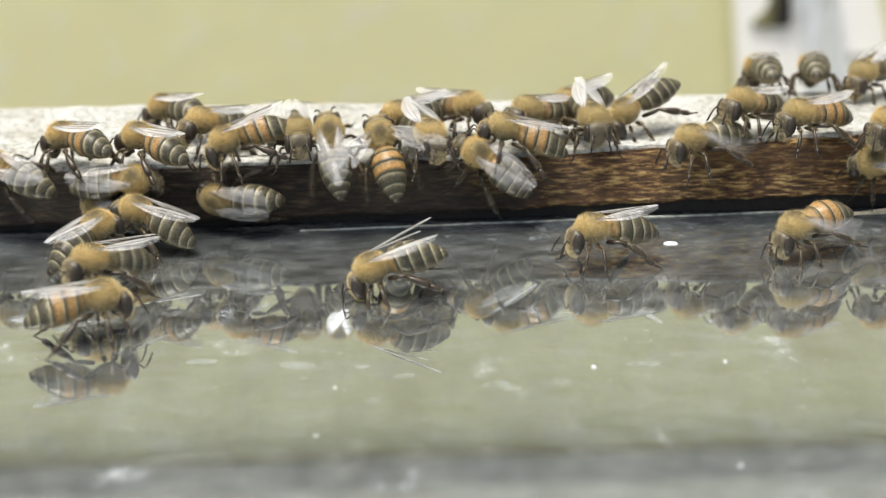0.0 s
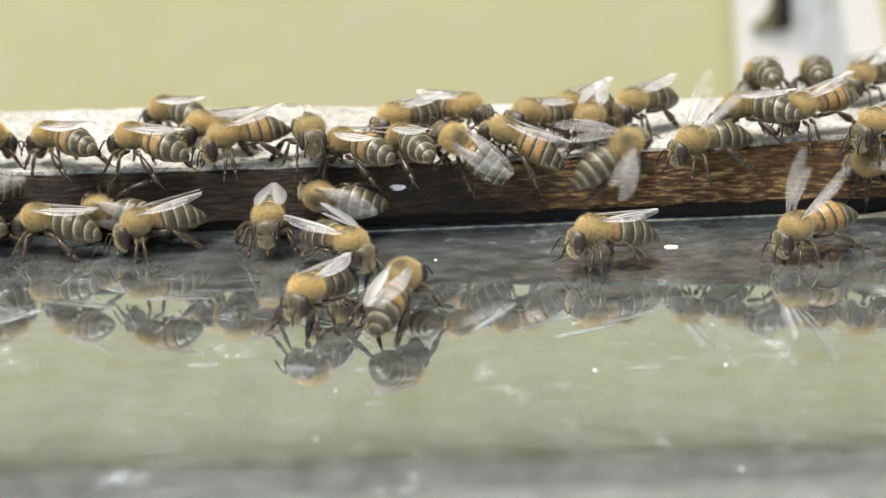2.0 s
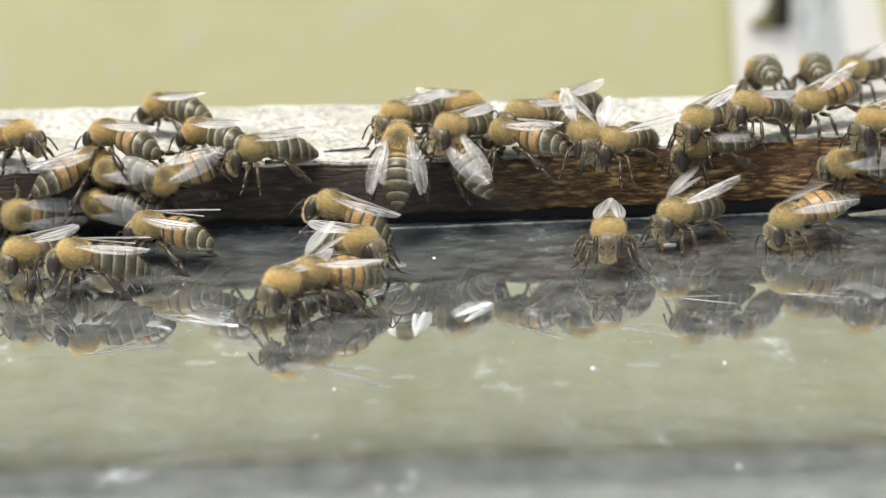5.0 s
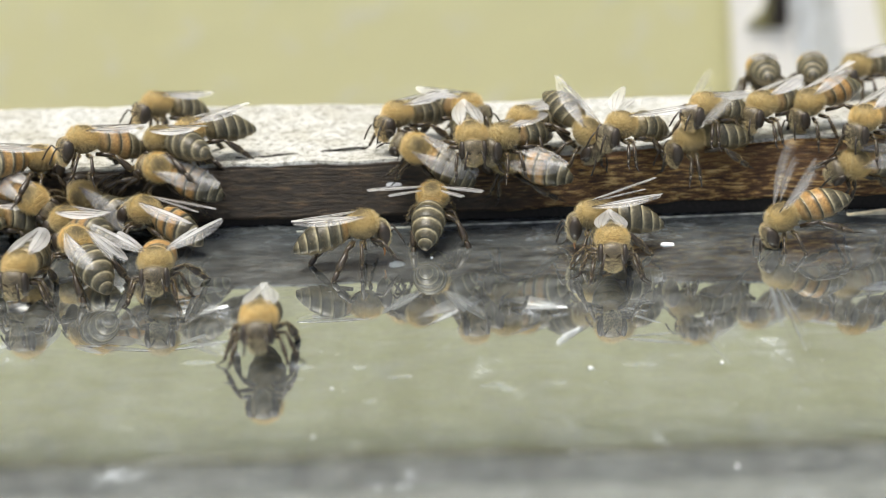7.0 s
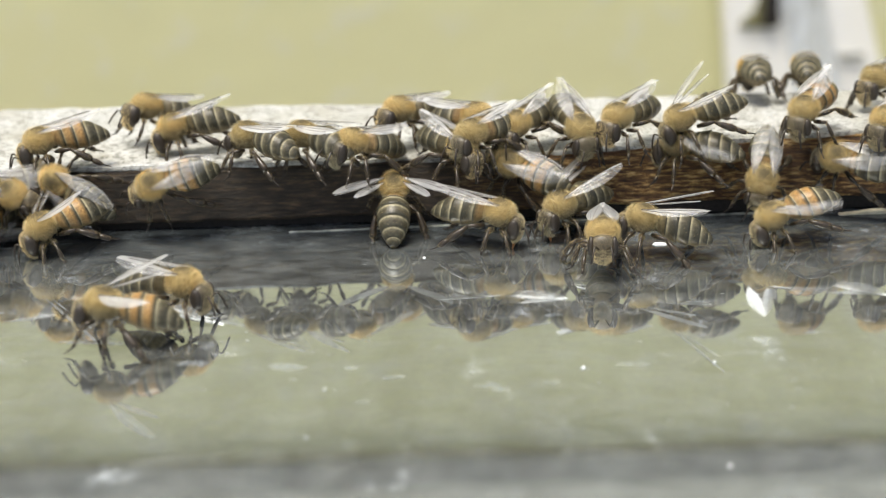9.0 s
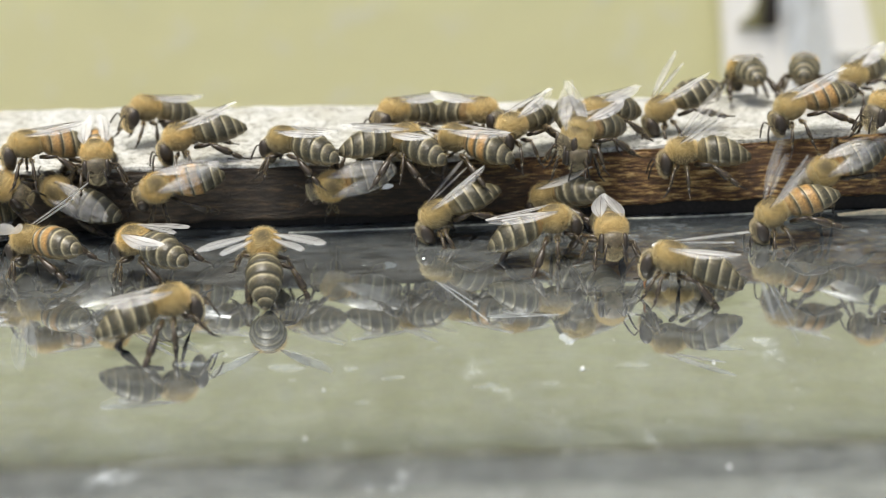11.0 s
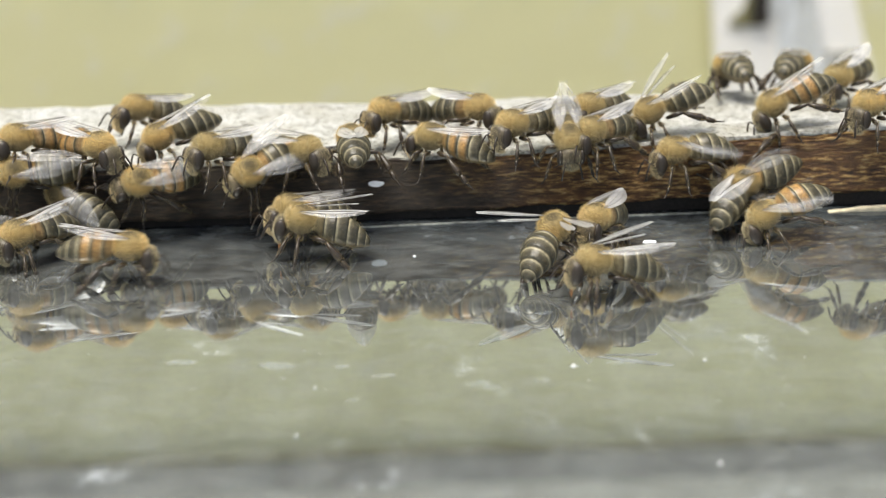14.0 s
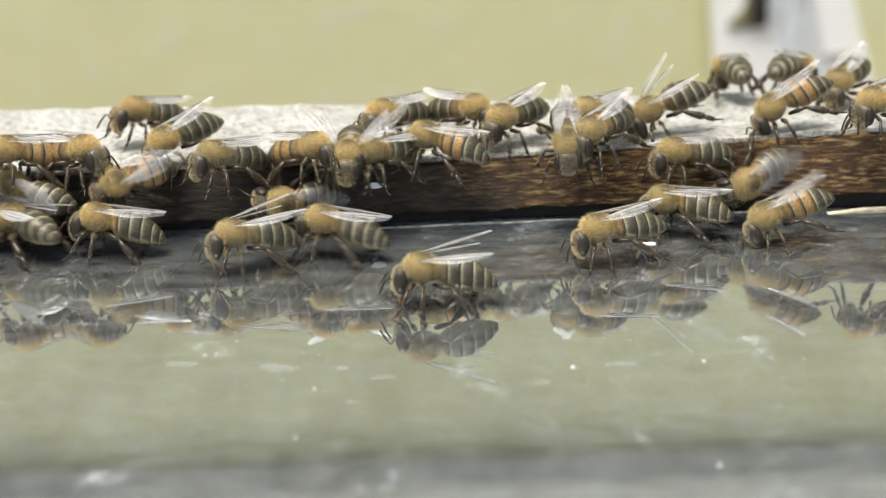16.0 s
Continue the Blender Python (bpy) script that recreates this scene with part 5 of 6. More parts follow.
    walk(BEES["T13"], [
        (0, pose(0.0518, -0.0023, 0.0153, 2, -0, 118)),
        (0.5, pose(0.0528, -0.0023, 0.0161, -17, -0, 96)),
        (1, pose(0.0527, -0.0023, 0.0160, -6, -0, 113)),
        (1.5, pose(0.0524, 0.0004, 0.0163, -12, -0, 117)),
        (2, pose(0.0531, 0.0022, 0.0162, -12, 0, 115)),
        (2.5, pose(0.0542, 0.0025, 0.0162, -8, 0, 123)),
        (3, pose(0.0544, -0.0013, 0.0164, 6, 0, 120)),
        (3.5, pose(0.0558, 0.0063, 0.0160, -4, 0, 124)),
        (4, pose(0.0537, 0.0044, 0.0161, -22, -0, 117)),
        (4.5, pose(0.0550, 0.0051, 0.0161, -14, -0, 123)),
        (7, pose(0.0548, 0.0039, 0.0162, -18, -0, 122)),
        (7.5, pose(0.0549, 0.0015, 0.0163, -14, -0, 127)),
        (8, pose(0.0548, 0.0026, 0.0162, -20, -0, 130)),
        (8.5, pose(0.0537, -0.0015, 0.0164, -13, 0, 139)),
        (9, pose(0.0534, 0.0000, 0.0164, -17, -0, 144)),
        (11.5, pose(0.0534, 0.0011, 0.0163, -20, -0, 97)),
        (12, pose(0.0532, 0.0009, 0.0163, -21, -0, 98)),
        (12.5, pose(0.0528, 0.0012, 0.0163, -23, -0, 99)),
        (13, pose(0.0526, 0.0023, 0.0162, -27, 0, 100)),
        (14, pose(0.0527, 0.0035, 0.0161, -28, -0, 101)),
        (15, pose(0.0523, 0.0020, 0.0161, -30, -0, 102)),
        (16, pose(0.0524, 0.0030, 0.0160, -30, -0, 102)),
    ])
    walk(BEES["T14"], [
        (0, pose(0.0500, 0.0266, 0.0147, -14, 0, 4)),
        (4.5, pose(0.0502, 0.0263, 0.0147, -14, 0, 2)),
        (7.5, pose(0.0505, 0.0263, 0.0147, -14, 0, -3)),
        (9, pose(0.0503, 0.0259, 0.0147, -14, 0, -2)),
        (12, pose(0.0490, 0.0263, 0.0147, -14, 0, 8)),
        (16, pose(0.0488, 0.0265, 0.0147, -14, 0, 6)),
    ])
    walk(BEES["T15"], [
        (0, pose(0.0580, 0.0273, 0.0146, -14, 0, -8)),
        (4.5, pose(0.0584, 0.0276, 0.0146, -14, 0, -6)),
        (7.5, pose(0.0583, 0.0273, 0.0146, -14, 0, -12)),
        (9, pose(0.0585, 0.0273, 0.0146, -14, 0, -10)),
        (16, pose(0.0581, 0.0273, 0.0146, -14, 0, -40)),
    ])
    walk(BEES["T16"], [
        (0, pose(0.0664, 0.0244, 0.0149, -9, 0, 137)),
        (2.5, pose(0.0660, 0.0248, 0.0148, -6, 0, 135)),
        (4.5, pose(0.0657, 0.0260, 0.0147, -3, -0, 133)),
        (7.5, pose(0.0674, 0.0278, 0.0146, 1, -0, 131)),
        (9, pose(0.0682, 0.0167, 0.0155, -3, -0, 133)),
        (11.5, pose(0.0656, 0.0234, 0.0149, -10, -0, 137)),
        (12, pose(0.0650, 0.0207, 0.0151, -6, -0, 135)),
        (16, pose(0.0646, 0.0186, 0.0153, -16, 0, 142)),
    ])
    walk(BEES["T17"], [
        (0, pose(0.0635, -0.0024, 0.0142, -2, -0, 129)),
        (0.5, pose(0.0619, -0.0024, 0.0144, -6, -0, 129)),
        (2.5, pose(0.0616, -0.0024, 0.0147, -4, 0, 126)),
        (4.5, pose(0.0617, -0.0024, 0.0146, -4, 0, 126)),
        (7.5, pose(0.0604, -0.0025, 0.0152, -10, 0, 137)),
        (9, pose(0.0644, -0.0025, 0.0149, -10, 0, 138)),
        (11.5, pose(0.0649, -0.0024, 0.0166, 3, -0, 127)),
        (12, pose(0.0654, -0.0024, 0.0164, -0, -0, 129)),
        (12.5, pose(0.0644, -0.0025, 0.0166, -15, 0, 124)),
        (13, pose(0.0639, -0.0024, 0.0169, -11, 0, 128)),
        (14, pose(0.0639, -0.0024, 0.0166, -8, -0, 128)),
        (16, pose(0.0650, -0.0011, 0.0169, -8, 0, 126)),
    ])
    walk(BEES["FR"], [
        (0, pose(0.0626, -0.0044, 0.0081, -1, -46, 68)),
        (2, pose(0.0619, -0.0044, 0.0086, -1, -46, 68)),
        (2.5, pose(0.0612, -0.0044, 0.0084, -1, -46, 68)),
        (3, pose(0.0596, -0.0044, 0.0088, -5, -47, 72)),
        (3.5, pose(0.0583, -0.0044, 0.0088, -5, -47, 71)),
        (4.5, pose(0.0584, -0.0044, 0.0087, -7, -48, 74)),
        (7, pose(0.0598, -0.0044, 0.0087, -2, -46, 115)),
        (7.5, pose(0.0597, -0.0044, 0.0085, -3, -46, 116)),
        (8, pose(0.0592, -0.0044, 0.0084, -10, -44, 123)),
        (8.5, pose(0.0592, -0.0044, 0.0084, -14, -42, 127)),
        (9, pose(0.0590, -0.0044, 0.0086, 6, -45, 60)),
        (11.5, pose(0.0570, -0.0044, 0.0086, -35, -43, 125)),
        (12, pose(0.0569, -0.0044, 0.0086, -29, -45, 119)),
        (12.5, pose(0.0524, -0.0044, 0.0078, -34, -43, 124)),
        (13, pose(0.0509, -0.0045, 0.0064, -82, -67, 180)),
        (13.5, pose(0.0475, -0.0045, 0.0066, -86, -78, 180)),
        (14, pose(0.0470, -0.0045, 0.0066, -86, -79, 180)),
        (14.5, pose(0.0466, -0.0045, 0.0058, -81, -62, -180)),
        (15, pose(0.0468, -0.0045, 0.0056, -80, -62, 180)),
        (15.5, pose(0.0468, -0.0044, 0.0067, -59, -68, -180)),
        (16, pose(0.0471, -0.0044, 0.0071, -60, -70, -180)),
    ])
    walk(BEES["FL1"], [
        (0, pose(-0.0586, -0.0042, 0.0102, 17, -41, 50)),
        (0.5, pose(-0.0576, -0.0042, 0.0099, 2, -47, 112)),
        (1, pose(-0.0581, -0.0042, 0.0105, 5, -47, 108)),
        (1.5, pose(-0.0629, -0.0042, 0.0093, 10, -48, 103)),
        (2, pose(-0.0638, -0.0042, 0.0092, 13, -48, 100)),
        (2.5, pose(-0.0677, -0.0042, 0.0091, 13, -48, 100)),
        (3, pose(-0.0708, -0.0042, 0.0091, 13, -48, 100)),
        (4.5, pose(-0.0708, -0.0042, 0.0091, 13, -48, 100)),
        (16, pose(-0.0708, -0.0042, 0.0091, 13, -48, 100)),
    ])
    walk(BEES["FL2"], [
        (0, pose(-0.0451, -0.0043, 0.0086, 2, 49, -88)),
        (0.5, pose(-0.0398, -0.0043, 0.0094, 9, 48, -105)),
        (1, pose(-0.0336, -0.0043, 0.0091, 4, 47, -110)),
        (1.5, pose(-0.0300, -0.0044, 0.0050, -66, 89, -180)),
        (1.733, pose(-0.0270, -0.0057, 0.0052, -20, 43, -162)),
        (2, pose(-0.0235, -0.0073, 0.0052, 1, -0, 179)),
        (2.5, pose(-0.0206, -0.0121, 0.0052, 4, 0, -148)),
        (3, pose(-0.0160, -0.0156, 0.0052, 4, -0, -117)),
        (3.5, pose(-0.0130, -0.0198, 0.0052, 7, 0, -137)),
        (4, pose(-0.0100, -0.0189, 0.0052, -4, -0, -77)),
        (4.5, pose(-0.0119, -0.0215, 0.0052, 8, -0, -139)),
        (7, pose(-0.0130, -0.0171, 0.0052, 4, -0, -77)),
        (7.5, pose(-0.0009, -0.0224, 0.0052, -5, -0, -74)),
        (8, pose(0.0066, -0.0204, 0.0052, 13, 0, -85)),
        (8.5, pose(0.0068, -0.0109, 0.0052, -4, -0, -121)),
        (9, pose(0.0063, -0.0101, 0.0052, -9, -0, -109)),
        (11.5, pose(0.0200, -0.0181, 0.0052, 10, -0, -73)),
        (11.73, pose(0.0244, -0.0152, 0.0052, 9, 0, -112)),
        (12, pose(0.0290, -0.0122, 0.0052, 8, 0, -152)),
        (12.5, pose(0.0337, -0.0155, 0.0052, 2, 0, -112)),
        (13, pose(0.0337, -0.0173, 0.0052, -9, -0, -62)),
        (13.5, pose(0.0360, -0.0142, 0.0052, 1, -0, -60)),
        (14, pose(0.0428, -0.0083, 0.0052, 12, -0, -36)),
        (14.27, pose(0.0486, -0.0073, 0.0052, 4, 3, -79)),
        (14.5, pose(0.0543, -0.0065, 0.0052, -4, 0, -122)),
        (15, pose(0.0684, -0.0182, 0.0052, 5, 0, -118)),
        (16, pose(0.0684, -0.0182, 0.0052, 5, 0, -118)),
    ])
    walk(BEES["FL3"], [
        (0, pose(-0.0283, -0.0040, 0.0054, -113, -89, 180)),
        (0.2667, pose(-0.0272, -0.0068, 0.0052, 1, -45, 60)),
        (0.5, pose(-0.0265, -0.0063, 0.0048, -4, -0, 54)),
        (0.7333, pose(-0.0274, -0.0080, 0.0048, -8, -2, 90)),
        (1, pose(-0.0282, -0.0097, 0.0048, -13, 0, 126)),
        (1.5, pose(-0.0348, -0.0085, 0.0048, -14, -0, 95)),
        (2, pose(-0.0386, -0.0074, 0.0048, -7, 0, 111)),
        (2.5, pose(-0.0413, -0.0059, 0.0048, -5, -0, 123)),
        (3, pose(-0.0461, -0.0073, 0.0048, 6, -0, 88)),
        (3.5, pose(-0.0467, -0.0049, 0.0047, -1, -41, 77)),
        (4, pose(-0.0499, -0.0040, 0.0039, 90, -89, -0)),
        (4.5, pose(-0.0541, -0.0040, 0.0044, 111, -84, 0)),
        (5.733, pose(-0.0561, -0.0066, 0.0047, 10, -46, 109)),
        (7, pose(-0.0590, -0.0060, 0.0048, 11, 0, 118)),
        (7.5, pose(-0.0576, -0.0072, 0.0048, 1, -0, 69)),
        (8, pose(-0.0638, -0.0057, 0.0048, 11, -0, 127)),
        (9, pose(-0.0661, -0.0048, 0.0047, 9, -40, 105)),
        (16, pose(-0.0646, -0.0048, 0.0047, 9, -40, 105)),
    ])
    walk(BEES["G1"], [
        (0, pose(-0.0388, -0.0095, 0.0049, 16, -0, 70)),
        (0.5, pose(-0.0384, -0.0109, 0.0049, 7, -0, 70)),
        (1, pose(-0.0464, -0.0113, 0.0049, 10, -0, 86)),
        (1.5, pose(-0.0512, -0.0081, 0.0049, 7, 0, 88)),
        (2, pose(-0.0524, -0.0079, 0.0049, 1, 0, 72)),
        (2.5, pose(-0.0526, -0.0082, 0.0049, 9, -0, 87)),
        (3, pose(-0.0521, -0.0086, 0.0049, 10, -0, 86)),
        (3.5, pose(-0.0534, -0.0093, 0.0049, 18, 0, 83)),
        (4, pose(-0.0530, -0.0135, 0.0049, -1, 0, 62)),
        (4.5, pose(-0.0519, -0.0178, 0.0049, 7, -0, 123)),
        (7, pose(-0.0523, -0.0243, 0.0049, 1, 0, 174)),
        (7.5, pose(-0.0504, -0.0274, 0.0049, -15, -0, -122)),
        (8, pose(-0.0442, -0.0314, 0.0049, 8, -0, -112)),
        (8.5, pose(-0.0386, -0.0341, 0.0049, 9, -0, -128)),
        (9, pose(-0.0329, -0.0333, 0.0049, -1, -0, -115)),
        (11.5, pose(-0.0335, -0.0432, 0.0049, 7, 0, -66)),
        (12, pose(-0.0147, -0.0405, 0.0049, 5, -0, -77)),
        (12.5, pose(0.0025, -0.0309, 0.0049, 20, -0, -58)),
        (13, pose(0.0148, -0.0293, 0.0049, 10, 0, -55)),
        (13.5, pose(0.0155, -0.0254, 0.0049, 10, -0, -39)),
        (14, pose(0.0156, -0.0240, 0.0049, 14, 0, -28)),
        (14.5, pose(0.0168, -0.0187, 0.0049, -6, -0, -17)),
        (15, pose(0.0148, -0.0234, 0.0049, 15, -0, -3)),
        (15.5, pose(0.0051, -0.0193, 0.0049, 11, -0, 56)),
        (16, pose(-0.0101, -0.0140, 0.0049, 7, -0, 73)),
    ])
    walk(BEES["GA"], [
        (0, pose(-0.0473, -0.0166, 0.0050, 10, 0, -33)),
        (0.2667, pose(-0.0521, -0.0112, 0.0050, 2, -3, 10)),
        (0.5, pose(-0.0570, -0.0060, 0.0050, -6, -0, 53)),
        (1, pose(-0.0655, -0.0057, 0.0050, 1, -0, 114)),
        (1.5, pose(-0.0646, -0.0057, 0.0050, -6, 0, 58)),
        (2.5, pose(-0.0653, -0.0057, 0.0050, -6, 0, 58)),
        (4.5, pose(-0.0655, -0.0057, 0.0050, -7, 0, 52)),
        (7, pose(-0.0653, -0.0096, 0.0050, -11, 0, 105)),
        (8, pose(-0.0651, -0.0100, 0.0050, -11, 0, 105)),
        (16, pose(-0.0633, -0.0099, 0.0050, -5, 0, 123)),
    ])
    walk(BEES["GB"], [
        (0, pose(-0.0416, -0.0260, 0.0053, 7, -0, 127)),
        (0.5, pose(-0.0541, -0.0284, 0.0053, 5, 0, 127)),
        (1, pose(-0.0649, -0.0290, 0.0053, 7, -0, 122)),
        (16, pose(-0.0649, -0.0290, 0.0053, 7, -0, 122)),
    ])
    walk(BEES["GC"], [
        (0, pose(-0.0433, -0.0404, 0.0051, 1, -0, -68)),
        (0.1, pose(-0.0419, -0.0400, 0.0051, 2, 0, -68)),
        (0.4, pose(-0.0238, -0.0352, 0.0051, 15, -0, -65)),
        (0.5, pose(-0.0216, -0.0351, 0.0051, 16, -0, -56)),
        (1, pose(-0.0217, -0.0340, 0.0051, -3, 0, -59)),
        (1.5, pose(-0.0099, -0.0419, 0.0051, 8, -0, -60)),
        (2, pose(-0.0061, -0.0390, 0.0051, 15, 0, -23)),
        (2.5, pose(0.0012, -0.0219, 0.0051, 15, 0, -10)),
        (3, pose(0.0098, -0.0068, 0.0051, 13, -0, -24)),
        (3.1, pose(0.0133, -0.0073, 0.0051, 23, 43, -30)),
        (3.2, pose(0.0168, -0.0043, 0.0049, 65, 85, -0)),
        (3.3, pose(0.0200, -0.0070, 0.0049, 59, 49, 32)),
        (3.4, pose(0.0230, -0.0099, 0.0050, 37, 18, 56)),
        (3.5, pose(0.0261, -0.0096, 0.0051, 6, -0, 88)),
        (4, pose(0.0009, -0.0131, 0.0051, 10, -0, 68)),
        (4.5, pose(-0.0081, -0.0099, 0.0051, 22, -0, 82)),
        (7, pose(-0.0481, -0.0112, 0.0051, -4, 0, 50)),
        (7.5, pose(-0.0572, -0.0080, 0.0051, 3, -0, 64)),
        (8, pose(-0.0618, -0.0028, 0.0051, 5, -0, 129)),
        (8.5, pose(-0.0596, -0.0089, 0.0051, 2, -0, 131)),
        (9, pose(-0.0502, -0.0078, 0.0051, -19, 0, 117)),
        (11.5, pose(-0.0512, -0.0180, 0.0051, -8, 0, 52)),
        (11.73, pose(-0.0567, -0.0172, 0.0051, 2, 3, 87)),
        (12, pose(-0.0618, -0.0160, 0.0051, 12, -0, 122)),
        (16, pose(-0.0618, -0.0160, 0.0051, 12, -0, 122)),
    ])
    walk(BEES["GD"], [
        (0, pose(-0.0667, -0.0390, 0.0048, 1, 0, -65)),
        (0.5, pose(-0.0492, -0.0389, 0.0048, -6, -0, -65)),
        (1, pose(-0.0352, -0.0380, 0.0048, 7, 0, -70)),
        (1.5, pose(-0.0241, -0.0369, 0.0048, 6, -0, -68)),
        (1.667, pose(-0.0210, -0.0367, 0.0048, 5, 1, -116)),
        (1.833, pose(-0.0179, -0.0364, 0.0048, 4, 1, -163)),
        (2, pose(-0.0149, -0.0348, 0.0048, 3, -0, 149)),
        (2.5, pose(-0.0148, -0.0353, 0.0048, 3, -0, 174)),
        (3, pose(-0.0147, -0.0313, 0.0048, 4, 0, 173)),
        (3.5, pose(-0.0154, -0.0339, 0.0048, 4, -0, 178)),
        (4, pose(-0.0143, -0.0336, 0.0048, 4, 0, 145)),
        (4.5, pose(-0.0157, -0.0320, 0.0048, 3, -0, 139)),
        (7, pose(-0.0208, -0.0448, 0.0048, 8, -0, -179)),
        (7.3, pose(-0.0224, -0.0442, 0.0048, 8, 0, -179)),
        (7.4, pose(-0.0256, -0.0259, 0.0074, -27, 3, -162)),
        (7.5, pose(-0.0290, -0.0043, 0.0098, -61, 16, -151)),
        (7.8, pose(-0.0347, -0.0040, 0.0575, -46, 9, -165)),
        (8.067, pose(-0.1231, -0.0693, 0.2050, -34, -8, 152)),
        (8.333, pose(-0.2116, -0.1347, 0.3525, -14, -12, 105)),
        (8.6, pose(-0.3000, -0.2000, 0.5000, 2, -0, 60)),
        (9, pose(-0.6000, 0.0975, 0.5025, 2, -0, 0)),
        (9.4, pose(-0.9000, 0.3950, 0.5049, 2, -0, -60)),
        (16, pose(-0.9000, 0.3950, 0.5049, 2, -0, -60)),
    ])
    walk(BEES["G3"], [
        (0, pose(-0.0060, -0.0290, 0.0050, -19, 0, 97)),
        (0.5, pose(-0.0082, -0.0291, 0.0050, -8, -0, 93)),
        (1, pose(-0.0091, -0.0313, 0.0050, 6, -0, 88)),
        (1.5, pose(-0.0118, -0.0275, 0.0050, 7, -0, 128)),
        (1.733, pose(-0.0129, -0.0235, 0.0050, 2, -3, 178)),
        (2, pose(-0.0141, -0.0182, 0.0050, -4, -0, -133)),
        (2.267, pose(-0.0090, -0.0209, 0.0050, 4, 5, -69)),
        (2.5, pose(-0.0041, -0.0178, 0.0050, 12, -0, -5)),
        (3, pose(-0.0071, -0.0140, 0.0050, 10, -0, 15)),
        (3.5, pose(-0.0072, -0.0069, 0.0050, 11, -0, 32)),
        (4, pose(-0.0100, -0.0000, 0.0050, 1, 0, 7)),
        (4.5, pose(-0.0081, -0.0041, 0.0119, 49, 1, -1)),
        (7, pose(-0.0012, -0.0094, 0.0050, 16, -0, -8)),
        (7.5, pose(-0.0016, -0.0038, 0.0044, 5, 2, -1)),
        (8, pose(-0.0028, 0.0005, 0.0050, -2, -0, -49)),
        (8.5, pose(-0.0030, -0.0058, 0.0050, 19, -0, -20)),
        (9, pose(-0.0051, -0.0058, 0.0050, 29, -0, -2)),
        (11.5, pose(-0.0261, -0.0303, 0.0050, 18, -0, 4)),
        (11.65, pose(-0.0273, -0.0279, 0.0063, 10, 0, -50)),
        (11.83, pose(-0.0230, -0.0107, 0.0096, 2, 0, -115)),
        (12, pose(-0.0152, 0.0013, 0.0135, -6, 0, -178)),
        (12.5, pose(-0.0143, -0.0029, 0.0113, -62, 0, 178)),
        (12.75, pose(-0.0171, -0.0030, 0.0093, -68, -42, 178)),
        (13, pose(-0.0229, -0.0042, 0.0071, -72, -84, 180)),
        (13.5, pose(-0.0244, -0.0042, 0.0064, -82, -88, -180)),
        (14, pose(-0.0210, -0.0041, 0.0108, -24, -38, 137)),
        (14.5, pose(-0.0286, -0.0042, 0.0059, -62, -77, -180)),
        (15, pose(-0.0337, -0.0042, 0.0040, -71, -80, -180)),
        (15.5, pose(-0.0298, -0.0042, 0.0043, -89, -87, 180)),
        (15.73, pose(-0.0413, -0.0082, 0.0047, 8, -45, 65)),
        (16, pose(-0.0534, -0.0088, 0.0050, -3, -0, 50)),
    ])
    walk(BEES["G4"], [
        (0, pose(0.0222, -0.0195, 0.0053, 1, -0, 109)),
        (2.5, pose(0.0223, -0.0185, 0.0053, 4, 0, 111)),
        (3, pose(0.0228, -0.0170, 0.0053, 3, -0, 117)),
        (3.5, pose(0.0223, -0.0188, 0.0053, 4, 0, 166)),
        (4, pose(0.0216, -0.0183, 0.0053, 5, -0, 172)),
        (4.5, pose(0.0217, -0.0182, 0.0053, 4, 0, 172)),
        (7, pose(0.0219, -0.0229, 0.0053, 7, 0, 176)),
        (7.5, pose(0.0220, -0.0208, 0.0053, 9, 0, 175)),
        (8, pose(0.0219, -0.0212, 0.0053, 8, 0, 175)),
        (8.5, pose(0.0222, -0.0200, 0.0053, 8, 0, 172)),
        (9, pose(0.0221, -0.0201, 0.0053, 7, -0, 174)),
        (11.5, pose(0.0234, -0.0171, 0.0053, 2, -0, 180)),
        (12, pose(0.0220, -0.0198, 0.0053, 5, -0, -180)),
        (12.5, pose(0.0221, -0.0182, 0.0053, 5, 0, -175)),
        (13, pose(0.0237, -0.0171, 0.0053, 7, 0, 175)),
        (13.5, pose(0.0249, -0.0152, 0.0053, 8, -0, 155)),
        (14, pose(0.0241, -0.0151, 0.0053, 4, 0, 151)),
        (14.5, pose(0.0240, -0.0164, 0.0053, -1, -0, 132)),
        (15, pose(0.0267, -0.0205, 0.0053, 3, -0, 102)),
        (15.5, pose(0.0259, -0.0192, 0.0053, 3, -0, 111)),
        (16, pose(0.0258, -0.0187, 0.0053, -7, -0, 103)),
    ])
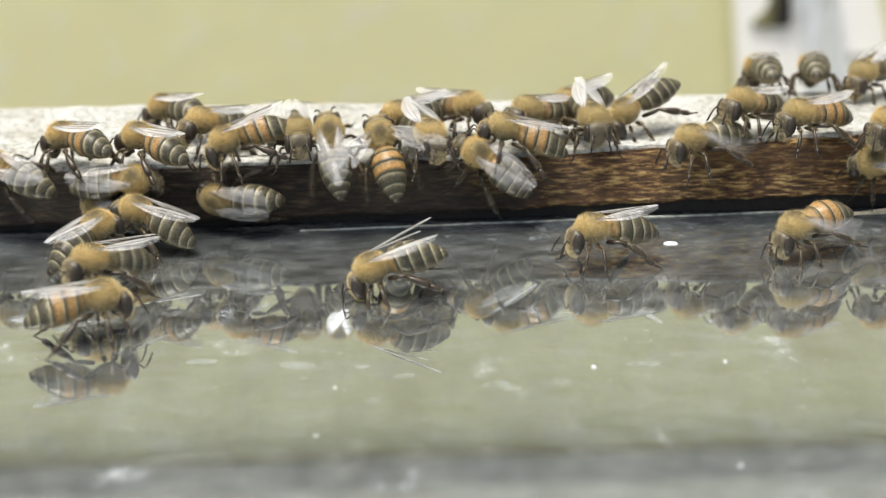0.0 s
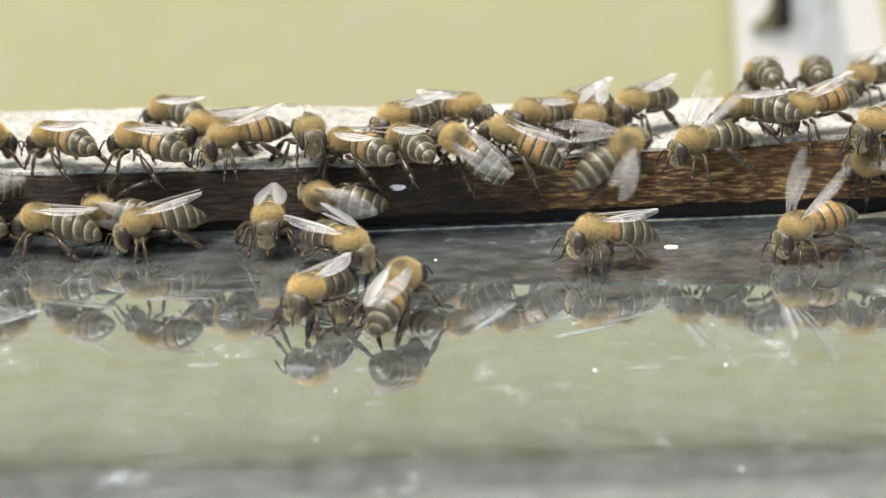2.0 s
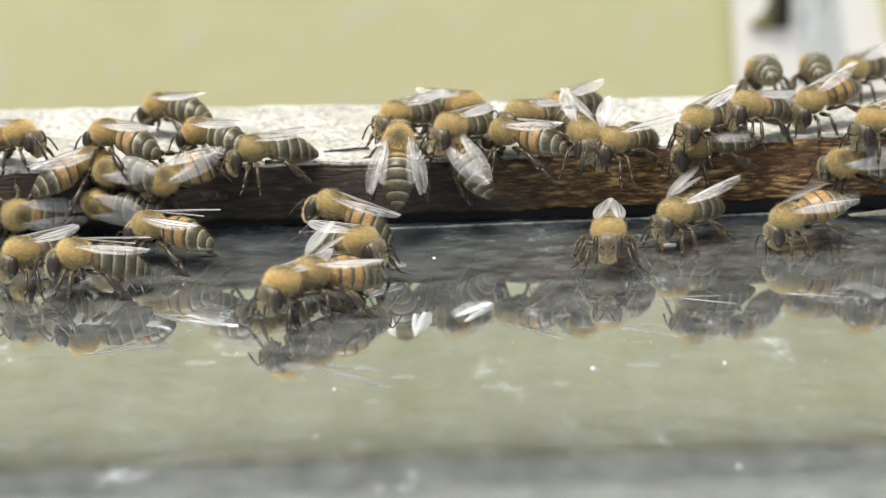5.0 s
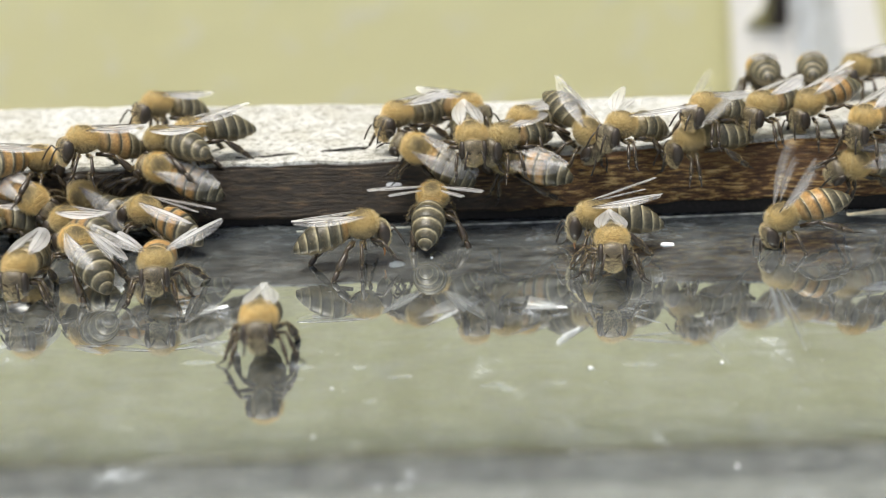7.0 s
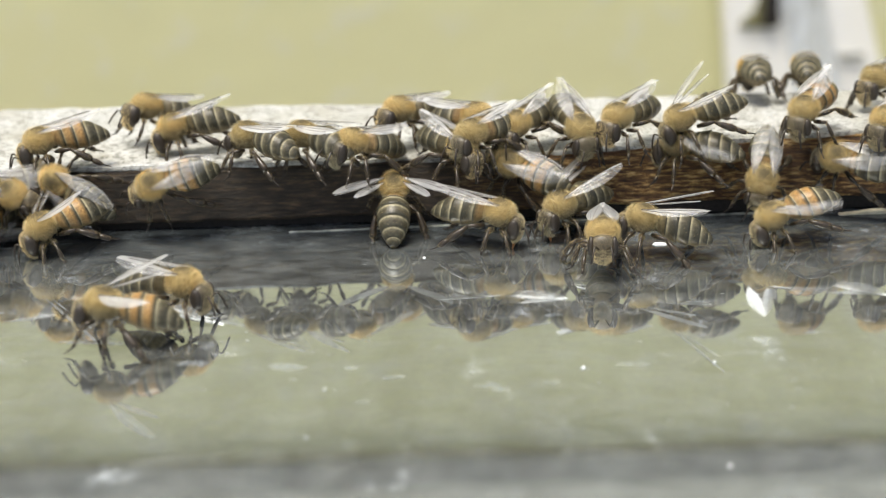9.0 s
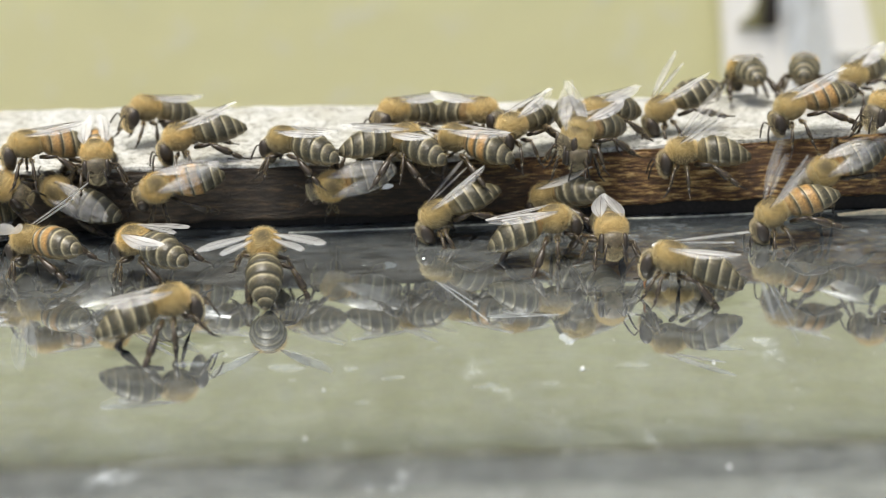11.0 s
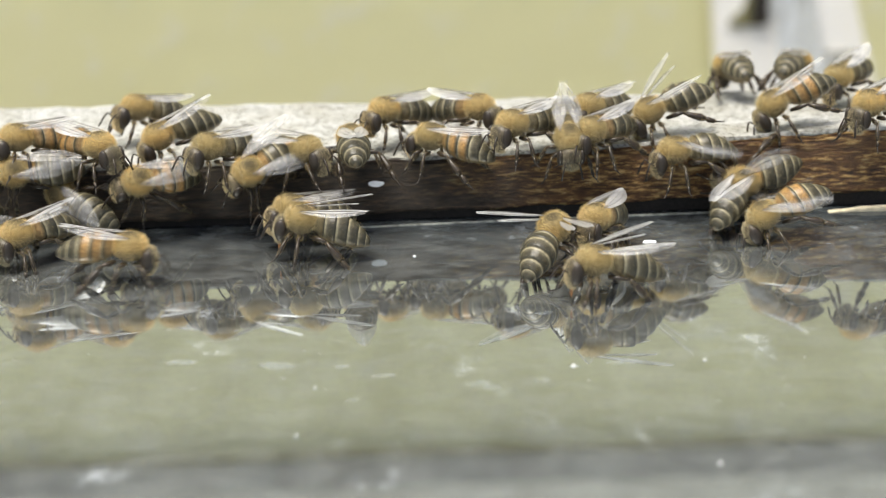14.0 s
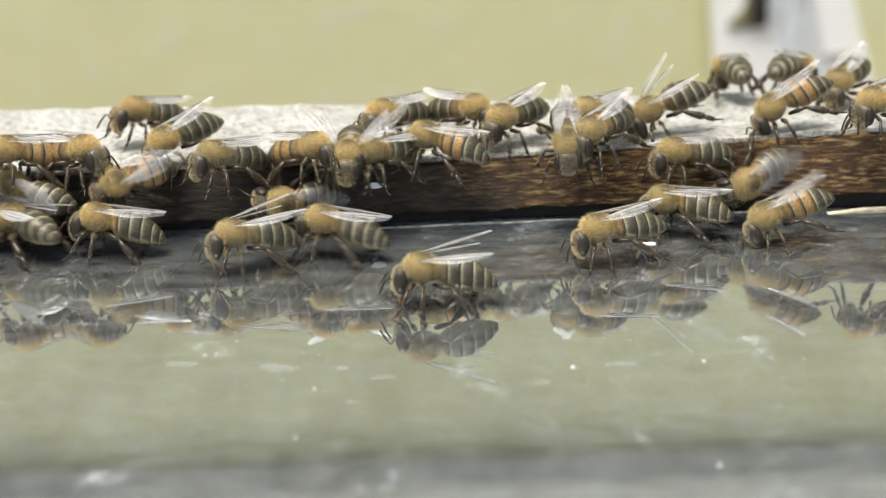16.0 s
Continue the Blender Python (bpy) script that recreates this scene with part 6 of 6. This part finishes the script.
    walk(BEES["G5"], [
        (0, pose(0.0484, -0.0180, 0.0051, -12, -0, 119)),
        (2.5, pose(0.0489, -0.0168, 0.0051, -12, -0, 114)),
        (3, pose(0.0489, -0.0174, 0.0051, -12, -0, 117)),
        (3.5, pose(0.0490, -0.0146, 0.0051, -4, 0, 129)),
        (4, pose(0.0493, -0.0106, 0.0051, -26, -0, 129)),
        (4.5, pose(0.0488, -0.0137, 0.0051, -17, -0, 117)),
        (7, pose(0.0485, -0.0134, 0.0051, -24, -0, 99)),
        (7.5, pose(0.0488, -0.0129, 0.0051, -24, -0, 99)),
        (8, pose(0.0488, -0.0100, 0.0051, -31, -0, 102)),
        (8.5, pose(0.0489, -0.0118, 0.0051, -27, 0, 100)),
        (9, pose(0.0483, -0.0129, 0.0051, -24, -0, 99)),
        (11.5, pose(0.0488, -0.0112, 0.0051, -24, -0, 99)),
        (12, pose(0.0488, -0.0119, 0.0051, -27, -0, 100)),
        (12.5, pose(0.0489, -0.0124, 0.0051, -26, -0, 100)),
        (13, pose(0.0483, -0.0149, 0.0051, -23, -0, 99)),
        (13.5, pose(0.0486, -0.0141, 0.0051, -25, -0, 99)),
        (14, pose(0.0485, -0.0129, 0.0051, -27, -0, 101)),
        (14.5, pose(0.0483, -0.0129, 0.0051, -23, 0, 99)),
        (15, pose(0.0481, -0.0150, 0.0051, -22, 0, 98)),
        (15.5, pose(0.0488, -0.0140, 0.0051, -24, -0, 99)),
        (16, pose(0.0489, -0.0132, 0.0051, -23, 0, 99)),
    ])
    walk(BEES["G6"], [
        (0, pose(0.0710, -0.0300, 0.0048, 3, -0, 123)),
        (2, pose(0.0662, -0.0270, 0.0048, 3, -0, 122)),
        (2.5, pose(0.0518, -0.0263, 0.0048, 1, 0, 115)),
        (3, pose(0.0516, -0.0287, 0.0048, 0, -0, -175)),
        (3.267, pose(0.0474, -0.0321, 0.0048, 3, -1, 145)),
        (3.5, pose(0.0435, -0.0355, 0.0048, 5, 0, 104)),
        (4, pose(0.0238, -0.0438, 0.0048, 3, -0, 98)),
        (4.5, pose(0.0006, -0.0389, 0.0048, 2, 0, 123)),
        (4.7, pose(-0.0065, -0.0341, 0.0048, 6, -0, 112)),
        (5.867, pose(-0.0212, -0.0293, 0.0048, 4, -1, 148)),
        (7, pose(-0.0358, -0.0244, 0.0048, 3, -0, -176)),
        (7.5, pose(-0.0311, -0.0263, 0.0048, 2, -0, 180)),
        (8, pose(-0.0320, -0.0330, 0.0048, 2, 0, -152)),
        (8.267, pose(-0.0296, -0.0376, 0.0048, 2, 0, 174)),
        (8.5, pose(-0.0288, -0.0386, 0.0048, 1, -0, 136)),
        (9, pose(-0.0356, -0.0415, 0.0048, 6, 0, 88)),
        (9.8, pose(-0.0541, -0.0416, 0.0048, 1, 0, 80)),
        (10.4, pose(-0.0705, -0.0413, 0.0048, 2, -0, 82)),
        (16, pose(-0.0705, -0.0413, 0.0048, 2, -0, 82)),
    ])
    walk(BEES["FX"], [
        (0, pose(-0.0448, -0.0042, 0.0041, 65, -85, 0)),
        (2.5, pose(-0.0448, -0.0042, 0.0047, 65, -86, 0)),
        (4.5, pose(-0.0447, -0.0042, 0.0053, 66, -87, 0)),
        (7, pose(-0.0441, -0.0042, 0.0045, 65, -86, 0)),
        (7.5, pose(-0.0496, -0.0042, 0.0047, 65, -86, 0)),
        (9, pose(-0.0652, -0.0042, 0.0064, 112, -88, 0)),
        (13.5, pose(-0.0630, -0.0041, 0.0096, -8, -44, 121)),
        (14, pose(-0.0523, -0.0041, 0.0106, -3, -48, 102)),
        (14.5, pose(-0.0596, -0.0042, 0.0069, 110, -81, -0)),
        (16, pose(-0.0628, -0.0042, 0.0072, 110, -81, -0)),
    ])
    walk(BEES["T18"], [
        (0, pose(-0.0311, 0.0057, 0.0141, 9, 0, 128)),
        (2.5, pose(-0.0312, 0.0059, 0.0141, 7, 0, 129)),
        (3, pose(-0.0325, -0.0000, 0.0141, -6, -0, 135)),
        (3.5, pose(-0.0319, -0.0020, 0.0140, -0, -0, 132)),
        (4, pose(-0.0311, -0.0019, 0.0138, 12, -0, 127)),
        (4.267, pose(-0.0311, -0.0016, 0.0139, 6, 2, 88)),
        (4.5, pose(-0.0309, -0.0013, 0.0141, 0, -0, 48)),
        (7, pose(-0.0317, 0.0029, 0.0141, -6, -0, 114)),
        (7.5, pose(-0.0315, 0.0024, 0.0141, -3, -0, 115)),
        (8, pose(-0.0314, 0.0020, 0.0141, -9, 0, 111)),
        (8.5, pose(-0.0320, 0.0026, 0.0141, -10, -0, 135)),
        (9, pose(-0.0334, 0.0068, 0.0141, -15, -0, 95)),
        (11.5, pose(-0.0317, 0.0011, 0.0141, -14, -0, 117)),
        (12, pose(-0.0317, 0.0010, 0.0141, -15, 0, 128)),
        (12.5, pose(-0.0323, 0.0015, 0.0141, -16, 0, 129)),
        (13, pose(-0.0322, 0.0018, 0.0141, -17, -0, 129)),
        (13.5, pose(-0.0324, 0.0007, 0.0141, -14, 0, 125)),
        (14, pose(-0.0337, 0.0026, 0.0141, -18, -0, 120)),
        (14.5, pose(-0.0333, 0.0017, 0.0141, -18, 0, 110)),
        (15, pose(-0.0332, 0.0027, 0.0141, -14, -0, 119)),
        (15.5, pose(-0.0331, 0.0031, 0.0141, -13, -0, 128)),
        (16, pose(-0.0329, 0.0019, 0.0141, -17, 0, 128)),
    ])
    walk(BEES["G7"], [
        (0, pose(0.0832, -0.0115, 0.0051, 6, 0, 114)),
        (2.5, pose(0.0685, -0.0094, 0.0051, 6, -0, 113)),
        (2.733, pose(0.0633, -0.0085, 0.0053, -12, -44, 101)),
        (3, pose(0.0589, -0.0043, 0.0053, -112, -86, -180)),
        (3.267, pose(0.0601, -0.0095, 0.0053, -22, -44, 110)),
        (3.5, pose(0.0623, -0.0114, 0.0051, -6, -0, 120)),
        (4, pose(0.0594, -0.0088, 0.0051, -1, -0, 123)),
        (4.5, pose(0.0428, -0.0099, 0.0051, -3, 0, 133)),
        (7, pose(0.0235, -0.0139, 0.0051, -1, 0, 90)),
        (7.5, pose(0.0227, -0.0115, 0.0051, -5, -0, 92)),
        (8, pose(0.0220, -0.0134, 0.0051, 2, -0, 110)),
        (8.5, pose(0.0204, -0.0067, 0.0051, -8, -0, 128)),
        (9, pose(0.0200, -0.0063, 0.0051, -10, -0, 127)),
        (11.5, pose(0.0017, -0.0072, 0.0051, -30, -0, 102)),
        (12, pose(0.0021, -0.0101, 0.0051, 2, -0, 135)),
        (12.5, pose(0.0014, -0.0107, 0.0051, -10, -0, 128)),
        (13, pose(-0.0021, -0.0130, 0.0051, 4, -0, 89)),
        (13.5, pose(-0.0072, -0.0162, 0.0051, 7, -0, 87)),
        (14, pose(-0.0129, -0.0148, 0.0051, 9, -0, 87)),
        (14.5, pose(-0.0109, -0.0162, 0.0051, 10, 0, 87)),
        (15, pose(-0.0125, -0.0131, 0.0051, -10, -0, 94)),
        (15.5, pose(-0.0151, -0.0178, 0.0051, 9, -0, 87)),
        (16, pose(-0.0217, -0.0168, 0.0051, 4, 0, 112)),
    ])
    walk(BEES["G9"], [
        (0, pose(-0.0220, 0.0407, 0.0052, -8, -0, -58)),
        (1, pose(-0.0235, 0.0410, 0.0052, 2, -3, -93)),
        (2, pose(-0.0250, 0.0414, 0.0052, 11, -0, -127)),
        (2.5, pose(-0.0206, 0.0024, 0.0145, 11, -0, -127)),
        (3, pose(-0.0288, -0.0024, 0.0125, -8, 0, -135)),
        (3.1, pose(-0.0299, -0.0033, 0.0102, -15, -29, 173)),
        (3.2, pose(-0.0312, -0.0043, 0.0080, 13, -48, 100)),
        (3.5, pose(-0.0317, -0.0126, 0.0052, -5, -0, 92)),
        (4, pose(-0.0384, -0.0210, 0.0052, 5, -0, 126)),
        (4.5, pose(-0.0426, -0.0243, 0.0052, 7, 0, 115)),
        (5.733, pose(-0.0437, -0.0248, 0.0052, 12, -2, 75)),
        (7, pose(-0.0449, -0.0240, 0.0052, 16, -0, 36)),
        (7.5, pose(-0.0438, -0.0165, 0.0052, 17, -0, -28)),
        (7.733, pose(-0.0460, -0.0158, 0.0052, 14, -1, 19)),
        (8, pose(-0.0483, -0.0153, 0.0052, 11, 0, 66)),
        (8.267, pose(-0.0472, -0.0115, 0.0064, 5, -41, 98)),
        (8.5, pose(-0.0466, -0.0043, 0.0074, -58, -62, 180)),
        (8.733, pose(-0.0478, -0.0044, 0.0074, 41, -83, 59)),
        (9, pose(-0.0491, -0.0044, 0.0075, 78, -54, 0)),
        (10.27, pose(-0.0416, -0.0153, 0.0065, 22, -34, 42)),
        (11.5, pose(-0.0347, -0.0230, 0.0052, -6, 0, 51)),
        (12, pose(-0.0358, -0.0236, 0.0052, 13, 0, 64)),
        (12.5, pose(-0.0520, -0.0241, 0.0052, 13, 0, 65)),
        (13, pose(-0.0671, -0.0215, 0.0052, 4, 0, 60)),
        (16, pose(-0.0671, -0.0215, 0.0052, 4, 0, 60)),
    ])
    walk(BEES["T19"], [
        (0, pose(0.0148, 0.0054, 0.0146, 9, 0, 128)),
        (4.5, pose(0.0143, 0.0050, 0.0146, 10, 0, 128)),
        (7, pose(0.0113, -0.0022, 0.0135, -1, 0, 132)),
        (7.5, pose(0.0111, -0.0022, 0.0136, -1, -0, 132)),
        (8, pose(0.0103, -0.0022, 0.0128, 11, -0, 127)),
        (8.5, pose(0.0079, -0.0022, 0.0139, -1, -0, 132)),
        (9, pose(0.0080, -0.0022, 0.0144, -5, 0, 134)),
        (11.5, pose(0.0259, -0.0022, 0.0140, -1, 0, 132)),
        (12, pose(0.0267, -0.0022, 0.0133, 10, -0, 128)),
        (14, pose(0.0257, -0.0022, 0.0138, -3, 0, 133)),
        (16, pose(0.0256, -0.0023, 0.0145, -10, 0, 137)),
    ])
    walk(BEES["T20"], [
        (0, pose(0.0210, 0.0112, 0.0147, -2, 0, 133)),
        (4.5, pose(0.0203, 0.0104, 0.0147, -1, 0, 132)),
        (7, pose(0.0143, 0.0015, 0.0147, 2, 0, 131)),
        (8, pose(0.0151, 0.0038, 0.0147, -6, -0, 135)),
        (8.5, pose(0.0141, 0.0006, 0.0147, -13, 0, 140)),
        (9, pose(0.0141, 0.0022, 0.0147, -13, -0, 140)),
        (11.5, pose(0.0136, -0.0005, 0.0147, -7, 0, 135)),
        (12, pose(0.0153, -0.0021, 0.0145, 12, -0, 127)),
        (12.5, pose(0.0156, -0.0022, 0.0146, 9, -0, 128)),
        (13, pose(0.0150, -0.0014, 0.0147, 10, 0, 128)),
        (13.5, pose(0.0146, -0.0018, 0.0147, 10, -0, 128)),
        (14, pose(0.0151, -0.0013, 0.0147, -0, 0, 132)),
        (14.5, pose(0.0146, 0.0019, 0.0147, 2, -0, 131)),
        (15, pose(0.0144, 0.0048, 0.0146, -5, -0, 134)),
        (16, pose(0.0141, 0.0051, 0.0146, -8, -0, 133)),
    ])
    walk(BEES["G22"], [
        (0, pose(0.0803, -0.0199, 0.0048, 8, -0, 118)),
        (7.5, pose(0.0744, -0.0166, 0.0048, 7, -0, 116)),
        (8, pose(0.0587, -0.0141, 0.0048, 8, -0, 115)),
        (8.5, pose(0.0521, -0.0151, 0.0048, -7, -0, 51)),
        (9, pose(0.0307, -0.0168, 0.0048, 6, 0, 78)),
        (11.5, pose(0.0323, -0.0336, 0.0048, 8, -0, 68)),
        (12, pose(0.0283, -0.0323, 0.0048, 3, 0, 54)),
        (12.5, pose(0.0271, -0.0311, 0.0048, 2, -0, 35)),
        (13, pose(0.0288, -0.0301, 0.0048, 8, -0, 53)),
        (13.5, pose(0.0279, -0.0292, 0.0048, 13, -0, 85)),
        (14, pose(0.0239, -0.0320, 0.0048, 6, 0, 102)),
        (14.5, pose(0.0148, -0.0340, 0.0048, 3, 0, 97)),
        (15, pose(0.0063, -0.0336, 0.0048, 6, -0, 88)),
        (15.5, pose(0.0027, -0.0333, 0.0048, 5, -0, 88)),
        (16, pose(0.0029, -0.0324, 0.0048, 3, -0, 89)),
    ])
    walk(BEES["G23"], [
        (0, pose(0.0889, -0.0164, 0.0050, 7, 0, 116)),
        (14.5, pose(0.0732, -0.0140, 0.0050, 7, -0, 115)),
        (15, pose(0.0510, -0.0086, 0.0050, 0, 0, 130)),
        (15.5, pose(0.0363, -0.0103, 0.0050, -3, -0, 66)),
        (16, pose(0.0361, -0.0095, 0.0050, -0, 0, 70)),
    ])
    walk(BEES["T23"], [
        (0, pose(-0.0915, 0.0057, 0.0142, 11, -0, -127)),
        (8, pose(-0.0826, 0.0046, 0.0142, 11, -0, -127)),
        (8.5, pose(-0.0407, -0.0021, 0.0142, 1, -0, -131)),
        (8.667, pose(-0.0323, -0.0021, 0.0140, 0, 1, 169)),
        (8.833, pose(-0.0238, -0.0021, 0.0138, -1, 1, 109)),
        (9, pose(-0.0153, -0.0021, 0.0136, -2, -0, 49)),
        (11.5, pose(-0.0025, -0.0021, 0.0125, -1, 0, 49)),
        (12, pose(-0.0159, 0.0018, 0.0131, 2, 0, 0)),
        (12.5, pose(-0.0177, -0.0025, 0.0139, 2, 0, -12)),
        (12.73, pose(-0.0171, -0.0021, 0.0127, 1, 0, -89)),
        (13, pose(-0.0166, -0.0021, 0.0123, 0, 0, -131)),
        (13.17, pose(-0.0169, -0.0009, 0.0130, 4, 4, -81)),
        (13.33, pose(-0.0172, 0.0002, 0.0136, 9, 4, -30)),
        (13.5, pose(-0.0175, 0.0014, 0.0142, 12, -0, 21)),
        (13.67, pose(-0.0176, 0.0002, 0.0134, 10, 2, -29)),
        (13.83, pose(-0.0178, -0.0009, 0.0126, 8, 2, -79)),
        (14, pose(-0.0178, -0.0021, 0.0118, 6, 0, -129)),
        (14.17, pose(-0.0202, -0.0021, 0.0115, 3, -5, -69)),
        (14.33, pose(-0.0227, -0.0021, 0.0112, -3, -5, -9)),
        (14.5, pose(-0.0251, -0.0021, 0.0109, -6, 0, 51)),
        (15.27, pose(-0.0149, -0.0021, 0.0114, -0, 2, 90)),
        (16, pose(-0.0046, -0.0021, 0.0118, 5, -0, 129)),
    ])
    stride("T1", (1, 2), (2.5, 3.5), (4, 4.5), (7.5, 8), (12, 12.5), (13.5, 14))
    stride("T0", (2, 3), (4, 4.5), (12.5, 16))
    stride("T3", (7.5, 8.5))
    stride("T4", (2.5, 4.5), (7.5, 9))
    stride("T5", (2, 4.5), (7, 8.5), (11.5, 13))
    stride("B5", (0, 3.5), (8, 9))
    stride("B6", (0, 0.5), (2, 3), (3.5, 4.5), (7, 8))
    stride("T7", (0, 0.5), (1, 1.5), (2, 3), (7.5, 8), (11.5, 12), (14, 14.5), (15.5, 16))
    stride("T8", (7, 8.5))
    stride("F1", (1, 1.5), (7, 8), (8.5, 9), (11.5, 15.5))
    stride("T9", (3, 3.5), (4, 4.5))
    stride("T10", (2, 2.5), (3.5, 4), (7.5, 8))
    stride("T11", (8, 8.5))
    stride("F2", (1.6, 3), (3.5, 4), (7.5, 9))
    stride("T12", (2.5, 4), (8, 9), (11.5, 12), (12.5, 13.5), (14.5, 15.5))
    stride("T13", (3, 3.5))
    stride("FR", (8.5, 9), (12.5, 13))
    stride("FL1", (0, 0.5))
    stride("FL2", (0.5, 3), (3.5, 4.5), (7, 8.5), (11.5, 13), (13.5, 15))
    stride("FL3", (0, 1.5), (2.5, 4), (7, 8))
    stride("G1", (0.5, 1), (4, 4.5), (7, 8), (8.5, 9), (11.5, 13), (14, 14.5), (15, 16))
    stride("GA", (0, 1.5))
    stride("GB", (0, 1))
    stride("GC", (0.1, 0.4), (1, 3), (3.5, 4.5), (7, 9), (11.5, 12))
    stride("G3", (1, 3), (3.5, 4.5), (7, 8.5), (11.5, 13), (13.5, 14.5), (15.5, 16))
    stride("G4", (3, 3.5), (14.5, 15))
    stride("G6", (2, 10.4))
    stride("FX", (13.5, 14.5))
    stride("T18", (4, 4.5), (8.5, 9))
    stride("G7", (2.5, 3.5), (4, 4.5), (8, 8.5), (11.5, 12), (12.5, 13.5), (15.5, 16))
    stride("G9", (2, 3), (3.2, 4), (7, 9), (12, 13))
    stride("G22", (7.5, 9), (13, 13.5), (14, 15))
    stride("G23", (14.5, 15.5))
    stride("T23", (8, 9), (11.5, 16))
    spread("G3", (6.6, 12.2))
    spread("B6", (0, 0.4))
    spread("T5", (3.85, 4.2), (7.85, 8.2))
    spread("T7", (15.8, 16))
    spread("F1", (1.3, 1.75), (4.3, 4.8))
    spread("G1", (12.4, 14.2))
    spread("G9", (3.85, 4.3))
    spread("GC", (8.8, 11.8))
    spread("T1", (11.2, 12.2))
    spread("T12", (11.3, 12.6))
    spread("FL2", (2.4, 4.7))
    spread("T9", (3.4, 4.1))
    fan("T11", 0, 16)
    fan("G5", 0, 16)
    fan("FR", 12.4, 16)
    fan("F2", 0, 1.7)
    fan("GD", 7.3, 9.4)


motions()
